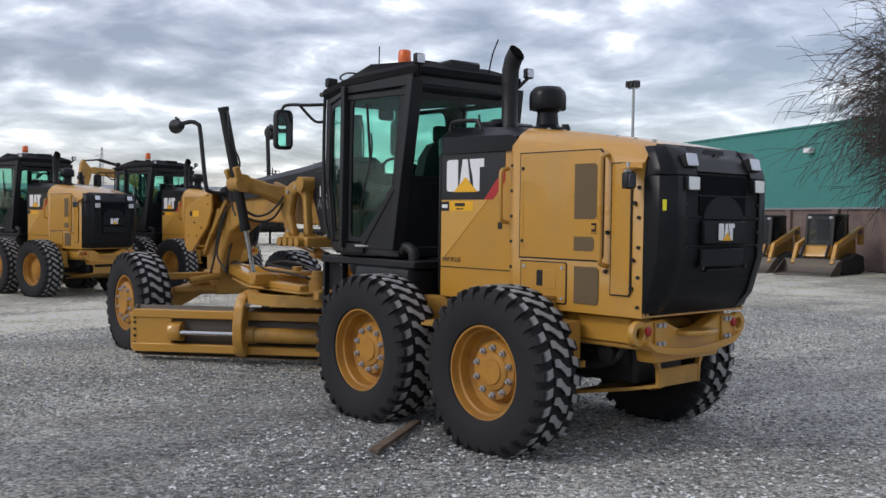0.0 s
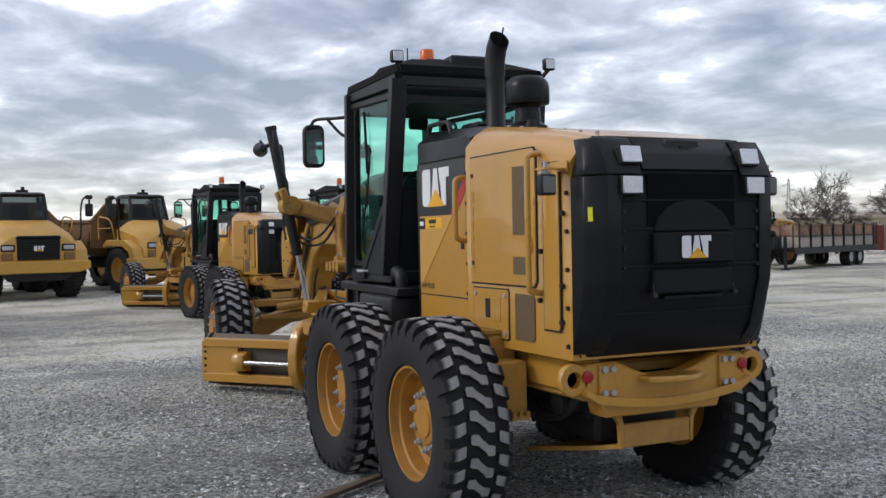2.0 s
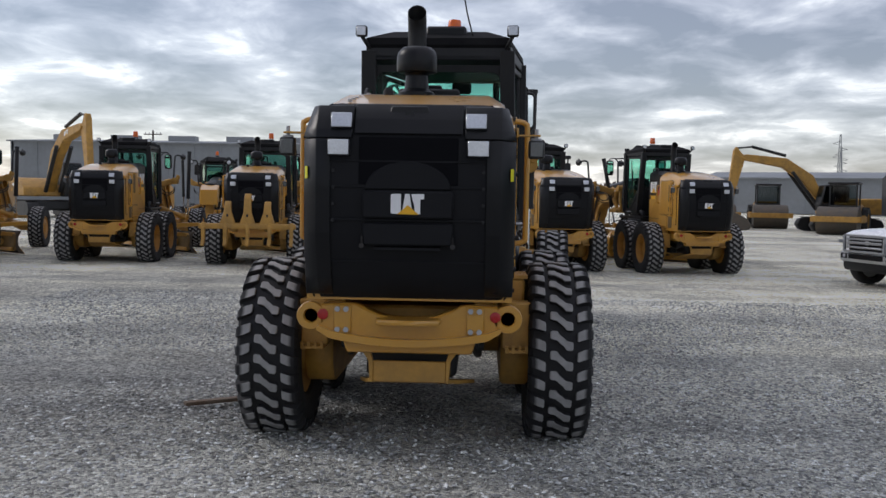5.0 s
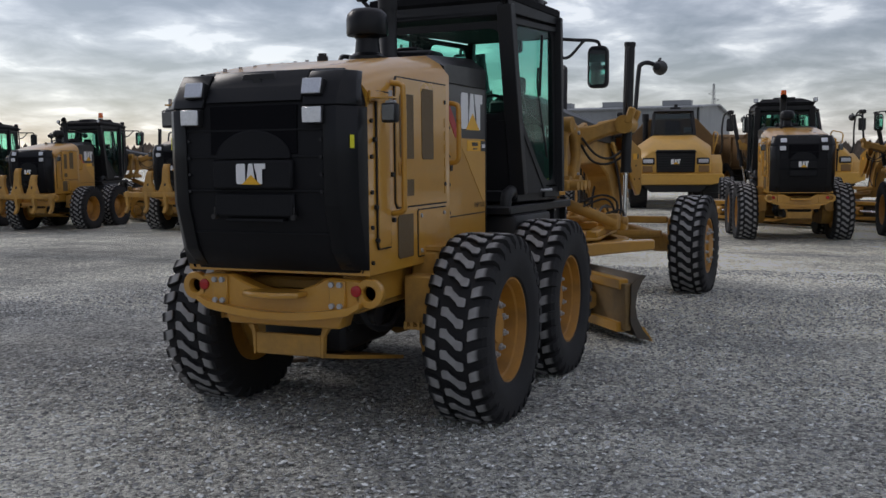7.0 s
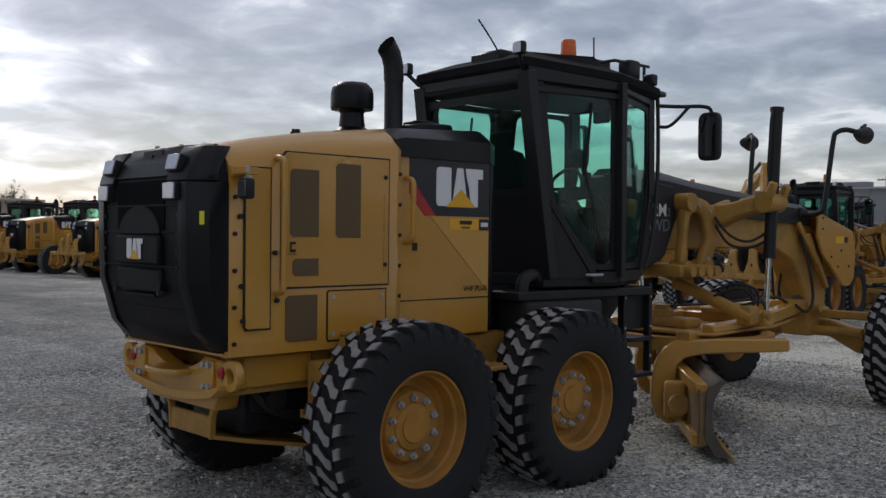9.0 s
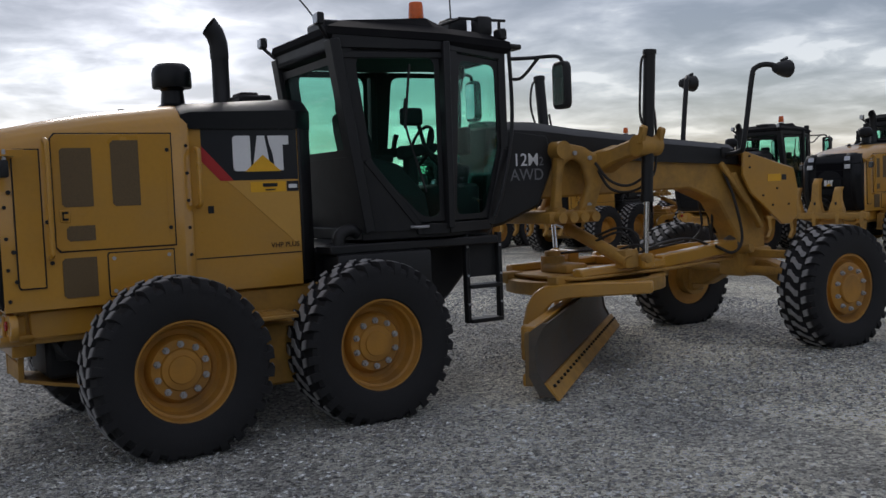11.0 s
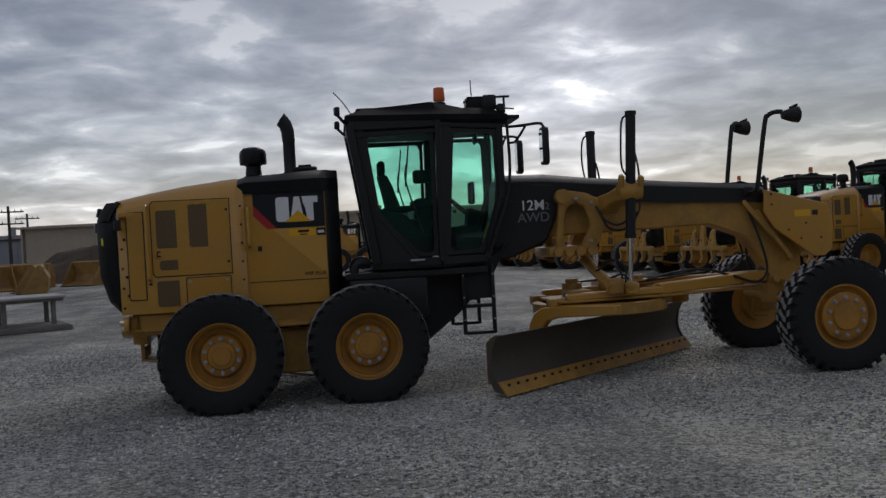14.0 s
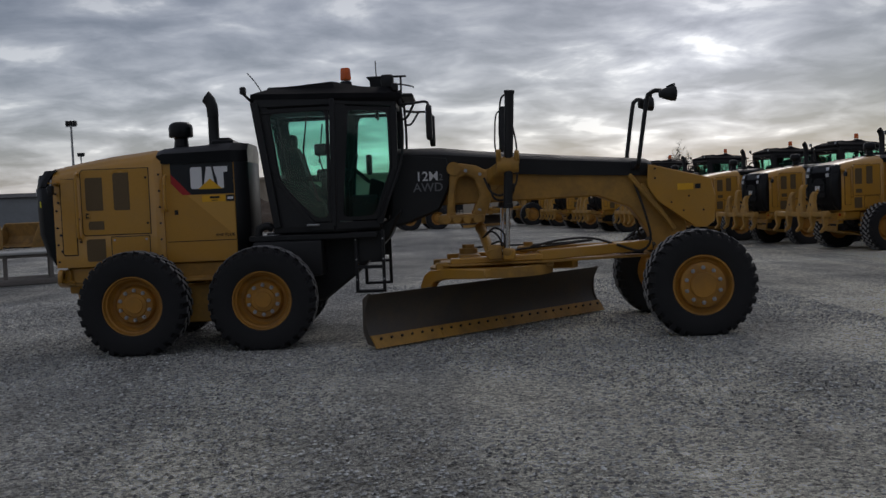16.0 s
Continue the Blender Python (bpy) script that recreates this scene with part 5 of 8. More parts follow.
        C("headlamp_lens", [lathe([(0.078, 0.052), (0.06, 0.066), (0.01, 0.07)], 16, pose(5.85, s * 0.69, 2.875, 0, 0, -90))], LENS, parent=hl)
    C("nose_front", [plate([(6.42, -0.29, 1.83), (6.42, 0.29, 1.83), (6.42, 0.29, 1.30), (6.42, -0.29, 1.30)], 0.03), plate([(5.66, -0.29, 2.02), (5.66, 0.29, 2.02), (6.39, 0.29, 1.832), (6.39, -0.29, 1.832)], 0.03)], YELLOW)
    # front axle
    C("front_axle", [prism([(-0.86, 0.50), (-0.76, 0.72), (-0.3, 0.84), (0.3, 0.84), (0.76, 0.72), (0.86, 0.50), (0.62, 0.50), (0.3, 0.66), (-0.3, 0.66), (-0.62, 0.50)], 5.92, 6.12, "x", 0.02), box(5.72, 6.2, -0.18, 0.18, 0.66, 0.98, 0.04, 2)], YELLOW_WORN_SHADED)
    C("lean_bar", [bar((5.85, -0.82, 0.92), (5.85, 0.82, 0.92), 0.06, 0.09, 0.012), cyl((5.80, -0.75, 0.74), (5.80, 0.75, 0.74), 0.045), cyl((5.74, -0.30, 0.98), (5.74, 0.55, 0.86), 0.045)], YELLOW_WORN_SHADED)
    for s in (1, -1):
        C("knuckle", [prism([(5.9, 0.42), (6.15, 0.42), (6.15, 0.95), (5.9, 0.95)], *sorted((s * 0.80, s * 0.92)), b=0.03), cyl((6.03, s * 0.85, 0.585), (6.03, s * 1.05, 0.585), 0.22, n=20)], YELLOW_WORN_SHADED)
        wheel(g, F @ pose(6.03, s * 1.13, 0.585, 0, 0, 0 if s > 0 else 180), True, full)
    for hose in (tube([(5.4, 0.20, 1.85), (5.5, 0.24, 1.5), (5.55, 0.26, 1.2), (5.3, 0.26, 1.0)], 0.014, 6), tube([(5.45, 0.18, 1.85), (5.58, 0.22, 1.55), (5.66, 0.24, 1.2), (5.75, 0.26, 0.95)], 0.014, 6), tube([(5.45, -0.18, 1.85), (5.56, -0.24, 1.5), (5.64, -0.26, 1.1), (5.5, -0.26, 0.95), (5.2, -0.3, 1.04)], 0.016, 6), tube([(5.3, -0.2, 1.0), (4.9, -0.27, 1.13), (4.5, -0.33, 1.13), (4.1, -0.4, 1.06)], 0.016, 6), tube([(5.5, 0.0, 1.60), (5.55, 0.1, 1.2), (5.6, 0.1, 0.95)], 0.016, 6)):
        C("hydraulic_hose", hose, HOSE)

    # drawbar, circle and blade
    ball, cc = (5.68, -0.37, 1.02), (3.60, -0.28)
    D = lambda n, bm, mat, lab="", parent=None: P(n, bm, mat, lab, parent=parent)
    db = D("drawbar", [prism([(5.62, -0.44), (5.62, -0.30), (4.30, cc[1] + 0.52), (3.05, cc[1] + 0.60), (2.95, cc[1] + 0.46), (2.95, cc[1] - 0.46), (3.05, cc[1] - 0.60), (4.30, cc[1] - 0.52)], 0.865, 0.895, "z", 0.008)], YELLOW_WORN_SHADED)
    D("drawbar_ball", lathe([(0.01, -0.1), (0.08, -0.07), (0.11, 0), (0.08, 0.07), (0.01, 0.1)], 16, Matrix.Translation(ball)), BARE, parent=db)
    for s in (1, -1):
        D("drawbar_beam", bar((5.66, -0.37 + s * 0.03, 1.01), (4.15, cc[1] + s * 0.47, 0.955), 0.13, 0.13, 0.015), YELLOW, parent=db)
        D("drawbar_rail", bar((4.2, cc[1] + s * 0.47, 0.945), (3.05, cc[1] + s * 0.52, 0.925), 0.13, 0.08, 0.015), YELLOW, parent=db)
    D("cross_member", bar((4.2, cc[1] + 0.5, 0.94), (4.2, cc[1] - 0.5, 0.94), 0.16, 0.10, 0.015), YELLOW, parent=db)
    D("lift_bracket", bar((3.78, cc[1] - 0.42, 0.99), (3.76, -1.03, 1.0), 0.15, 0.14, 0.02), YELLOW, parent=db)
    D("lift_bracket", bar((3.82, cc[1] + 0.4, 0.99), (3.82, 0.46, 1.0), 0.15, 0.14, 0.02), YELLOW, parent=db)
    D("circle_ring", [lathe([(0.66, -0.07), (0.79, -0.07), (0.79, 0.05), (0.74, 0.06), (0.66, 0.05), (0.66, -0.07)], 48, Matrix.Translation((*cc, 0.79)) @ UPRIGHT)], YELLOW_WORN_SHADED, parent=db)
    for a in (0.5, 2.6, -0.5, -2.6):
        D("circle_shoe", box(cc[0] + 0.74 * math.cos(a) - 0.1, cc[0] + 0.74 * math.cos(a) + 0.1, cc[1] + 0.74 * math.sin(a) - 0.08, cc[1] + 0.74 * math.sin(a) + 0.08, 0.80, 0.91, 0.015), YELLOW_WORN_SHADED, parent=db)
    D("circle_motor", [cyl((3.32, cc[1] + 0.15, 0.895), (3.32, cc[1] + 0.15, 1.05), 0.12), cyl((3.32, cc[1] + 0.15, 1.05), (3.32, cc[1] + 0.15, 1.10), 0.08), box(3.18, 3.46, cc[1] - 0.22, cc[1] + 0.15, 0.895, 0.985, 0.03, 2)], YELLOW_WORN_SHADED, parent=db)
    D("swivel_block", [box(3.95, 4.25, cc[1] - 0.18, cc[1] + 0.12, 0.99, 1.06, 0.02), cyl((4.08, cc[1] - 0.05, 1.06), (4.08, cc[1] - 0.05, 1.11), 0.06)], YELLOW_WORN_SHADED, parent=db)
    sc = D("sideshift_cylinder", [cyl((3.488, -0.181, 1.317), (3.544, -0.965, 1.006), 0.062, n=16), cyl((3.488, -0.181, 1.317), (3.491, -0.22, 1.302), 0.074, n=16), box(3.50, 3.68, -0.98, -0.82, 0.94, 1.12, 0.03, 2)], YELLOW_WORN_SHADED, parent=db)
    D("sideshift_piston", cyl((3.46, 0.16, 1.44), (3.488, -0.181, 1.317), 0.03), STEEL, "bright chrome rod", parent=sc)
    for hose in (tube([(3.52, -0.55, 1.24), (3.62, -0.78, 1.32), (3.72, -0.92, 1.24), (3.70, -0.9, 1.02), (3.58, -0.8, 0.92)], 0.013, 6), tube([(3.48, -0.6, 1.2), (3.58, -0.82, 1.28), (3.68, -0.9, 1.15), (3.66, -0.85, 0.95)], 0.013, 6), tube([(3.56, -0.84, 1.12), (3.66, -0.98, 1.16), (3.74, -1.0, 1.06), (3.70, -0.95, 0.94)], 0.013, 6), tube([(4.9, -0.27, 1.10), (4.4, -0.1, 1.06), (3.8, 0.0, 1.06), (3.4, 0.05, 1.04), (3.3, -0.05, 1.0)], 0.014, 6), tube([(4.9, -0.40, 1.10), (4.4, -0.46, 1.06), (4.0, -0.6, 1.04), (3.75, -0.75, 1.02)], 0.014, 6)):
        D("blade_hose", hose, HOSE, parent=db)
    if blade:
        u, nrm, mid_b = Vector((0.7645, 0.6446, 0)), Vector((0.6446, -0.7645, 0)), Vector((3.62, -0.12, 0))
        B = Matrix(((u.x, nrm.x, 0, mid_b.x), (u.y, nrm.y, 0, mid_b.y), (0, 0, 1, 0), (0, 0, 0, 1)))
        face = [(0.15, 0.03), (0.06, 0.12), (-0.005, 0.24), (-0.02, 0.36), (0.0, 0.48), (0.05, 0.58), (0.10, 0.635)]
        back = [(p[0] - 0.022, p[1]) for p in face]
        sec = face + back[::-1]
        mb = loft([[(x, a, z) for a, z in sec] for x in (-2.09, 0, 2.07)])
        mb.transform(B)
        blade_o = D("moldboard", mb, BARE, "scoured steel moldboard")

        def BL(n, bm, mat, lab=""):
            bm.transform(B)
            return D(n, bm, mat, lab, blade_o)
        edge = [(0.165, 0.012), (0.185, 0.012), (0.085, 0.155), (0.06, 0.15)]
        for x0, x1 in ((-2.11, -1.06), (-1.055, 0.0), (0.005, 1.05), (1.055, 2.09)):
            BL("cutting_edge", loft([[(x, a, z) for a, z in edge] for x in (x0, x1)]), YELLOW_WORN_SHADED, "yellow bolted cutting edge")
        if full:
            for k in range(26):
                x = -2.0 + 4.0 * k / 25
                BL("bolt", cyl((x, 0.12, 0.108), (x, 0.138, 0.118), 0.015, n=6), BLACK)
        for s in (1, -1):
            BL("end_bit", loft([[(x, a, z) for a, z in [(0.155, 0.03), (0.07, 0.13), (0.008, 0.25), (-0.008, 0.37), (0.012, 0.49), (0.06, 0.59), (0.105, 0.64), (0.06, 0.645), (-0.05, 0.57), (-0.06, 0.2), (0.02, 0.05)]] for x in ((2.07, 2.095) if s > 0 else (-2.115, -2.09))]), BARE)
        BL("slide_rail", box(-2.0, 2.06, -0.12, -0.02, 0.50, 0.60, 0.01), YELLOW)
        BL("slide_rail", box(-2.0, 2.06, -0.14, -0.03, 0.10, 0.20, 0.01), YELLOW)
        BL("back_plate", box(1.58, 2.10, -0.10, -0.03, 0.12, 0.56, 0.01), YELLOW)
        BL("rod_bracket", prism([(-0.03, 0.22), (-0.20, 0.25), (-0.22, 0.34), (-0.20, 0.43), (-0.03, 0.46)], 1.44, 1.60, "x", 0.015), YELLOW)
        if full:
            for z in (0.2, 0.28, 0.36, 0.44, 0.5):
                BL("bolt", cyl((2.04, -0.10, z), (2.04, -0.112, z), 0.016, n=8), BLACK)
        BL("back_plate", box(-2.08, -1.42, -0.10, -0.03, 0.12, 0.56, 0.01), WORN_PLATE)
        BL("sideshift_barrel", joined(cyl((-1.5, -0.17, 0.34), (0.58, -0.17, 0.34), 0.088, n=18), cyl((0.52, -0.17, 0.34), (0.64, -0.17, 0.34), 0.10, n=18), box(-0.6, -0.5, -0.28, -0.10, 0.2, 0.52, 0.02), box(-1.4, -1.3, -0.28, -0.10, 0.2, 0.52, 0.02)), YELLOW_WORN_SHADED)
        BL("sideshift_rod", cyl((0.6, -0.17, 0.34), (1.52, -0.17, 0.34), 0.027), STEEL, "bright chrome rod")
        for x in (-0.92, 0.68):
            BL("blade_arm", moved(prism([(0.85, 0.86), (0.2, 0.85), (-0.14, 0.82), (-0.24, 0.76), (-0.31, 0.64), (-0.35, 0.48), (-0.35, 0.30), (-0.31, 0.16), (-0.22, 0.08), (-0.13, 0.09), (-0.13, 0.60), (-0.06, 0.67), (0.1, 0.71), (0.85, 0.75)], -0.06, 0.06, "x", 0.014), (x, 0, 0)), YELLOW)
    if ripper:
        rp = P("ripper_beam", [box(-2.64, -2.48, -1.12, 1.12, 0.93, 1.06, 0.025, 2)], YELLOW_WORN_SHADED)
        for y in (-0.40, 0.40):
            P("ripper_link", prism([(-1.65, 1.0), (-2.10, 1.0), (-2.50, 1.05), (-2.50, 0.92), (-2.10, 0.86), (-1.65, 0.82)], y - 0.05, y + 0.05, b=0.015), YELLOW_WORN_SHADED, parent=rp)
        P("ripper_cylinder", [cyl((-1.75, 0, 1.02), (-2.25, 0, 1.30), 0.06), cyl((-2.25, 0, 1.30), (-2.52, 0, 1.44), 0.03)], BLACK, parent=rp)
        for y, top in ((-0.46, 1.58), (0.0, 1.76), (0.46, 1.58)):
            P("ripper_lug", [bevelled(loft([[(-2.62 + d, y - w, z), (-2.50 + d, y - w, z), (-2.50 + d, y + w, z), (-2.62 + d, y + w, z)] for z, w, d in ((1.0, 0.20, 0.0), (1.14, 0.15, 0.0), (1.32, 0.09, 0.02), (top - 0.10, 0.075, 0.05), (top, 0.07, 0.12))]), 0.012)], YELLOW_WORN_SHADED, parent=rp)
            P("shank_slot", box(-2.612, -2.49, y - 0.03, y + 0.03, 1.14, 1.28, 0.01), BLACK, parent=rp)
        for y in (-1.02, -0.51, 0.0, 0.51, 1.02):
            P("ripper_shank", prism([(-2.47, 1.08), (-2.64, 1.08), (-2.67, 0.88), (-2.63, 0.70), (-2.74, 0.56), (-2.70, 0.52), (-2.56, 0.62), (-2.51, 0.80)], y - 0.04, y + 0.04, b=0.01), YELLOW_WORN_SHADED, parent=rp)
    return g


def moved(bm, v):
    bm.transform(Matrix.Translation(v))
    return bm


GLOSSBLACK = material("gloss_black_decal", (0.012, 0.012, 0.016), 0.3, grain=40)
motor_grader(Matrix(), label="yellow and black motor grader with dusty lugged tyres and angled blade")


# ---- the other machines of the yard ----
def ground_pose(x, y, heading=0.0):
    return pose(x, y, ground_height(x, y), 0, 0, heading)


plain = motor_grader(ground_pose(16.85, -5.38, 9.5), art=3, full=False, label="parked yellow motor grader with red beacon in the machine row", group="row of parked graders")
ripped = motor_grader(ground_pose(17.12, 5.28, 6), art=0, full=False, ripper=True, label="parked yellow motor grader with rear ripper in the machine row", group="row of parked graders")
motor_grader(ground_pose(16.69, -2.04, 12.2), art=-4.5, full=False, label="parked yellow motor grader with its blade lowered in the machine row", group="row of parked graders")
copy_thing(plain, ground_pose(17.18, 9.06, 5.1))
copy_thing(plain, ground_pose(32.7, -33.0, 89))
for x, y, a in ((33.7, 10.8, 188), (33.3, 7.2, 190)):
    copy_thing(plain, ground_pose(x, y, a))
for x, y, a in ((15.49, 13.05, 12.4), (15.45, 17.93, 12.2), (14.81, 21.88, 8.9), (14.0, 26.6, 9), (13.1, 31.7, 9), (12.3, 36.6, 10), (11.6, 41.5, 9), (3.4, 41.0, 6), (21.5, 36.0, 8)):
    copy_thing(ripped, ground_pose(x, y, a))


def road_wheel(parent, m, r, w, tyre_mat, rim_mat, rim=0.55, lugs=0, name="wheel"):
    prof = [(r * rim, -w * 0.42), (r * 0.75, -w * 0.5), (r * 0.93, -w * 0.47), (r, -w * 0.33), (r, w * 0.33), (r * 0.93, w * 0.47), (r * 0.75, w * 0.5), (r * rim, w * 0.42), (r * rim * 0.97, 0)]
    rings = [[(q * math.cos(a), y, q * math.sin(a)) for a in (2 * math.pi * k / 32 for k in range(32))] for q, y in prof]
    bms = [loft(rings, cap=False)]
    for k in range(lugs):
        a0 = 2 * math.pi * k / lugs
        for s in (1, -1):
            b = box(-0.035 * r, 0.035 * r, 0, w * 0.46, r * 0.95, r * 1.035)
            if s < 0:
                b.transform(Matrix.Scale(-1, 4, (0, 1, 0)))
                bmesh.ops.reverse_faces(b, faces=b.faces)
            b.transform(Matrix.Rotation(a0 + (math.pi / lugs if s > 0 else 0), 4, "Y"))
            bms.append(b)
    wh = part(name, lathe([(0.01, -w * 0.2), (r * rim * 0.96, -w * 0.2), (r * rim * 0.98, w * 0.40), (r * rim * 0.9, w * 0.40), (r * rim * 0.84, w * 0.18), (r * rim * 0.45, w * 0.14), (r * rim * 0.35, w * 0.26), (0.01, w * 0.27)], 28), rim_mat, parent)
    wh.matrix_basis = m
    part("tyre", bms, tyre_mat, wh)
    return wh


PLAINRUBBER = material("dark_tyre_rubber", (0.018, 0.018, 0.019), 0.8, dirt=(0.07, 0.065, 0.06), dirt_amount=0.6, dirt_scale=3, grain=40, grain_amount=0.15, bump=0.1)
BODY_Y = material("haul_truck_yellow", (0.58, 0.32, 0.055), 0.42, dirt=(0.33, 0.22, 0.10), dirt_amount=0.5, dirt_scale=0.9, grain=12, grain_amount=0.05)
# much darker, browner yellow for the dump bodies and lamp grilles
BED_Y = material("dark_body_yellow", (0.22, 0.12, 0.04), 0.6, dirt=(0.10, 0.07, 0.04), dirt_amount=0.7, dirt_scale=0.9, grain=12, grain_amount=0.08)


def haul_truck(m, label):
    """Articulated dump truck; x points ahead, origin under the front axle."""
    g = thing("dump_truck", m @ Matrix.Diagonal((1.05, 1.08, 0.99, 1)), label, "dump truck", "parked dump trucks")
    P = lambda n, bm, mat, lab="", parent=None: part(n, bm, mat, parent or g, lab)
    rings = []
    for x, w, z0, z1, c in ((1.35, 1.08, 1.15, 2.02, 0.34), (1.30, 1.12, 1.05, 2.10, 0.40), (0.7, 1.16, 1.05, 2.42, 0.48), (0.0, 1.20, 1.05, 2.62, 0.52), (-0.35, 1.20, 1.05, 2.66, 0.52)):
        rings.append([(x, -w, z0), (x, -w, z1 - c * 0.75), (x, -w + c, z1), (x, w - c, z1), (x, w, z1 - c * 0.75), (x, w, z0)])
    hood = P("bonnet", loft(rings), BODY_Y)
    P("front_grille", [prism([(-0.60, 1.30), (0.60, 1.30), (0.62, 2.0), (-0.62, 2.0)], 1.30, 1.40, "x", 0.02), prism([(-0.66, 2.0), (0.66, 2.0), (0.6, 2.1), (-0.6, 2.1)], 1.2, 1.42, "x", 0.02)], PLASTIC)
    for k in range(7):
        P("grille_bar", box(1.398, 1.412, -0.58, 0.58, 1.36 + 0.09 * k, 1.385 + 0.09 * k), BLACK, parent=hood)
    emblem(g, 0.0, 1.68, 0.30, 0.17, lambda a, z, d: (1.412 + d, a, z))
    P("front_bumper", [prism([(-1.5, 1.25), (1.5, 1.25), (1.5, 0.98), (1.15, 0.86), (-1.15, 0.86), (-1.5, 0.98)], 1.10, 1.46, "x", 0.03), box(0.75, 1.2, -1.5, 1.5, 1.0, 1.25, 0.03)], BODY_Y)
    P("under_guard", prism([(-1.05, 0.88), (1.05, 0.88), (0.8, 0.60), (-0.8, 0.60)], 0.95, 1.32, "x", 0.02), BLACK)
    for s in (1, -1):
        P("fender", [prism([(1.25, 1.2), (1.15, 1.62), (0.6, 1.92), (-0.6, 1.92), (-0.8, 1.75), (-0.8, 1.62), (-0.45, 1.68), (0.45, 1.66), (0.85, 1.45), (0.95, 1.15)], *sorted((s * 0.95, s * 1.48)), b=0.03)], BODY_Y)
        P("headlight", [box(1.26, 1.40, *sorted((s * 0.70, s * 1.04)), 1.62, 1.78, 0.03)], LENS)
        P("headlight_bezel", [box(1.25, 1.385, *sorted((s * 0.66, s * 1.06)), 1.58, 1.82, 0.03)], BLACK)
        P("lamp_grille", [box(1.24, 1.375, *sorted((s * 0.72, s * 1.05)), 1.30, 1.54, 0.02)], BED_Y)
        road_wheel(g, pose(0, s * 1.15, 0.82, 0, 0, 0 if s > 0 else 180), 0.82, 0.58, PLAINRUBBER, BODY_Y, lugs=18)
        for x in (-3.9, -5.6):
            road_wheel(g, pose(x, s * 1.15, 0.82, 0, 0, 0 if s > 0 else 180), 0.82, 0.58, PLAINRUBBER, BODY_Y, lugs=18)
        P("mirror", [box(0.35, 0.45, s * 1.78 - 0.12, s * 1.78 + 0.12, 2.75, 3.2, 0.03), tube([(0.2, s * 1.2, 1.9), (0.35, s * 1.5, 2.0), (0.4, s * 1.52, 2.9), (0.4, s * 1.60, 3.36), (0.4, s * 1.78, 3.4), (0.4, s * 1.78, 3.1)], 0.03, 6), box(0.3, 0.5, s * 1.78 - 0.1, s * 1.78 + 0.1, 3.35, 3.5, 0.03)], BLACK)
        P("handrail", [tube([(-0.3, s * 1.3, 1.95), (-0.3, s * 1.45, 2.6), (-0.8, s * 1.45, 2.75), (-1.2, s * 1.4, 2.7), (-1.2, s * 1.4, 1.95)], 0.025, 6), tube([(-0.3, s * 1.45, 2.35), (-1.2, s * 1.42, 2.35)], 0.02, 6, 0)], BODY_Y)
    cab = P("cab_shell", [loft([[(x0, -w, z), (x1, -w, z), (x1, w, z), (x0, w, z)] for x0, x1, w, z in ((-1.25, -0.2, 0.72, 2.4), (-1.25, -0.25, 0.72, 2.66))]), loft([[(x0, -w, z), (x1, -w, z), (x1, w, z), (x0, w, z)] for x0, x1, w, z in ((-1.3, -0.45, 0.66, 3.48), (-1.3, -0.38, 0.66, 3.55), (-1.2, -0.5, 0.58, 3.62))])] + [bar((x0, s * 0.70, 2.6), (x1, s * 0.63, 3.5), 0.09) for x0, x1 in ((-0.28, -0.48), (-1.22, -1.22)) for s in (1, -1)], BLACK)
    for n, q in (("windscreen", [(-0.27, -0.66, 2.68), (-0.27, 0.66, 2.68), (-0.46, 0.60, 3.46), (-0.46, -0.60, 3.46)]), ("side_window", [(-0.32, 0.70, 2.68), (-1.2, 0.70, 2.68), (-1.2, 0.64, 3.46), (-0.5, 0.64, 3.46)]), ("side_window", [(-0.32, -0.70, 2.68), (-1.2, -0.70, 2.68), (-1.2, -0.64, 3.46), (-0.5, -0.64, 3.46)])):
        P(n, plate(q, 0.008), DARKGLASS, parent=cab)
    P("windscreen_sheet", plate([(-0.33, 0.35, 2.75), (-0.33, 0.6, 2.75), (-0.385, 0.58, 2.95), (-0.385, 0.34, 2.95)], 0.004), WHITE, parent=cab)
    P("cab_seat", [box(-0.9, -0.5, -0.25, 0.25, 2.6, 2.75, 0.04), box(-1.0, -0.85, -0.25, 0.25, 2.7, 3.2, 0.04)], SEAT, parent=cab)
    P("roof_beacon", [box(-0.95, -0.75, -0.1, 0.25, 3.62, 3.72, 0.02), cyl((-0.85, 0.1, 3.7), (-0.85, 0.1, 3.82), 0.06)], BLACK)
    P("exhaust", [cyl((-1.4, -0.9, 2.2), (-1.4, -0.9, 3.45), 0.09), cyl((-1.4, -0.9, 3.2), (-1.4, -0.9, 3.5), 0.12)], BLACK)
    P("chassis", [box(-7.0, 1.0, -0.35, 0.35, 0.85, 1.25, 0.05), box(-2.2, -1.3, -0.6, 0.6, 0.9, 1.9, 0.1)], BLACK)
    # bed: a flared tub
    side = [(-1.7, 2.62), (-1.9, 2.0), (-2.3, 1.45), (-5.2, 1.35), (-7.3, 2.3), (-7.35, 2.8), (-3.0, 2.66)]
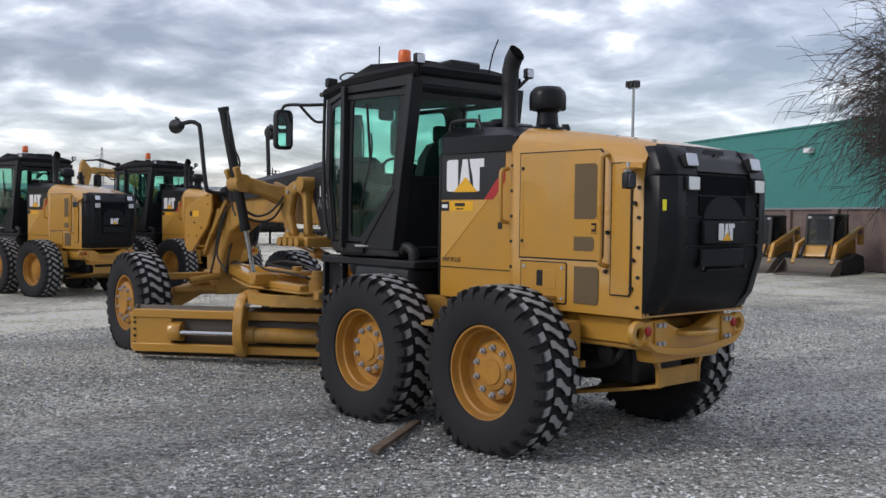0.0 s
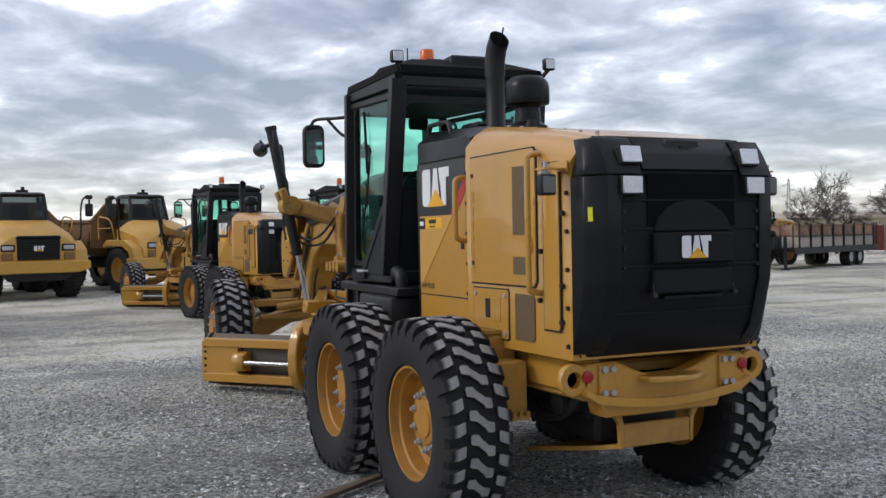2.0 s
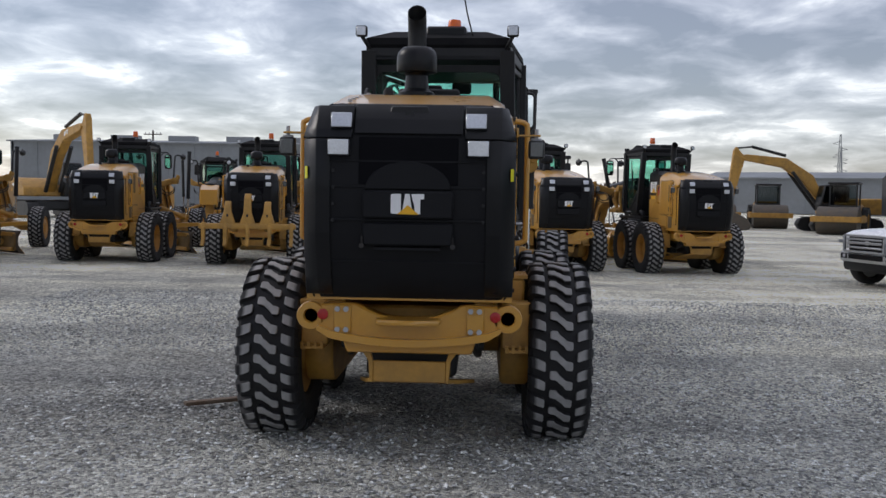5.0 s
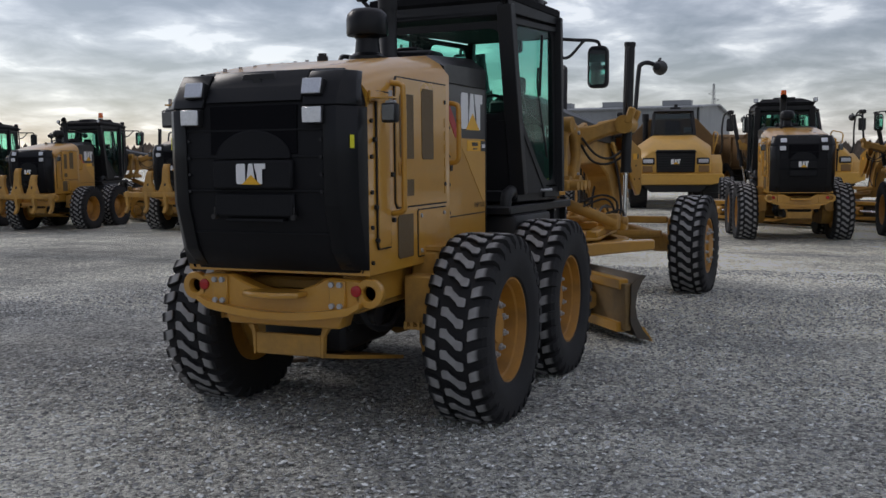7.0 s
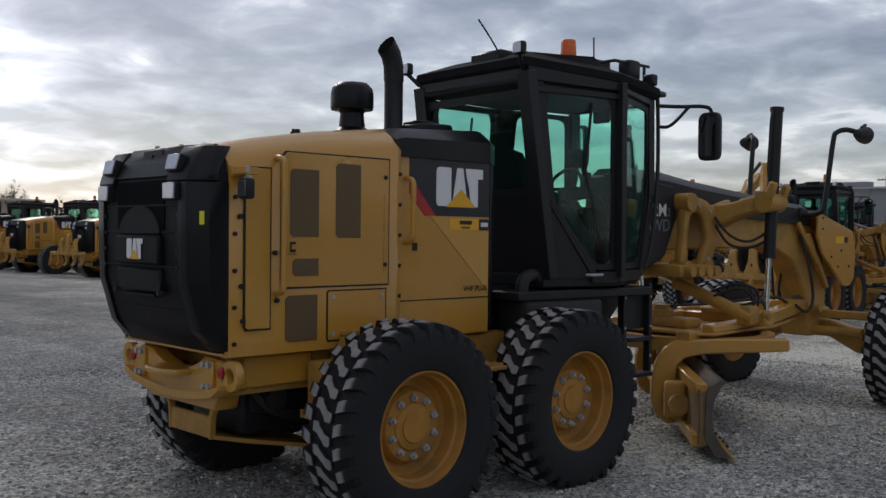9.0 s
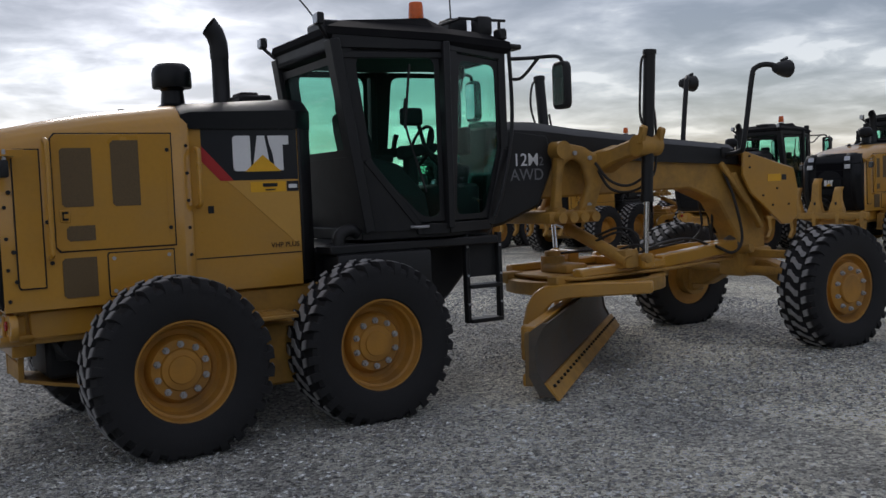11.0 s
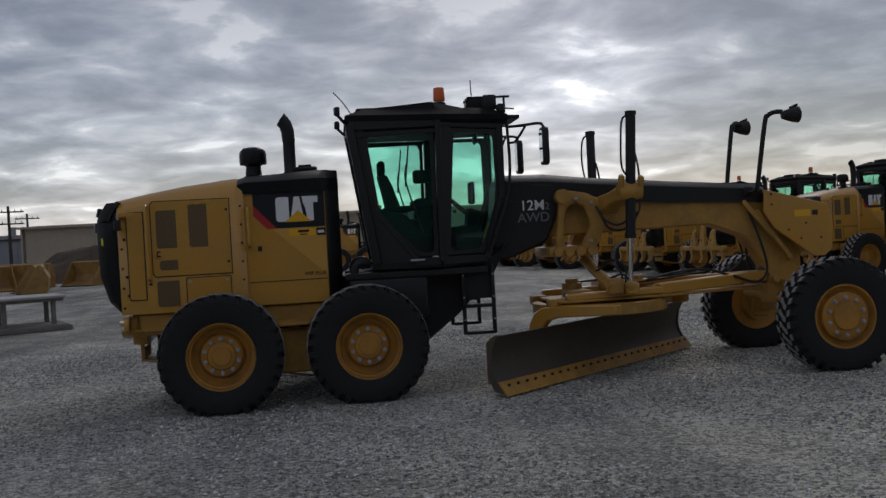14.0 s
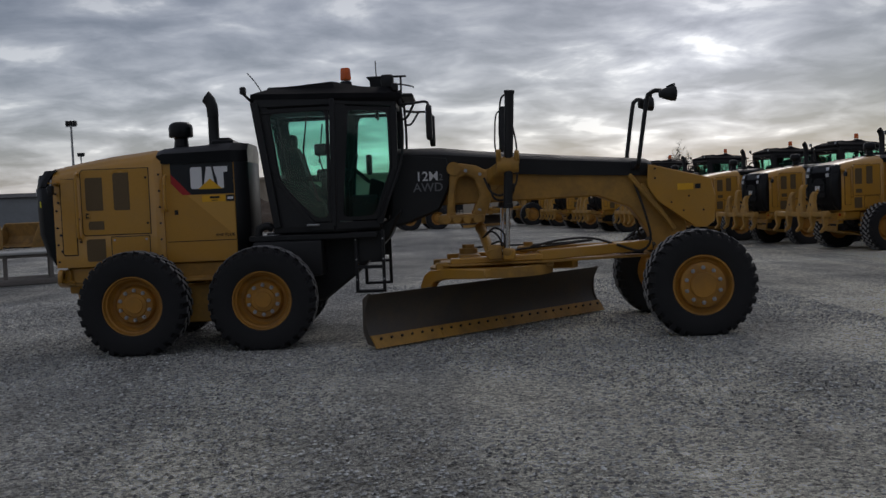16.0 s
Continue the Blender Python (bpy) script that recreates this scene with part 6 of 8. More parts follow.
    P("dump_body", [prism(side, *sorted((s * 1.42, s * 1.35)), b=0.02) for s in (1, -1)] + [prism([(-2.3, 1.5), (-5.2, 1.4), (-7.3, 2.35), (-7.3, 2.25), (-5.2, 1.28), (-2.3, 1.35)], -1.4, 1.4), prism([(-1.4, 1.6), (1.4, 1.6), (1.42, 2.65), (0.85, 3.32), (-0.85, 3.32), (-1.42, 2.65)], -1.82, -1.70, "x", 0.02), prism([(-1.85, 2.0), (-2.3, 1.4), (-2.4, 1.5), (-1.95, 2.1)], -1.4, 1.4)] + [bar((-1.7, s * 1.42, 2.62), (-7.3, s * 1.42, 2.78), 0.12, 0.12) for s in (1, -1)] + [bar((x, s * 1.44, 1.5), (x, s * 1.44, 2.64), 0.1, 0.06) for x in (-3.2, -4.4, -5.6) for s in (1, -1)], BED_Y)
    for ob in g.children_recursive:
        if ob.type == "MESH" and ob.name.split(".")[0] not in ("wheel", "tyre"):
            for v in ob.data.vertices:
                if v.co.z > 1.25:
                    v.co.z = 1.25 + (v.co.z - 1.25) * 0.99
    return g


haul_truck(ground_pose(28.9, 2.45, 192), "yellow articulated dump truck facing the grader with empty body")
haul_truck(ground_pose(30.5, -1.9, 203), "yellow articulated dump truck parked at an angle behind graders")


def excavator(m, label, s=1.0):
    g = thing("excavator", m @ Matrix.Scale(s, 4), label, "excavator", "parked excavators")
    P = lambda n, bm, mat, lab="", parent=None: part(n, bm, mat, parent or g, lab)
    for q in (1, -1):
        prof = [(-1.9, 0.1), (-1.6, 0.0), (1.6, 0.0), (1.9, 0.1), (2.1, 0.4), (1.95, 0.72), (1.6, 0.82), (-1.6, 0.82), (-1.95, 0.72), (-2.1, 0.4)]
        t = P("track", prism(prof, *sorted((q * 0.95, q * 1.5)), b=0.03), BLACK)
        for k in range(14):
            P("track_shoe", box(-1.7 + 0.26 * k - 0.1, -1.7 + 0.26 * k + 0.1, *sorted((q * 0.93, q * 1.52)), 0.82, 0.86), PLAINRUBBER, parent=t)
    P("undercarriage", [box(-1.2, 1.2, -1.0, 1.0, 0.35, 0.85, 0.08)], BLACK)
    P("engine_housing", [prism([(-2.3, 1.05), (0.9, 1.05), (0.9, 1.5), (-0.2, 1.95), (-2.2, 2.0), (-2.45, 1.7)], -1.35, 1.35, b=0.06)], YELLOW_WORN_SHADED)
    P("counterweight", [prism([(-2.75, 1.15), (-2.1, 1.05), (-2.1, 2.02), (-2.6, 1.95), (-2.8, 1.6)], -1.36, 1.36, b=0.08)], PLASTIC)
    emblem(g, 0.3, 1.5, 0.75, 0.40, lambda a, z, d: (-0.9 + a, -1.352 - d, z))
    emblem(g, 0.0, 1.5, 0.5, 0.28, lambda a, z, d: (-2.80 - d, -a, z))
    cab = P("cab_shell", [prism([(-0.1, 1.05), (1.45, 1.05), (1.6, 1.6), (1.35, 2.75), (0.1, 2.85), (-0.1, 2.6)], 0.42, 1.35, b=0.05)], BLACK)
    P("cab_window", plate([(1.56, 0.5, 1.7), (1.56, 1.28, 1.7), (1.37, 1.28, 2.68), (1.37, 0.5, 2.68)], 0.02), DARKGLASS, parent=cab)
    P("cab_window", plate([(0.1, 1.362, 1.7), (1.45, 1.362, 1.7), (1.28, 1.362, 2.65), (0.15, 1.362, 2.7)], 0.01), DARKGLASS, parent=cab)
    boom = [(0.6, 1.3), (0.9, 1.25), (2.2, 2.9), (3.4, 3.75), (5.7, 4.15), (5.9, 4.35), (5.6, 4.5), (3.2, 4.3), (1.6, 3.3)]
    P("boom", prism(boom, -0.28, 0.18, b=0.04), YELLOW_WORN_SHADED)
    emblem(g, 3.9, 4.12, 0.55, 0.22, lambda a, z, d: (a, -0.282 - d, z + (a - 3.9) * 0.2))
    P("boom_cylinder", [cyl((1.2, 0.3, 1.3), (2.9, 0.3, 3.5), 0.10), cyl((1.2, -0.4, 1.3), (2.9, -0.4, 3.5), 0.10), cyl((3.2, -0.05, 4.45), (5.2, -0.05, 4.95), 0.09), cyl((5.2, -0.05, 4.95), (6.1, -0.05, 4.85), 0.05)], BLACK)
    P("stick", prism([(5.6, 4.3), (6.15, 4.95), (6.3, 4.7), (6.7, 1.2), (6.45, 1.1), (5.9, 3.2)], -0.2, 0.1, b=0.03), YELLOW_WORN_SHADED)
    P("bucket", [prism([(6.7, 1.25), (6.3, 1.1), (5.6, 0.75), (5.25, 0.35), (5.35, 0.05), (5.9, 0.0), (6.5, 0.25), (6.85, 0.9)], -0.6, 0.5, b=0.03)], BARE)
    for k in range(5):
        P("bucket_tooth", box(5.1, 5.4, -0.56 + 0.24 * k, -0.48 + 0.24 * k, 0.28, 0.36), BARE)
    return g


excavator(ground_pose(50.4, -21.6, 91), "yellow tracked excavator with raised boom far across the yard")
excavator(ground_pose(55.5, 28.5, 222), "large yellow tracked excavator with raised boom behind the graders", 1.3)


def roller(m, label):
    g = thing("soil_compactor", m, label, "road roller", "parked rollers")
    P = lambda n, bm, mat, lab="", parent=None: part(n, bm, mat, parent or g, lab)
    P("drum", lathe([(0.02, -1.05), (0.75, -1.05), (0.76, -1.0), (0.76, 1.0), (0.75, 1.05), (0.02, 1.05)], 36, Matrix.Translation((1.6, 0, 0.76))), BARE)
    P("drum_frame", [bar((2.5, -1.2, 0.85), (2.5, 1.2, 0.85), 0.2, 0.3), bar((2.5, 1.2, 0.85), (0.6, 1.2, 0.85), 0.2, 0.3), bar((2.5, -1.2, 0.85), (0.6, -1.2, 0.85), 0.2, 0.3), bar((0.6, -1.2, 0.85), (0.6, 1.2, 0.85), 0.25, 0.4)], YELLOW_WORN_SHADED)
    P("engine_hood", prism([(-2.4, 0.8), (-0.6, 0.8), (-0.6, 1.75), (-2.2, 1.55), (-2.4, 1.3)], -0.75, 0.75, b=0.06), YELLOW_WORN_SHADED)
    P("cab_shell", [box(-0.65, 0.45, -0.75, 0.75, 0.95, 1.6, 0.04), box(-0.75, 0.6, -0.8, 0.8, 2.75, 2.88, 0.04)] + [bar((x, s * 0.7, 1.5), (x, s * 0.7, 2.8), 0.08) for x in (-0.6, 0.4) for s in (1, -1)], BLACK)
    P("window", plate([(0.42, -0.68, 1.6), (0.42, 0.68, 1.6), (0.42, 0.68, 2.72), (0.42, -0.68, 2.72)], 0.01), DARKGLASS)
    for s in (1, -1):
        road_wheel(g, pose(-1.4, s * 0.85, 0.74, 0, 0, 0 if s > 0 else 180), 0.74, 0.5, PLAINRUBBER, YELLOW_WORN_SHADED, lugs=14)
    return g


first_roller = roller(ground_pose(46.8, -20.6, 150), "yellow single-drum soil compactor in the far row")
for x, y, a in ((56.5, -19.2, 170), (57.5, -16.0, 175)):
    copy_thing(first_roller, ground_pose(x, y, a))


def skid_steer(m, label):
    g = thing("skid_steer", m, label, "skid steer loader", "parked skid steers")
    P = lambda n, bm, mat, lab="", parent=None: part(n, bm, mat, parent or g, lab)
    P("chassis", [prism([(-1.4, 0.35), (0.55, 0.35), (0.75, 0.75), (0.55, 1.0), (-0.5, 1.1), (-1.4, 1.2)], -0.5, 0.5, b=0.04)], YELLOW_WORN_SHADED)
    P("front_panel", prism([(0.56, 0.55), (0.85, 0.6), (0.72, 0.95), (0.5, 1.0)], -0.5, 0.5, b=0.03), YELLOW)
    cab = P("cab_frame", [box(-0.85, 0.45, -0.48, 0.48, 1.95, 2.05, 0.04), prism([(-0.85, 1.1), (-0.3, 1.1), (-0.3, 2.0), (-0.8, 2.0)], -0.47, 0.47, b=0.03)] + [bar((0.55, s * 0.44, 0.95), (0.42, s * 0.44, 1.98), 0.09) for s in (1, -1)], BLACK)
    P("door_glass", plate([(0.53, -0.4, 1.0), (0.53, 0.4, 1.0), (0.42, 0.38, 1.93), (0.42, -0.38, 1.93)], 0.01), DARKGLASS, parent=cab)
    P("door_frame", ring_plate([(0.54, -0.43, 0.97), (0.54, 0.43, 0.97), (0.425, 0.42, 1.96), (0.425, -0.42, 1.96)], 0.07, 0.02, 0.14), BLACK, parent=cab)
    P("rear_engine_cover", prism([(-1.55, 0.55), (-1.38, 0.5), (-0.84, 1.12), (-0.9, 1.42), (-1.45, 1.38)], -0.48, 0.48, b=0.05, seg=2), YELLOW)
    P("side_plate", [box(-1.30, -0.95, s * 0.745 - 0.006, s * 0.745 + 0.006, 1.36, 1.50, 0.003) for s in (1, -1)], GLOSSBLACK)
    P("seat", [box(-0.25, 0.2, -0.22, 0.22, 1.0, 1.15, 0.04), box(-0.3, -0.18, -0.22, 0.22, 1.1, 1.7, 0.04)], SEAT, parent=cab)
    for s in (1, -1):
        P("track", prism([(-1.3, 0.12), (-1.05, 0.0), (0.55, 0.0), (0.85, 0.14), (0.7, 0.42), (-0.6, 0.72), (-1.2, 0.6)], *sorted((s * 0.52, s * 0.86)), b=0.03), PLAINRUBBER)
        P("lift_arm", [bar((-1.35, s * 0.66, 1.55), (0.75, s * 0.66, 0.95), 0.14, 0.20, 0.02), bar((0.7, s * 0.66, 1.0), (1.05, s * 0.66, 0.35), 0.14, 0.18, 0.02), bar((-1.35, s * 0.66, 1.6), (-1.4, s * 0.66, 1.0), 0.14, 0.3, 0.02)], YELLOW)
        P("head_lamp", [box(0.40, 0.48, *sorted((s * 0.3, s * 0.42)), 1.88, 1.96, 0.01)], LENS)
    P("bucket", [prism([(0.98, 0.52), (1.06, 0.54), (1.10, 0.30), (1.24, 0.10), (1.95, 0.05), (1.97, 0.0), (1.15, 0.0), (1.02, 0.16)], -0.95, 0.95, b=0.008)], BARE)
    for s in (1, -1):
        P("bucket_side", prism([(1.0, 0.52), (1.25, 0.46), (1.95, 0.04), (1.15, 0.02), (1.03, 0.16)], *sorted((s * 0.92, s * 0.955)), b=0.006), BARE)
        P("tilt_cylinder", [cyl((0.72, s * 0.42, 1.02), (1.0, s * 0.42, 0.62), 0.045), cyl((1.0, s * 0.42, 0.62), (1.06, s * 0.42, 0.42), 0.025)], BLACK)
    P("coupler", [box(0.94, 1.06, -0.55, 0.55, 0.25, 0.56, 0.02)], BLACK)
    return g


ss = skid_steer(ground_pose(13.0, -26.4, 96), "yellow and black tracked skid steer with lowered bucket")
for x, y, a in ((16.55, -27.1, 97), (10.2, -25.5, 95)):
    copy_thing(ss, ground_pose(x, y, a))


def at_level(rows, z):
    """Blend rows (z, a, b, ...) at the height z."""
    for r0, r1 in zip(rows, rows[1:]):
        if z <= r1[0]:
            k = (z - r0[0]) / (r1[0] - r0[0])
            return [a + (b - a) * k for a, b in zip(r0[1:], r1[1:])]
    return list(rows[-1][1:])


def cut_with(ob, cutters):
    """Cut holes through a mesh and keep the result as its plain mesh."""
    for c in cutters:
        md = ob.modifiers.new("cut", "BOOLEAN")
        md.operation, md.object, md.solver = "DIFFERENCE", c, "EXACT"
    bpy.context.view_layer.update()
    me = bpy.data.meshes.new_from_object(ob.evaluated_get(bpy.context.evaluated_depsgraph_get()))
    ob.modifiers.clear()
    ob.data = me
    for c in cutters:
        bpy.data.objects.remove(c)


def pickup(m):
    """Crew-cab pickup; x ahead, origin midway between the axles."""
    g = thing("pickup_truck", m, "white four-door pickup truck with black trim parked on gravel", "pickup truck")
    P = lambda n, bm, mat, lab="", parent=None: part(n, bm, mat, parent or g, lab)
    rings = []
    for x, w, zt, cr, zb in ((-2.93, 0.955, 1.36, 0.10, 0.62), (-2.88, 0.98, 1.40, 0.06, 0.55), (-1.10, 1.0, 1.41, 0.06, 0.44), (-1.04, 1.0, 1.40, 0.06, 0.44), (-1.02, 1.0, 1.30, 0.05, 0.44), (1.15, 1.0, 1.28, 0.07, 0.44), (1.40, 1.0, 1.275, 0.14, 0.46), (2.10, 0.995, 1.25, 0.20, 0.50), (2.48, 0.97, 1.215, 0.22, 0.52), (2.62, 0.94, 1.175, 0.22, 0.54), (2.69, 0.90, 1.12, 0.20, 0.56)):
        half = [(0.82 * w, zb), (0.95 * w, zb + 0.05), (0.975 * w, zb + 0.12), (0.99 * w, 0.80), (w, 0.92), (0.995 * w, 1.00), (0.965 * w, zt - 0.10), (0.945 * w, zt - 0.03), (w * 0.93 - cr * 0.35, zt), (w * 0.90 - cr, zt + (0.015 if x > 1.2 else 0.0)), (w * 0.45, zt + (0.03 if x > 1.2 else 0.0))]
        rings.append([(x, -y, z) for y, z in half] + [(x, y, z) for y, z in half[::-1]])
    body = P("body", loft(rings), CARPAINT)
    cut_with(body, [part("cutter", cyl((cx, s * 0.60, 0.47), (cx, s * 1.2, 0.47), 0.485, 0.485, 36), BLACK, g) for cx in (1.98, -1.88) for s in (1, -1)])
    P("bed_liner", [box(-2.85, -1.12, -0.84, 0.84, 1.40, 1.418)], PLASTIC)
    for s in (1, -1):
        P("bed_rail_cap", box(-2.88, -1.10, *sorted((s * 0.83, s * 0.95)), 1.405, 1.43, 0.008), PLASTIC)
    # greenhouse rows: height, rear, front, half width
    rows = ((1.22, -1.10, 1.60, 0.945), (1.30, -1.09, 1.48, 0.93), (1.55, -1.06, 1.09, 0.87), (1.80, -1.01, 0.72, 0.80), (1.91, -0.95, 0.50, 0.745), (1.96, -0.80, 0.25, 0.65), (1.985, -0.5, 0.05, 0.45))

    def ring_at(z, grow=0.0):
        r, f, w = at_level(rows, z)
        w += grow
        half = [(r - grow, w * 0.80), (r + 0.10, w * 0.985), (r + 0.3, w), (f - 0.42, w), (f - 0.16, w * 0.965), (f - 0.04 + grow, w * 0.78), (f + grow, w * 0.40)]
        return [(x, y, z) for x, y in half] + [(x, -y, z) for x, y in half[::-1]]
    cabin = P("cabin", loft([ring_at(r[0]) for r in rows]), CARPAINT)
    levels = [1.30, 1.42, 1.55, 1.68, 1.82]
    for s in (1, -1):
        def pane(name, x_rear, x_front):
            quads = [[], []]
            for z in levels:
                w = at_level(rows, z)[2]
                for k, d in enumerate((-0.015, 0.008)):
                    quads[k].append([(x_rear(z), s * (w + d), z), (x_front(z), s * (w + d) * 1.0, z)])
            rr = [[quads[0][i][0], quads[0][i][1], quads[1][i][1], quads[1][i][0]] for i in range(len(levels))]
            P(name, loft(rr), DARKPANE, parent=cabin)
        pane("rear_side_window", lambda z: at_level(rows, z)[0] + 0.16 + 0.5 * max(0, z - 1.55) ** 1.2, lambda z: 0.12)
        pane("front_side_window", lambda z: 0.16, lambda z: at_level(rows, z)[1] - 0.25 - 0.06 * (z - 1.3))
        P("door_pillar", [box(0.12, 0.16, *sorted((s * 0.80, s * 0.872)), 1.32, 1.79)], BLACK, parent=cabin)
        for cx in (1.98, -1.88):
            turn = [math.pi * (i / 14 * 1.1 - 0.05) for i in range(15)]
            P("arch_liner", loft([[(cx + 0.482 * math.cos(a), s * y, 0.47 + 0.482 * math.sin(a)) for a in turn] for y in (0.60, 0.968)], closed=False, cap=False), BLACK)
            P("wheel_arch_lip", tube([(cx + 0.487 * math.cos(a), s * 0.972, 0.47 + 0.487 * math.sin(a)) for a in turn[1:-1]], 0.013, 6, 0), CARPAINT)
        P("running_board", box(-1.3, 1.3, *sorted((s * 0.84, s * 0.98)), 0.36, 0.41, 0.015), PLASTIC)
        for x in (0.25, -0.98):
            P("door_handle", box(x, x + 0.21, *sorted((s * 0.99, s * 1.02)), 1.06, 1.13, 0.012), PLASTIC)
        for x in (0.13, 1.36, -1.03):
            P("door_seam", box(x, x + 0.010, *sorted((s * 0.97, s * 1.0015)), 0.52, 1.16), BLACK)
        P("fender_vent", box(1.46, 1.65, *sorted((s * 0.97, s * 1.003)), 1.08, 1.12, 0.006), PLASTIC)
        P("door_mirror", [box(1.16, 1.30, *sorted((s * 1.0, s * 1.24)), 1.24, 1.42, 0.04, 2), bar((1.20, s * 0.92, 1.28), (1.22, s * 1.05, 1.28), 0.06)], PLASTIC)
        # C-shaped headlight
        hl = P("headlight", [prism([(2.36, s * 0.985), (2.50, s * 0.968), (2.62, s * 0.935), (2.695, s * 0.87), (2.708, s * 0.68), (2.6, s * 0.68), (2.4, s * 0.9)], 0.87, 1.08, "z", 0.012)], LENS)
        P("headlight_bezel", [prism([(2.42, s * 0.990), (2.52, s * 0.974), (2.64, s * 0.938), (2.70, s * 0.874), (2.60, s * 0.86)], 0.94, 1.01, "z", 0.004)], GALV, parent=hl)
        P("tail_light", [box(-2.945, -2.80, *sorted((s * 0.86, s * 0.985)), 0.98, 1.34, 0.01)], REDLENS)
        P("fog_lamp", [box(2.72, 2.775, *sorted((s * 0.62, s * 0.84)), 0.60, 0.72, 0.012)], PLASTIC)
        P("fog_lamp_lens", cyl((2.77, s * 0.70, 0.66), (2.782, s * 0.70, 0.66), 0.045, n=14), LENS)
        for x in (1.98, -1.88):
            w = road_wheel(g, pose(x, s * 0.84, 0.40, 0, 0, 0 if s > 0 else 180), 0.40, 0.27, PLAINRUBBER, GALV, 0.62)
            for k in range(6):
                b = loft([[(-u, 0.085, r), (u, 0.085, r), (u * 0.8, 0.118, r), (-u * 0.8, 0.118, r)] for u, r in ((0.035, 0.04), (0.045, 0.12), (0.055, 0.232))])
                b.transform(Matrix.Rotation(k * math.pi / 3, 4, "Y"))
                part("spoke", b, ALU, w)
            part("hub_cap", lathe([(0.06, 0.08), (0.055, 0.125), (0.01, 0.128)], 16), ALU, w)
    rr = []
    for z in [1.285, 1.42, 1.55, 1.68, 1.83]:
        r, f, w = at_level(rows, z)
        arc2 = [(f - 0.05, -w * 0.84), (f + 0.006, -w * 0.42), (f + 0.006, w * 0.42), (f - 0.05, w * 0.84)]
        rr.append([(x + 0.012, y, z + 0.008) for x, y in arc2] + [(x - 0.02, y, z - 0.01) for x, y in arc2[::-1]])
    P("windscreen", loft(rr), DARKPANE, parent=cabin)
    P("wiper", [bar((1.48, -0.1, 1.315), (1.46, 0.55, 1.33), 0.02), bar((1.48, -0.7, 1.315), (1.46, -0.15, 1.33), 0.02)], BLACK)
    P("rear_window", loft([[(-1.05, -0.72, 1.3), (-1.05, 0.72, 1.3), (-0.98, 0.60, 1.82), (-0.98, -0.60, 1.82)], [(-1.10, -0.72, 1.3), (-1.10, 0.72, 1.3), (-1.02, 0.60, 1.82), (-1.02, -0.60, 1.82)]]), DARKPANE, parent=cabin)
    gr = P("front_grille", [prism([(-0.64, 0.76), (0.64, 0.76), (0.66, 1.12), (-0.66, 1.12)], 2.60, 2.705, "x", 0.01)], PLASTIC)
    P("grille_surround", [bar((2.71, -0.66, 1.12), (2.71, 0.66, 1.12), 0.05, 0.05), bar((2.71, -0.64, 0.77), (2.71, 0.64, 0.77), 0.05, 0.05), bar((2.71, -0.65, 0.77), (2.71, -0.66, 1.12), 0.06, 0.05), bar((2.71, 0.65, 0.77), (2.71, 0.66, 1.12), 0.06, 0.05)], GALV, parent=gr)
    for z, h in ((0.865, 0.045), (0.965, 0.06), (1.045, 0.045)):
        P("grille_bar", box(2.70, 2.735, -0.58, 0.58, z - h / 2, z + h / 2, 0.012), ALU if z < 0.9 else GALV, parent=gr)
    P("badge", lathe([(0.01, 0), (0.11, 0), (0.10, 0.012), (0.01, 0.015)], 20, pose(2.737, 0, 0.965, 0, 0, -90) @ Matrix.Diagonal((1, 1, 0.45, 1))), ALU)
    P("front_bumper", [loft([[(2.50, -0.97, z), (2.72 + d, -0.90, z), (2.77 + d, -0.55, z), (2.77 + d, 0.55, z), (2.72 + d, 0.90, z), (2.50, 0.97, z)] for z, d in ((0.53, -0.03), (0.57, 0.0), (0.73, 0.0), (0.76, -0.02))])], ALU)
    P("bumper_insert", [box(2.70, 2.782, -0.56, 0.56, 0.60, 0.715, 0.01)], PLASTIC)
    P("lower_valance", [loft([[(2.45, -0.93, z), (2.70 + d, -0.86, z), (2.74 + d, -0.5, z), (2.74 + d, 0.5, z), (2.70 + d, 0.86, z), (2.45, 0.93, z)] for z, d in ((0.33, -0.08), (0.40, -0.03), (0.53, -0.02))])], PLASTIC)
    P("rear_bumper", [box(-3.06, -2.88, -0.93, 0.93, 0.58, 0.74, 0.03)], ALU)
    P("underbody", [box(-2.6, 2.4, -0.62, 0.62, 0.36, 0.6, 0.05)], BLACK)
    for s in (1, -1):
        words("4x4", 0.16, PLASTIC, g, Matrix.Translation((-2.52, s * 0.996, 1.20)) @ Euler((radians(90 + s * 0), 0, 0 if s < 0 else radians(180))).to_matrix().to_4x4())
    for ob in g.children:
        if ob.type == "MESH" and ob.name.split(".")[0] not in ("wheel",):
            for v in ob.data.vertices:
                if v.co.x > 2.25:
                    v.co.x -= 0.10 * min(1.0, (v.co.x - 2.25) / 0.3)
    P("tool_box", [box(-1.62, -1.16, -0.75, 0.75, 1.42, 1.52, 0.02)], GALV)
    return g


DARKPANE = material("dark_car_glass", (0.018, 0.022, 0.022), 0.05, grain=10, spec=0.9, coat=0.6)
pickup(ground_pose(13.52, -11.23, 103.6) @ Matrix.Diagonal((1.03, 1.03, 0.97, 1)))


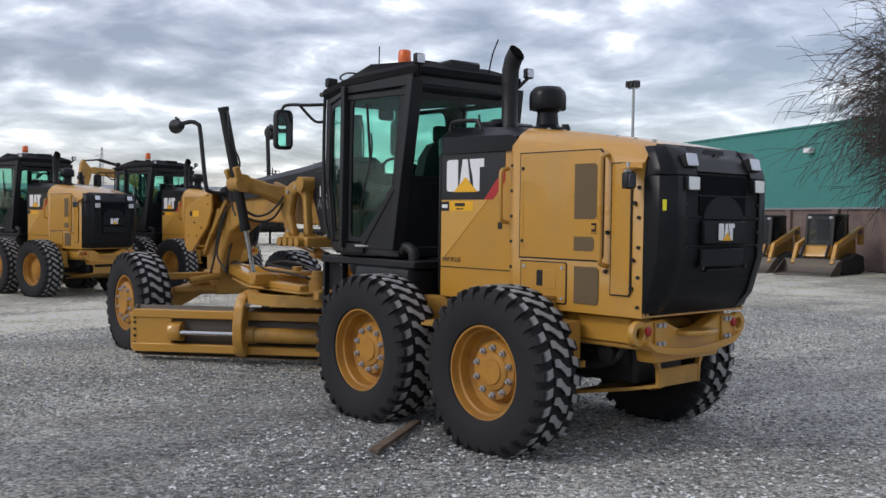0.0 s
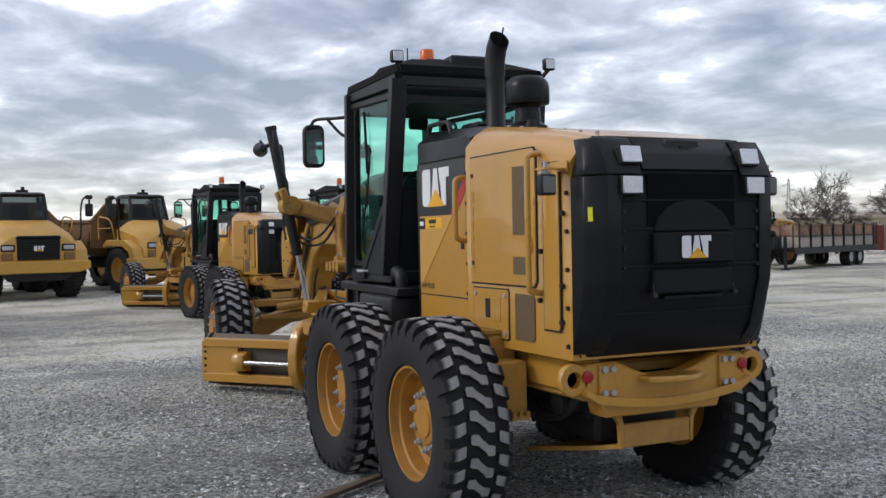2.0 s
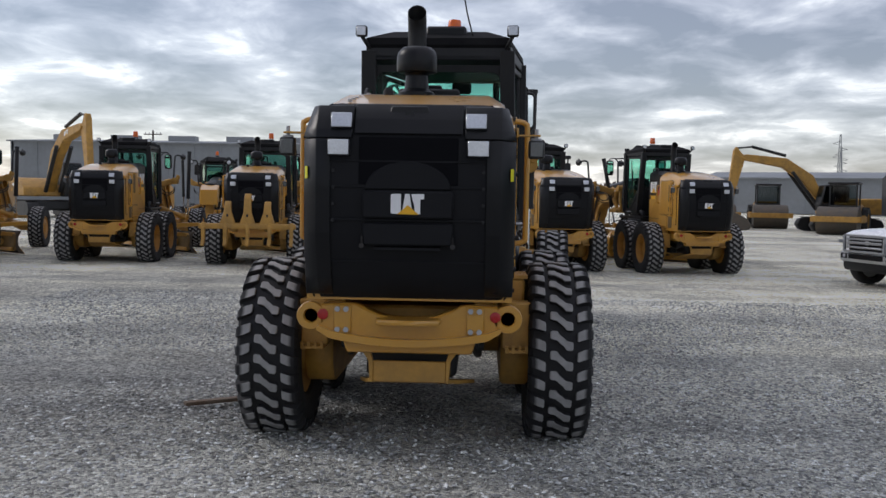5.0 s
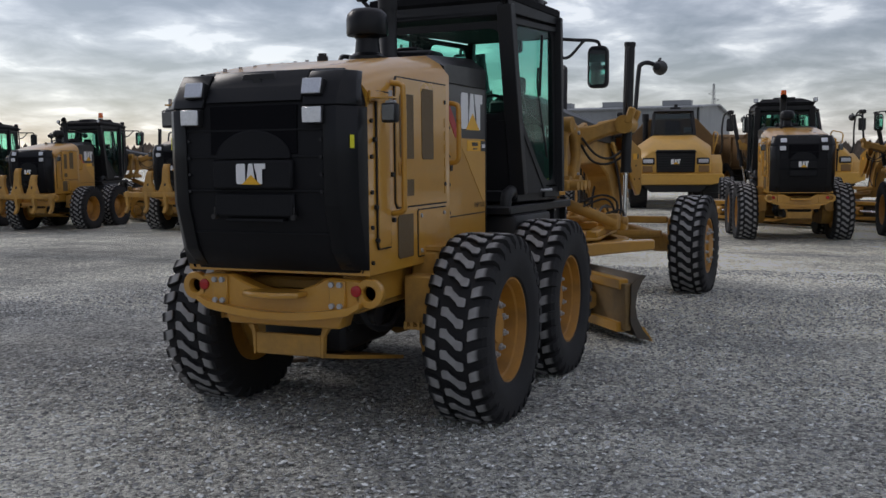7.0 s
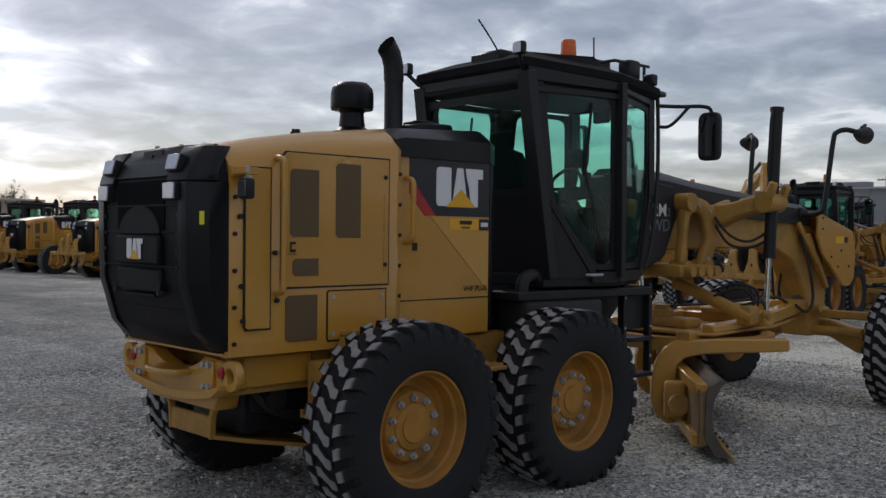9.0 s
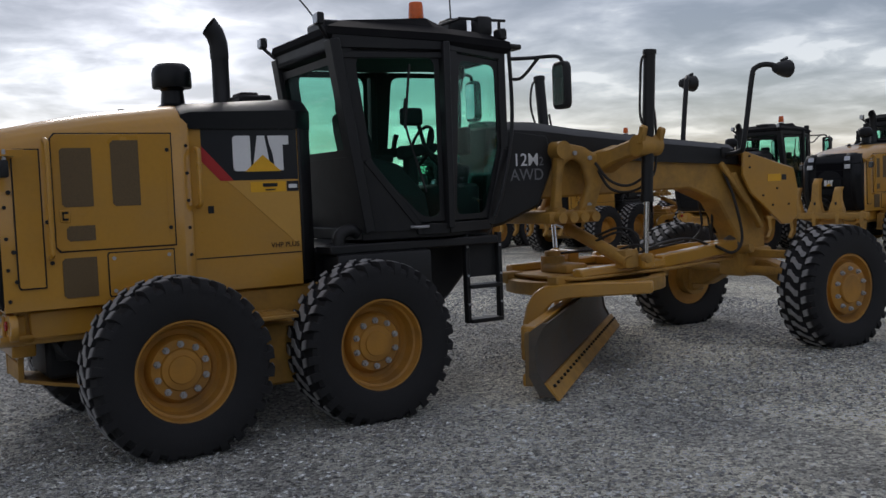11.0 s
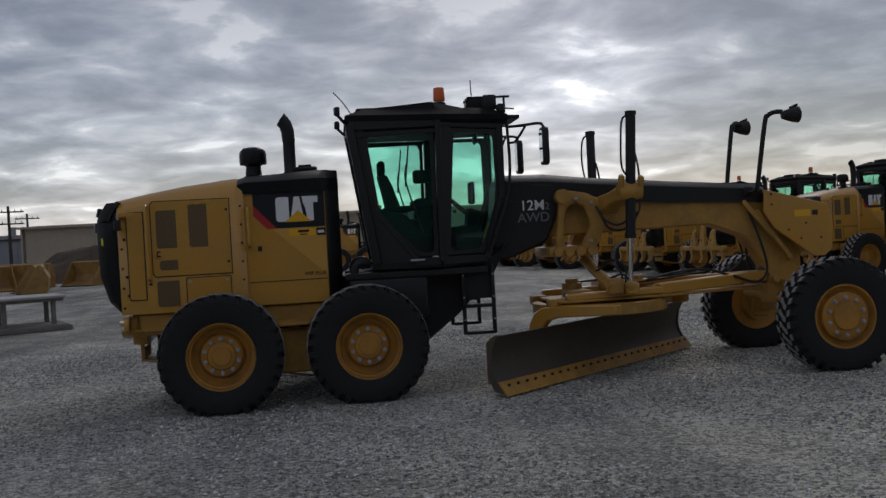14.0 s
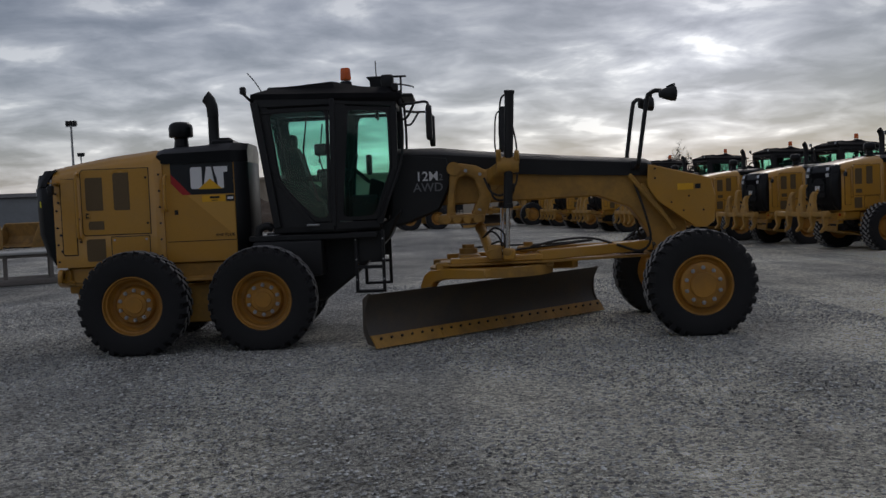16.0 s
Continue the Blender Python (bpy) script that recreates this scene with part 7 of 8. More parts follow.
def trailer(m, length, label, skin, front):
    g = thing("dump_trailer", m, label, "trailer", "parked trailers")
    P = lambda n, bm, mat, lab="", parent=None: part(n, bm, mat, parent or g, lab)
    sec = [(-1.25, 1.15), (-0.8, 0.95), (0.8, 0.95), (1.25, 1.15), (1.27, 3.1), (-1.27, 3.1)]
    P("tub", loft([[(x, y, z) for y, z in sec] for x in (0.06, -length)]), skin)
    P("front_bulkhead", [loft([[(x, y, z) for y, z in [(-1.25, 1.1), (1.25, 1.1), (1.3, 3.1), (1.0, 3.32), (0, 3.42), (-1.0, 3.32), (-1.3, 3.1)]] for x in (0.12, 0.05)])], front)
    for y in (-0.8, 0.0, 0.8):
        P("bulkhead_rib", bar((0.14, y, 1.2), (0.14, y, 3.2), 0.06), GALV)
    P("roll_tarp", [loft([[(x, y, z + (0.06 if k % 2 else 0)) for y, z in [(-1.28, 3.08), (-1.0, 3.22), (0, 3.32), (1.0, 3.22), (1.28, 3.08)]] for k, x in enumerate([-length * i / 10 for i in range(11)])], closed=False, cap=False)], TARP)
    n = int(length / 1.3)
    for k in range(n):
        for s in (1, -1):
            P("side_post", bar((-0.6 - 1.3 * k, s * 1.28, 1.1), (-0.6 - 1.3 * k, s * 1.29, 3.05), 0.05), skin)
    for k in range(int(length / 1.8)):
        P("tarp_bow", tube([(-0.9 - 1.8 * k, -1.28, 3.1), (-0.9 - 1.8 * k, -0.6, 3.42), (-0.9 - 1.8 * k, 0.6, 3.42), (-0.9 - 1.8 * k, 1.28, 3.1)], 0.03, 5), GALV)
    P("ladder", [bar((0.2, 0.55, 1.2), (0.2, 0.55, 2.6), 0.04), bar((0.2, 0.95, 1.2), (0.2, 0.95, 2.6), 0.04)] + [bar((0.2, 0.55, 1.4 + 0.3 * k), (0.2, 0.95, 1.4 + 0.3 * k), 0.03) for k in range(4)], GALV)
    P("chassis", [box(-length + 0.3, -0.2, -0.45, 0.45, 0.75, 0.96, 0.02), bar((-1.8, 0.7, 0.95), (-1.8, 0.7, 0.05), 0.1), bar((-1.8, -0.7, 0.95), (-1.8, -0.7, 0.05), 0.1)], BLACK)
    for x in (-length + 1.0, -length + 2.2):
        for s in (1, -1):
            road_wheel(g, pose(x, s * 1.0, 0.5, 0, 0, 0 if s > 0 else 180), 0.5, 0.5, PLAINRUBBER, ALU)
    return g


DARKSTEEL = material("dark_grey_steel", (0.07, 0.072, 0.078), 0.55, 0.2, dirt=(0.14, 0.13, 0.12), dirt_amount=0.5, dirt_scale=1.4, grain=10)
SILVER = material("polished_aluminium", (0.72, 0.72, 0.72), 0.14, 1.0, dirt=(0.5, 0.5, 0.48), dirt_amount=0.3, dirt_scale=1.2, grain=6, bump=0.12, bump_scale=2.2)
trailer(ground_pose(45.3, -23.1, 114), 11.0, "dark-sided dump trailer with ribbed dark grey front and ladder", TARP, DARKSTEEL)
trailer(ground_pose(38.5, -23.2, 112), 12.5, "long dump trailer with polished front and dark sides", TARP, SILVER)
trailer(ground_pose(43.6, -35.8, 112), 12.5, "long dark-sided dump trailer in line behind another", TARP, SILVER)


def flatbed(m):
    g = thing("gooseneck_trailer", m, "black gooseneck flatbed trailer with stake sides on gravel", "trailer")
    P = lambda n, bm, mat, lab="", parent=None: part(n, bm, mat, parent or g, lab)
    P("deck", [box(-9.0, 0, -1.25, 1.25, 0.85, 0.98, 0.02), box(-9.0, 0, -1.27, -1.2, 0.70, 0.90), box(-9.0, 0, 1.2, 1.27, 0.70, 0.90)], BLACK)
    P("gooseneck", [bar((0, 0.4, 0.9), (0.4, 0.4, 1.7), 0.2), bar((0, -0.4, 0.9), (0.4, -0.4, 1.7), 0.2), box(0.3, 2.4, -0.45, 0.45, 1.55, 1.8, 0.03), bar((2.2, 0, 1.6), (2.2, 0, 0.9), 0.16), box(0.1, 0.9, -0.7, 0.7, 1.0, 1.5, 0.03)], BLACK)
    for s in (1, -1):
        P("jack_leg", [bar((0.2, s * 0.9, 1.5), (0.2, s * 0.9, 0.05), 0.12), box(0.05, 0.35, s * 0.9 - 0.15, s * 0.9 + 0.15, 0.0, 0.05)], BLACK)
        for x in (-6.2, -7.2):
            road_wheel(g, pose(x, s * 0.9, 0.42, 0, 0, 0 if s > 0 else 180), 0.42, 0.5, PLAINRUBBER, WHITE)
        for k in range(9):
            P("stake", bar((-0.525 - 1.15 * k if k < 8 else -8.9, s * 1.22, 0.98), (-0.525 - 1.15 * k if k < 8 else -8.9, s * 1.22, 2.1), 0.07), BLACK)
        P("side_rail", box(-8.9, -0.2, *sorted((s * 1.20, s * 1.24)), 1.47, 1.52), BLACK)
    P("headboard", [bar((-0.15, y, 0.98), (-0.15, y, 2.0), 0.06) for y in (-1.1, -0.5, 0, 0.5, 1.1)], WOOD)
    P("marker_plate", [box(0.9, 0.92, -0.25, 0.25, 1.1, 1.4)], DECAL_Y)
    return g


flatbed(ground_pose(27.5, -28.6, 108.7))
CRATE = material("rusty_painted_steel", (0.24, 0.125, 0.075), 0.85, dirt=(0.45, 0.36, 0.28), dirt_amount=0.65, dirt_scale=1.6, grain=12, grain_amount=0.2, each=0.35)
PALECRATE = material("pale_scuffed_panel", (0.50, 0.45, 0.40), 0.8, dirt=(0.26, 0.16, 0.10), dirt_amount=0.55, dirt_scale=1.3, grain=12, grain_amount=0.15, each=0.2)
for k in range(7):
    mm = ground_pose(27.5, -28.6, 108.7) @ pose(-1.1 - 1.15 * k, 0, 0.98)
    cr = thing("crate", mm, "rusty and pale scuffed steel crate on the flatbed trailer", "crate", "crates on trailer")
    part("crate_panel", box(-0.5, 0.5, -1.19, 1.19, 0.0, 0.50, 0.02), PALECRATE, cr, "pale scuffed lower panel")
    part("crate_panel", box(-0.5, 0.5, -1.17, 1.17, 0.53, 1.0, 0.02), CRATE, cr, "rusty upper panel")
    part("lid", box(-0.52, 0.52, -1.19, 1.19, 1.0, 1.05), CRATE, cr)


# ---- buildings, poles, fences ----
def shed(name, m, length, depth, wall, peak, skin, label, bays=12, roof_mat=None, vents=0):
    """A sheet-metal shed: x along its front, y to its back."""
    g = thing(name, m, label, "building", kind="structure")
    part("wall", [box(0, length, 0, 0.25, 0, wall), box(0, length, depth - 0.25, depth, 0, wall), prism([(0, 0), (depth, 0), (depth, wall), (depth / 2, peak), (0, wall)], 0.0, 0.25, "x"), prism([(0, 0), (depth, 0), (depth, wall), (depth / 2, peak), (0, wall)], length - 0.25, length, "x")], skin, g)
    rm = roof_mat or skin
    e = 0.4 if bays else 0.06
    part("roof", [prism([(-e, wall - e / 4), (depth / 2, peak + 0.02), (depth + e, wall - e / 4), (depth + e, wall + 0.06), (depth / 2, peak + 0.2), (-e, wall + 0.06)], -e, length + e, "x")], rm, g)
    for k in range(bays + 1 if bays else 0):
        part("wall_rib", box(length * k / bays - 0.06, length * k / bays + 0.06, -0.08, 0.0, 0, wall), skin, g)
    for k in range(vents):
        x = length * (k + 0.5) / vents
        part("roof_vent", box(x - 1.6, x + 1.6, depth * 0.22, depth * 0.22 + 1.6, wall, peak * 0.5 + wall * 0.5 + 0.75), GALV, g)
    return g


wh = shed("warehouse", pose(99.8, 52.7, -0.3, 0, 0, -90), 41.7, 30, 7.3, 8.1, GREYMETAL, "long grey sheet-metal warehouse with roof vents", 14, vents=6)
for x, w, h in ((9, 4.0, 4.2), (22, 4.0, 4.2), (38.5, 1.2, 2.2)):
    part("door", box(x, x + w, -0.06, -0.02, 0, h), BEIGE, wh)
teal = shed("teal_building", pose(22.1, -34.1, 0, 0, 0, 154), 30, 26, 5.45, 5.5, TEAL, "plain teal sheet-metal building with flat parapet", 0)
part("lower_wall", box(-0.1, 30.1, -0.10, -0.02, 0, 2.2), BROWNBRICK, teal)
part("wall_ledge", box(-0.12, 30.12, -0.18, -0.02, 2.2, 2.28), GALV, teal)
for k in range(11):
    part("pilaster", box(0.1 + 2.9 * k, 0.5 + 2.9 * k, -0.22, -0.10, 0, 2.2), BROWNBRICK, teal)
part("wall_lamp", [box(10.0, 10.4, -0.3, -0.02, 4.4, 4.6, 0.03)], WHITE, teal)
shed("block_building", pose(-18.3, 61, 0, 0, 0, 3), 40, 20, 3.7, 3.9, BEIGE, "long low beige block building", 8)
shed("low_building", pose(-62, 118, 0, 0, 0, 20), 40, 20, 4.0, 4.6, GREYMETAL, "low grey building with dark roof far off", 10, TARP)
shed("red_building", pose(-72, 150, 0, 0, 0, 12), 50, 16, 3.4, 4.0, REDWALL, "low red building on the horizon", 10)
shed("roadside_shop", pose(82, -58, 0, 0, 0, 221), 40, 16, 2.8, 3.3, BEIGE, "low tan building beyond the trailers", 10)
shed("far_store", pose(125, -30, 0, 0, 0, 240), 55, 18, 4.6, 5.4, GREYMETAL, "low grey building beyond the excavators", 12)


def red_fence():
    g = thing("fence", pose(0, 0, 0), "rust-red board fence along the yard edge", "fence", kind="structure")
    for k in range(40):
        a, b = Vector((22 + k * 1.15, -62 + k * 0.45, 0)), Vector((22 + (k + 1) * 1.15 - 0.06, -62 + (k + 1) * 0.45, 0))
        part("fence_panel", joined(*[plate([a + Vector((0, 0, 0.1)), b + Vector((0, 0, 0.1)), b + Vector((0, 0, 1.9)), a + Vector((0, 0, 1.9))], 0.05)]), REDWALL, g)
        part("fence_post", bar(a, a + Vector((0, 0, 2.1)), 0.1), GALV, g)


red_fence()


def light_pole(x, y, h, label):
    g = thing("light_pole", pose(x, y, 0), label, "light pole", "yard light poles")
    k = h / 9.0
    part("pole", cyl((0, 0, 0), (0, 0, h), 0.13 * k, 0.08 * k, 12), GALV, g)
    part("base", cyl((0, 0, 0), (0, 0, 0.7), 0.35, 0.35, 14), BEIGE, g)
    part("cross_arm", bar((-0.4 * k, 0, h), (0.4 * k, 0, h), 0.08 * k), GALV, g)
    for dx in (-0.3, 0.0, 0.3):
        part("floodlight", box((dx - 0.12) * k, (dx + 0.12) * k, -0.15 * k, 0.3 * k, h + 0.05 * k, h + 0.45 * k, 0.04), BLACK, g)
    return g


light_pole(80.2, -105.7, 20.4, "grey steel yard light pole with three floodlights")
light_pole(-19.7, 53.7, 7.5, "grey steel yard light pole with floodlights")
light_pole(-31.6, 91.8, 7.6, "short grey steel light pole with floodlights far off")


def utility_pole(x, y, h, a):
    g = thing("utility_pole", pose(x, y, 0, 0, 0, a), "wooden utility pole with cross arms and wires", "utility pole", "utility poles")
    part("pole", cyl((0, 0, 0), (0, 0, h), 0.16, 0.11, 10), BARK, g)
    for z in (h - 0.5, h - 1.5):
        part("cross_arm", bar((-1.2, 0, z), (1.2, 0, z), 0.12), BARK, g)
        for dx in (-1.0, -0.5, 0.5, 1.0):
            part("insulator", cyl((dx, 0, z + 0.06), (dx, 0, z + 0.24), 0.05, 0.03, 6), GALV, g)
    part("transformer", cyl((0.3, 0, h - 2.6), (0.3, 0, h - 1.8), 0.22, 0.22, 10), GALV, g)
    return g


for x, y, h, a in ((78, -67.5, 9.2, 50), (87.3, -71.9, 9.2, 55), (105.8, -62.5, 7.7, 55), (137.2, -67, 8.2, 60), (148.3, -66.8, 8.2, 60), (122.1, -72, 8.9, 45), (-22.8, 75.1, 6.0, 15), (-26.2, 94.9, 6.1, 15), (110, 40, 9, 80)):
    utility_pole(x, y, h, a)


def line_mast(x, y, h):
    g = thing("power_mast", pose(x, y, 0, 0, 0, 60), "slim steel power line mast on the horizon", "mast", "masts")
    part("mast", [bar((sx * 0.55, sy * 0.55, 0), (sx * 0.10, sy * 0.10, h), 0.08, b=0) for sx in (1, -1) for sy in (1, -1)] + [bar((-0.5 + 0.4 * k / 14, -0.5 + 0.4 * k / 14, h * k / 14), (0.5 - 0.4 * (k + 1) / 14, -0.5 + 0.4 * (k + 1) / 14, h * (k + 1) / 14), 0.05, b=0) for k in range(14)], GALV, g)
    for s, z in ((1, 0.88), (-1, 0.80), (1, 0.70), (-1, 0.62)):
        part("mast_arm", [bar((0, 0, h * z + 0.35), (s * 1.25, 0, h * z), 0.09, b=0), bar((0, 0, h * z - 0.25), (s * 1.25, 0, h * z), 0.07, b=0)], GALV, g)


for x, y, h in ((184, -70.2, 12.2), (153, -100.2, 12.0), (181.2, 19.3, 15.2), (170.3, -65, 13.8), (136, -137, 11.6)):
    line_mast(x, y, h)


# ---- trees ----
def bare_tree(name, m, height, spread, seed, label, levels=5, droop=0.0, group="", twig=0.010):
    rng = random.Random(seed)
    g = thing(name, m, label, "tree", group)
    low_limb = 0.12 if droop > 0.3 else 0.22

    def limb(p, d, length, r, level, into):
        n = 4 if level < 3 else 3
        sides = 7 if level < 2 else 4 if level < 3 else 3
        pts, q, dd = [p.copy()], p.copy(), d.copy()
        for i in range(n):
            dd = (dd + Vector((rng.uniform(-1, 1), rng.uniform(-1, 1), rng.uniform(-0.6, 0.8) - droop * level * 0.25)) * 0.22).normalized()
            q = q + dd * (length / n)
            pts.append(q.copy())
        v, f = into
        base = len(v)
        for i, c in enumerate(pts):
            t = i / n
            rr = max(r * (1 - 0.65 * t), twig * 0.6)
            s, u = frame_of(dd if i == n else pts[i + 1] - c)
            for k in range(sides):
                a = 2 * math.pi * k / sides
                v.append(c + (s * math.cos(a) + u * math.sin(a)) * rr)
        for i in range(n):
            for k in range(sides):
                k2 = (k + 1) % sides
                f.append((base + i * sides + k, base + i * sides + k2, base + (i + 1) * sides + k2, base + (i + 1) * sides + k))
        if level >= levels:
            return
        kids = ((18, 8, 7, 6, 5, 3) if droop > 0.3 else (7, 5, 5, 5, 4, 3))[level]
        for i in range(kids):
            t = rng.uniform(0.3, 1.0) if level else low_limb + (1 - low_limb) * (i + rng.random()) / kids
            j = min(int(t * n), n - 1)
            c = pts[j].lerp(pts[j + 1], t * n - j)
            axis = (pts[j + 1] - pts[j]).normalized()
            s, u = frame_of(axis)
            a = rng.uniform(0, 2 * math.pi) + i * 2.4
            out = s * math.cos(a) + u * math.sin(a)
            ang = rng.uniform(0.5, 1.05) * (1.15 if level == 0 else 0.9)
            nd = (axis * math.cos(ang) + out * math.sin(ang) + Vector((0, 0, -droop * 0.3 if level > 1 else 0.12))).normalized()
            nl = length * rng.uniform(0.5, 0.78) * (spread if level == 0 else 1.0)
            limb(c, nd, nl, max(r * (1 - 0.65 * t) * 0.62, twig), level + 1, trunk_data if level < 1 else crown_data)
    trunk_data, crown_data = ([], []), ([], [])
    limb(Vector((0, 0, -0.1)), Vector((0, 0, 1)), height * 0.55, height * 0.028, 0, trunk_data)
    for nm, (v, f) in (("trunk", trunk_data), ("crown", crown_data)):
        me = bpy.data.meshes.new(nm)
        me.from_pydata(v, [], f)
        me.materials.append(BARK)
        o = new(nm, me)
        o.parent = g
    return g


bare_tree("tree", pose(4.6, -24.6, 0), 10.4, 1.0, 4, "large bare winter tree with fine drooping twigs", 5, 0.45)
for i, (x, y, h) in enumerate(((44.8, -51.5, 5.6), (62, -78, 6), (40, 118, 7), (33, 122, 6), (47, 115, 6.5), (42, -66, 6), (80, -70, 6))):
    bare_tree("tree", pose(x, y, 0, 0, 0, 50 * i), h, 1.0, 20 + i, "small bare winter tree on the horizon", 5, 0.1, "far bare trees", 0.014)


def scrub_line():
    """Far winter scrub round the yard: upright thin blades of brush in uneven clumps."""
    rng = random.Random(3)
    verts, faces = [], []
    for k in range(5200):
        a = rng.uniform(0, 2 * math.pi)
        d = rng.uniform(210, 300)
        c = Vector((d * math.cos(a), d * math.sin(a), 0))
        h = (2.2 + 3.5 * max(0.0, noise.noise(Vector((a * 9, 0.3, 0))) + 0.25) + rng.uniform(0, 1.5))
        w = rng.uniform(0.7, 1.8)
        t = Vector((-math.sin(a), math.cos(a), 0))
        b = len(verts)
        lean = t * rng.uniform(-0.8, 0.8)
        verts += [c - t * w, c + t * w, c + t * w * 0.7 + lean + Vector((0, 0, h * 0.7)), c + lean * 1.4 + Vector((0, 0, h)), c - t * w * 0.8 + lean + Vector((0, 0, h * 0.6)), c + Vector((math.cos(a), math.sin(a), 0)) * 0.8 + Vector((0, 0, h * 0.3))]
        faces += [(b, b + 1, b + 2, b + 3, b + 4), (b, b + 5, b + 3), (b + 1, b + 5, b + 3)]
    me = bpy.data.meshes.new("far_scrub")
    me.from_pydata(verts, [], faces)
    me.materials.append(SCRUB)
    tagged(new("far_scrub", me), "grey-brown leafless scrub along the horizon", "scrub", kind="stuff")


scrub_line()


# ---- small things of the yard ----
TABLETOP = material("pale_worn_tabletop", (0.42, 0.42, 0.40), 0.6, dirt=(0.2, 0.19, 0.17), dirt_amount=0.5, dirt_scale=3, grain=30)


def work_table(m):
    g = thing("work_table", m, "weathered timber and steel table on a skid base", "table")
    part("tabletop", [box(-1.3, 1.3, -0.75, 0.75, 0.74, 0.80, 0.01)], TABLETOP, g)
    for x in (-1.05, 0.0, 1.05):
        part("cross_rail", box(x - 0.04, x + 0.04, -0.70, 0.70, 0.65, 0.74, 0.006), GREYWOOD, g)
        for y in (-0.5, 0.5):
            part("leg", box(x - 0.05, x + 0.05, y - 0.05, y + 0.05, 0.12, 0.65, 0.008), GREYWOOD, g)
    for y in (-0.62, 0.62):
        part("long_rail", box(-1.25, 1.25, y - 0.03, y + 0.03, 0.66, 0.738, 0.006), GREYWOOD, g)
    for y in (-0.75, 0.0, 0.75):
        part("skid_beam", box(-1.4, 1.4, y - 0.06, y + 0.06, 0.0, 0.10, 0.01), GREYWOOD, g)
    for k in range(7):
        part("plank", box(-1.35, 1.35, -0.78 + 0.226 * k, -0.58 + 0.226 * k, 0.10, 0.13, 0.004), GREYWOOD, g)


work_table(ground_pose(-6.55, 12.2, 22))


def loose_board():
    a, b = Vector((-0.36, 1.87, 0)), Vector((0.22, 0.98, 0))
    g = part("board", bar(a + Vector((0, 0, 0.03)), b + Vector((0, 0, 0.03)), 0.075, 0.03, 0.004), WOOD, None)
    tagged(g, "short weathered wooden board lying on the gravel", "board")


loose_board()


BUCKET_Y = material("rusty_yellow_bucket_paint", (0.33, 0.185, 0.045), 0.6, dirt=(0.06, 0.045, 0.03), dirt_amount=0.75, dirt_scale=1.6, grain=20, grain_amount=0.12, bump=0.08)


def buckets():
    def one(m):
        g = thing("loader_bucket", m, "yellow loader bucket lying on the ground", "bucket", "row of spare buckets")
        part("shell", [prism([(0, 0), (1.1, 0.0), (1.15, 0.06), (0.3, 0.2), (0.12, 0.6), (0.35, 1.25), (0.2, 1.3), (-0.1, 0.7)], -1.1, 1.1, b=0.02)], BUCKET_Y, g)
        for s in (1, -1):
            part("side_plate", prism([(0, 0), (1.1, 0), (0.9, 0.4), (0.35, 1.25), (0.1, 1.2), (-0.1, 0.6)], *sorted((s * 1.1, s * 1.15)), b=0.01), BUCKET_Y, g)
        for q in range(5):
            part("tooth", box(1.1, 1.3, -0.95 + 0.45 * q, -0.83 + 0.45 * q, 0.0, 0.06), BARE, g)
        return g
    b0 = one(ground_pose(-13.2, 43, 250))
    rng = random.Random(9)
    for x, y in ((-16.2, 44.5), (-10.2, 42.5), (-19, 46), (-14.8, 40), (-11.5, 37.5), (-17.4, 39), (-22, 43), (-11, 36), (-15.5, 47.5), (-19, 37)):
        copy_thing(b0, ground_pose(x, y, 180 + rng.uniform(0, 140)))


buckets()


def dirt_pile():
    bm = bmesh.new()
    n = 40
    vs = [[None] * (n + 1) for _ in range(n + 1)]
    for i in range(n + 1):
        for j in range(n + 1):
            u, v = i / n * 2 - 1, j / n * 2 - 1
            h = max(0.0, 1 - u * u) * max(0.0, 1 - v * v) * 2.9
            h *= 0.75 + 0.5 * noise.noise(Vector((u * 2.2, v * 2.0, 4))) + 0.12 * noise.noise(Vector((u * 9, v * 9, 1)))
            vs[i][j] = bm.verts.new((u * 8, v * 4, max(h, 0) - 0.03))
    for i in range(n):
        for j in range(n):
            bm.faces.new((vs[i][j], vs[i + 1][j], vs[i + 1][j + 1], vs[i][j + 1]))
    o = part("soil_heap", finish(bm), SOIL, None)
    o.matrix_world = pose(-9.8, 52, 0, 0, 0, -5)
    tagged(o, "long brown heap of bare soil by the block building", "dirt pile")


dirt_pile()


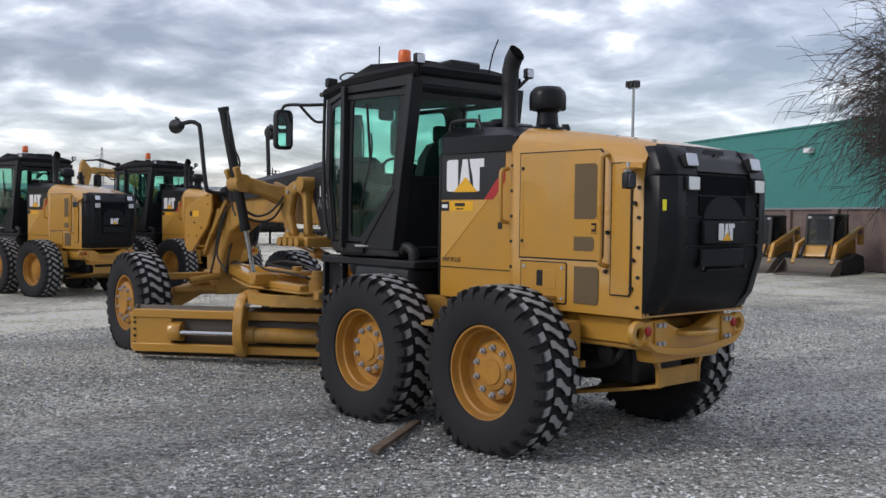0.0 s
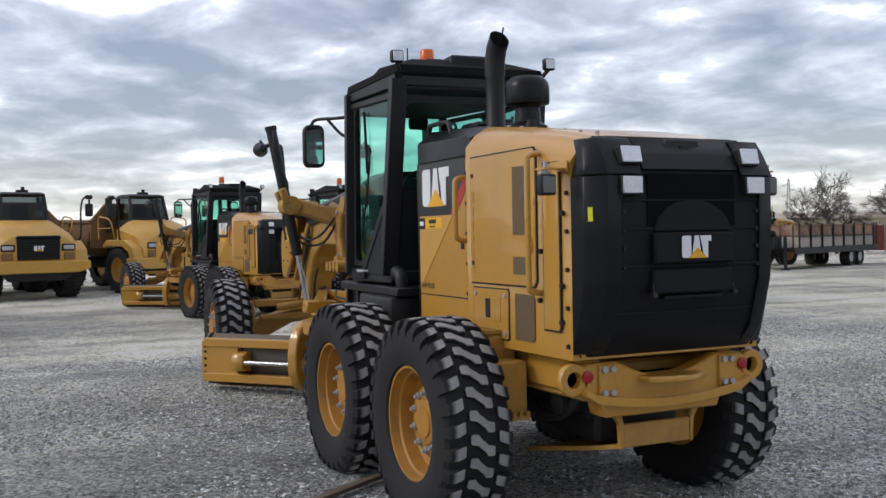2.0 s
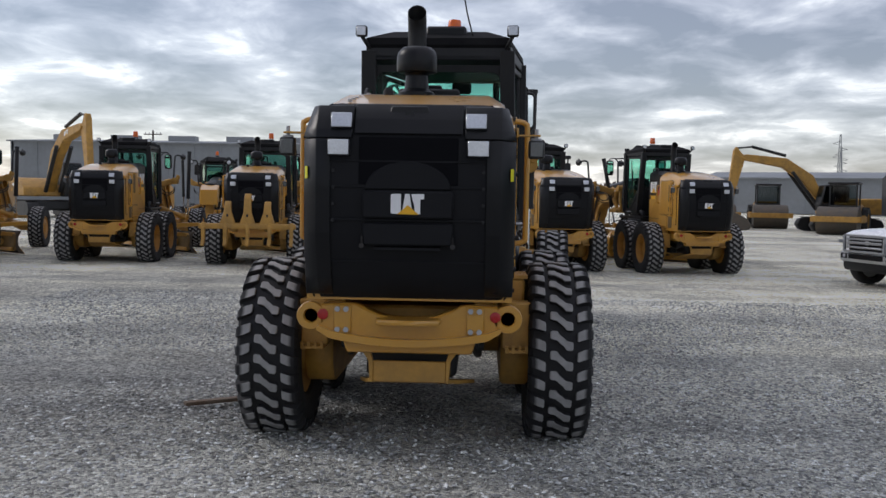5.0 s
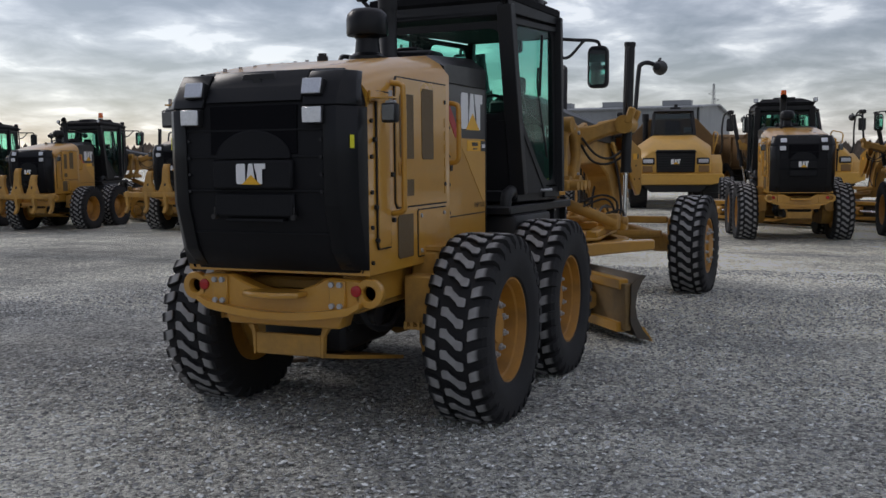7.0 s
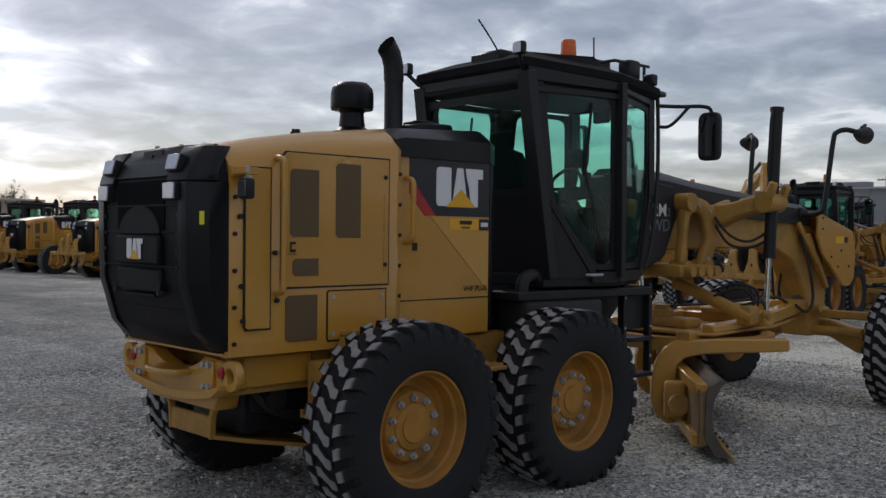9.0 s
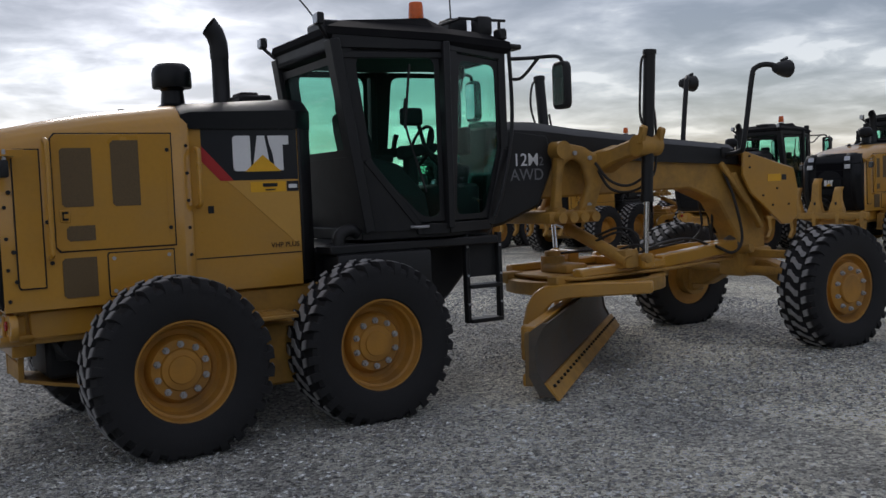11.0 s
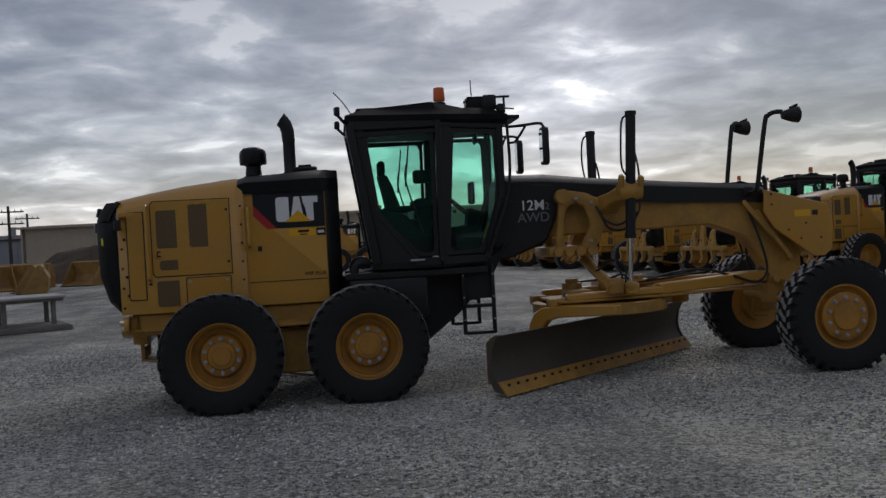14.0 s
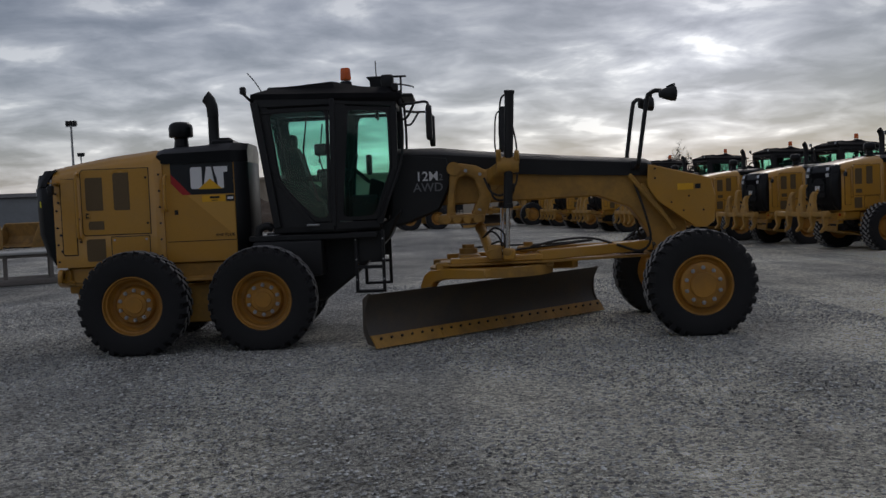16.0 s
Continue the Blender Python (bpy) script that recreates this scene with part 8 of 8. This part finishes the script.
def loose_stones():
    """Loose crushed stones lying on the yard where it is seen closest."""
    rng = np.random.default_rng(5)
    n = 150000
    pos = np.stack([rng.uniform(-7.5, 8.5, n), rng.uniform(-11.5, 6.5, n), np.zeros(n)], 1)
    size = 0.0065 + 0.014 * rng.random(n) ** 2.0
    unit = np.array([(1, 0, 0), (0, 1, 0), (-1, 0, 0), (0, -1, 0), (0, 0, 0.5), (0, 0, -0.5)], float)
    turn = rng.uniform(0, 2 * np.pi, n)
    c, s = np.cos(turn), np.sin(turn)
    shape = unit[None] * (1 + rng.uniform(-0.35, 0.35, (n, 6, 1))) * size[:, None, None]
    shape[:, :, 0] *= rng.uniform(0.8, 1.5, (n, 1))
    v = np.empty_like(shape)
    v[:, :, 0] = shape[:, :, 0] * c[:, None] - shape[:, :, 1] * s[:, None]
    v[:, :, 1] = shape[:, :, 0] * s[:, None] + shape[:, :, 1] * c[:, None]
    v[:, :, 2] = shape[:, :, 2] + shape[:, :, 0] * rng.uniform(-0.22, 0.22, (n, 1))
    v += pos[:, None]
    v[:, :, 2] += (size * 0.25 - 0.012)[:, None]
    tri = np.array([(0, 1, 4), (1, 2, 4), (2, 3, 4), (3, 0, 4), (1, 0, 5), (2, 1, 5), (3, 2, 5), (0, 3, 5)])
    f = (np.arange(n)[:, None, None] * 6 + tri[None]).reshape(-1, 3)
    me = bpy.data.meshes.new("loose_stones")
    me.from_pydata(v.reshape(-1, 3), [], f)
    me.materials.append(STONE)
    tagged(new("loose_stones", me), "loose grey crushed limestone chips on the yard", "gravel", kind="stuff")


def stone_material():
    m = material("limestone_chip", (0.3, 0.295, 0.285), 0.9, grain=120, grain_amount=0.15, spec=0.2)
    n, l = m.node_tree.nodes, m.node_tree.links
    geo = n.new("ShaderNodeNewGeometry")
    ramp2 = n.new("ShaderNodeValToRGB")
    l.new(geo.outputs["Random Per Island"], ramp2.inputs[0])
    e = ramp2.color_ramp.elements
    e[0].color, e[1].color = (0.14, 0.142, 0.139, 1), (0.80, 0.81, 0.785, 1)
    e[1].position = 1.0
    mid_e = e.new(0.55)
    mid_e.color = (0.36, 0.365, 0.355, 1)
    l.new(ramp2.outputs[0], n["Principled BSDF"].inputs["Base Color"])
    return m


STONE = stone_material()
loose_stones()
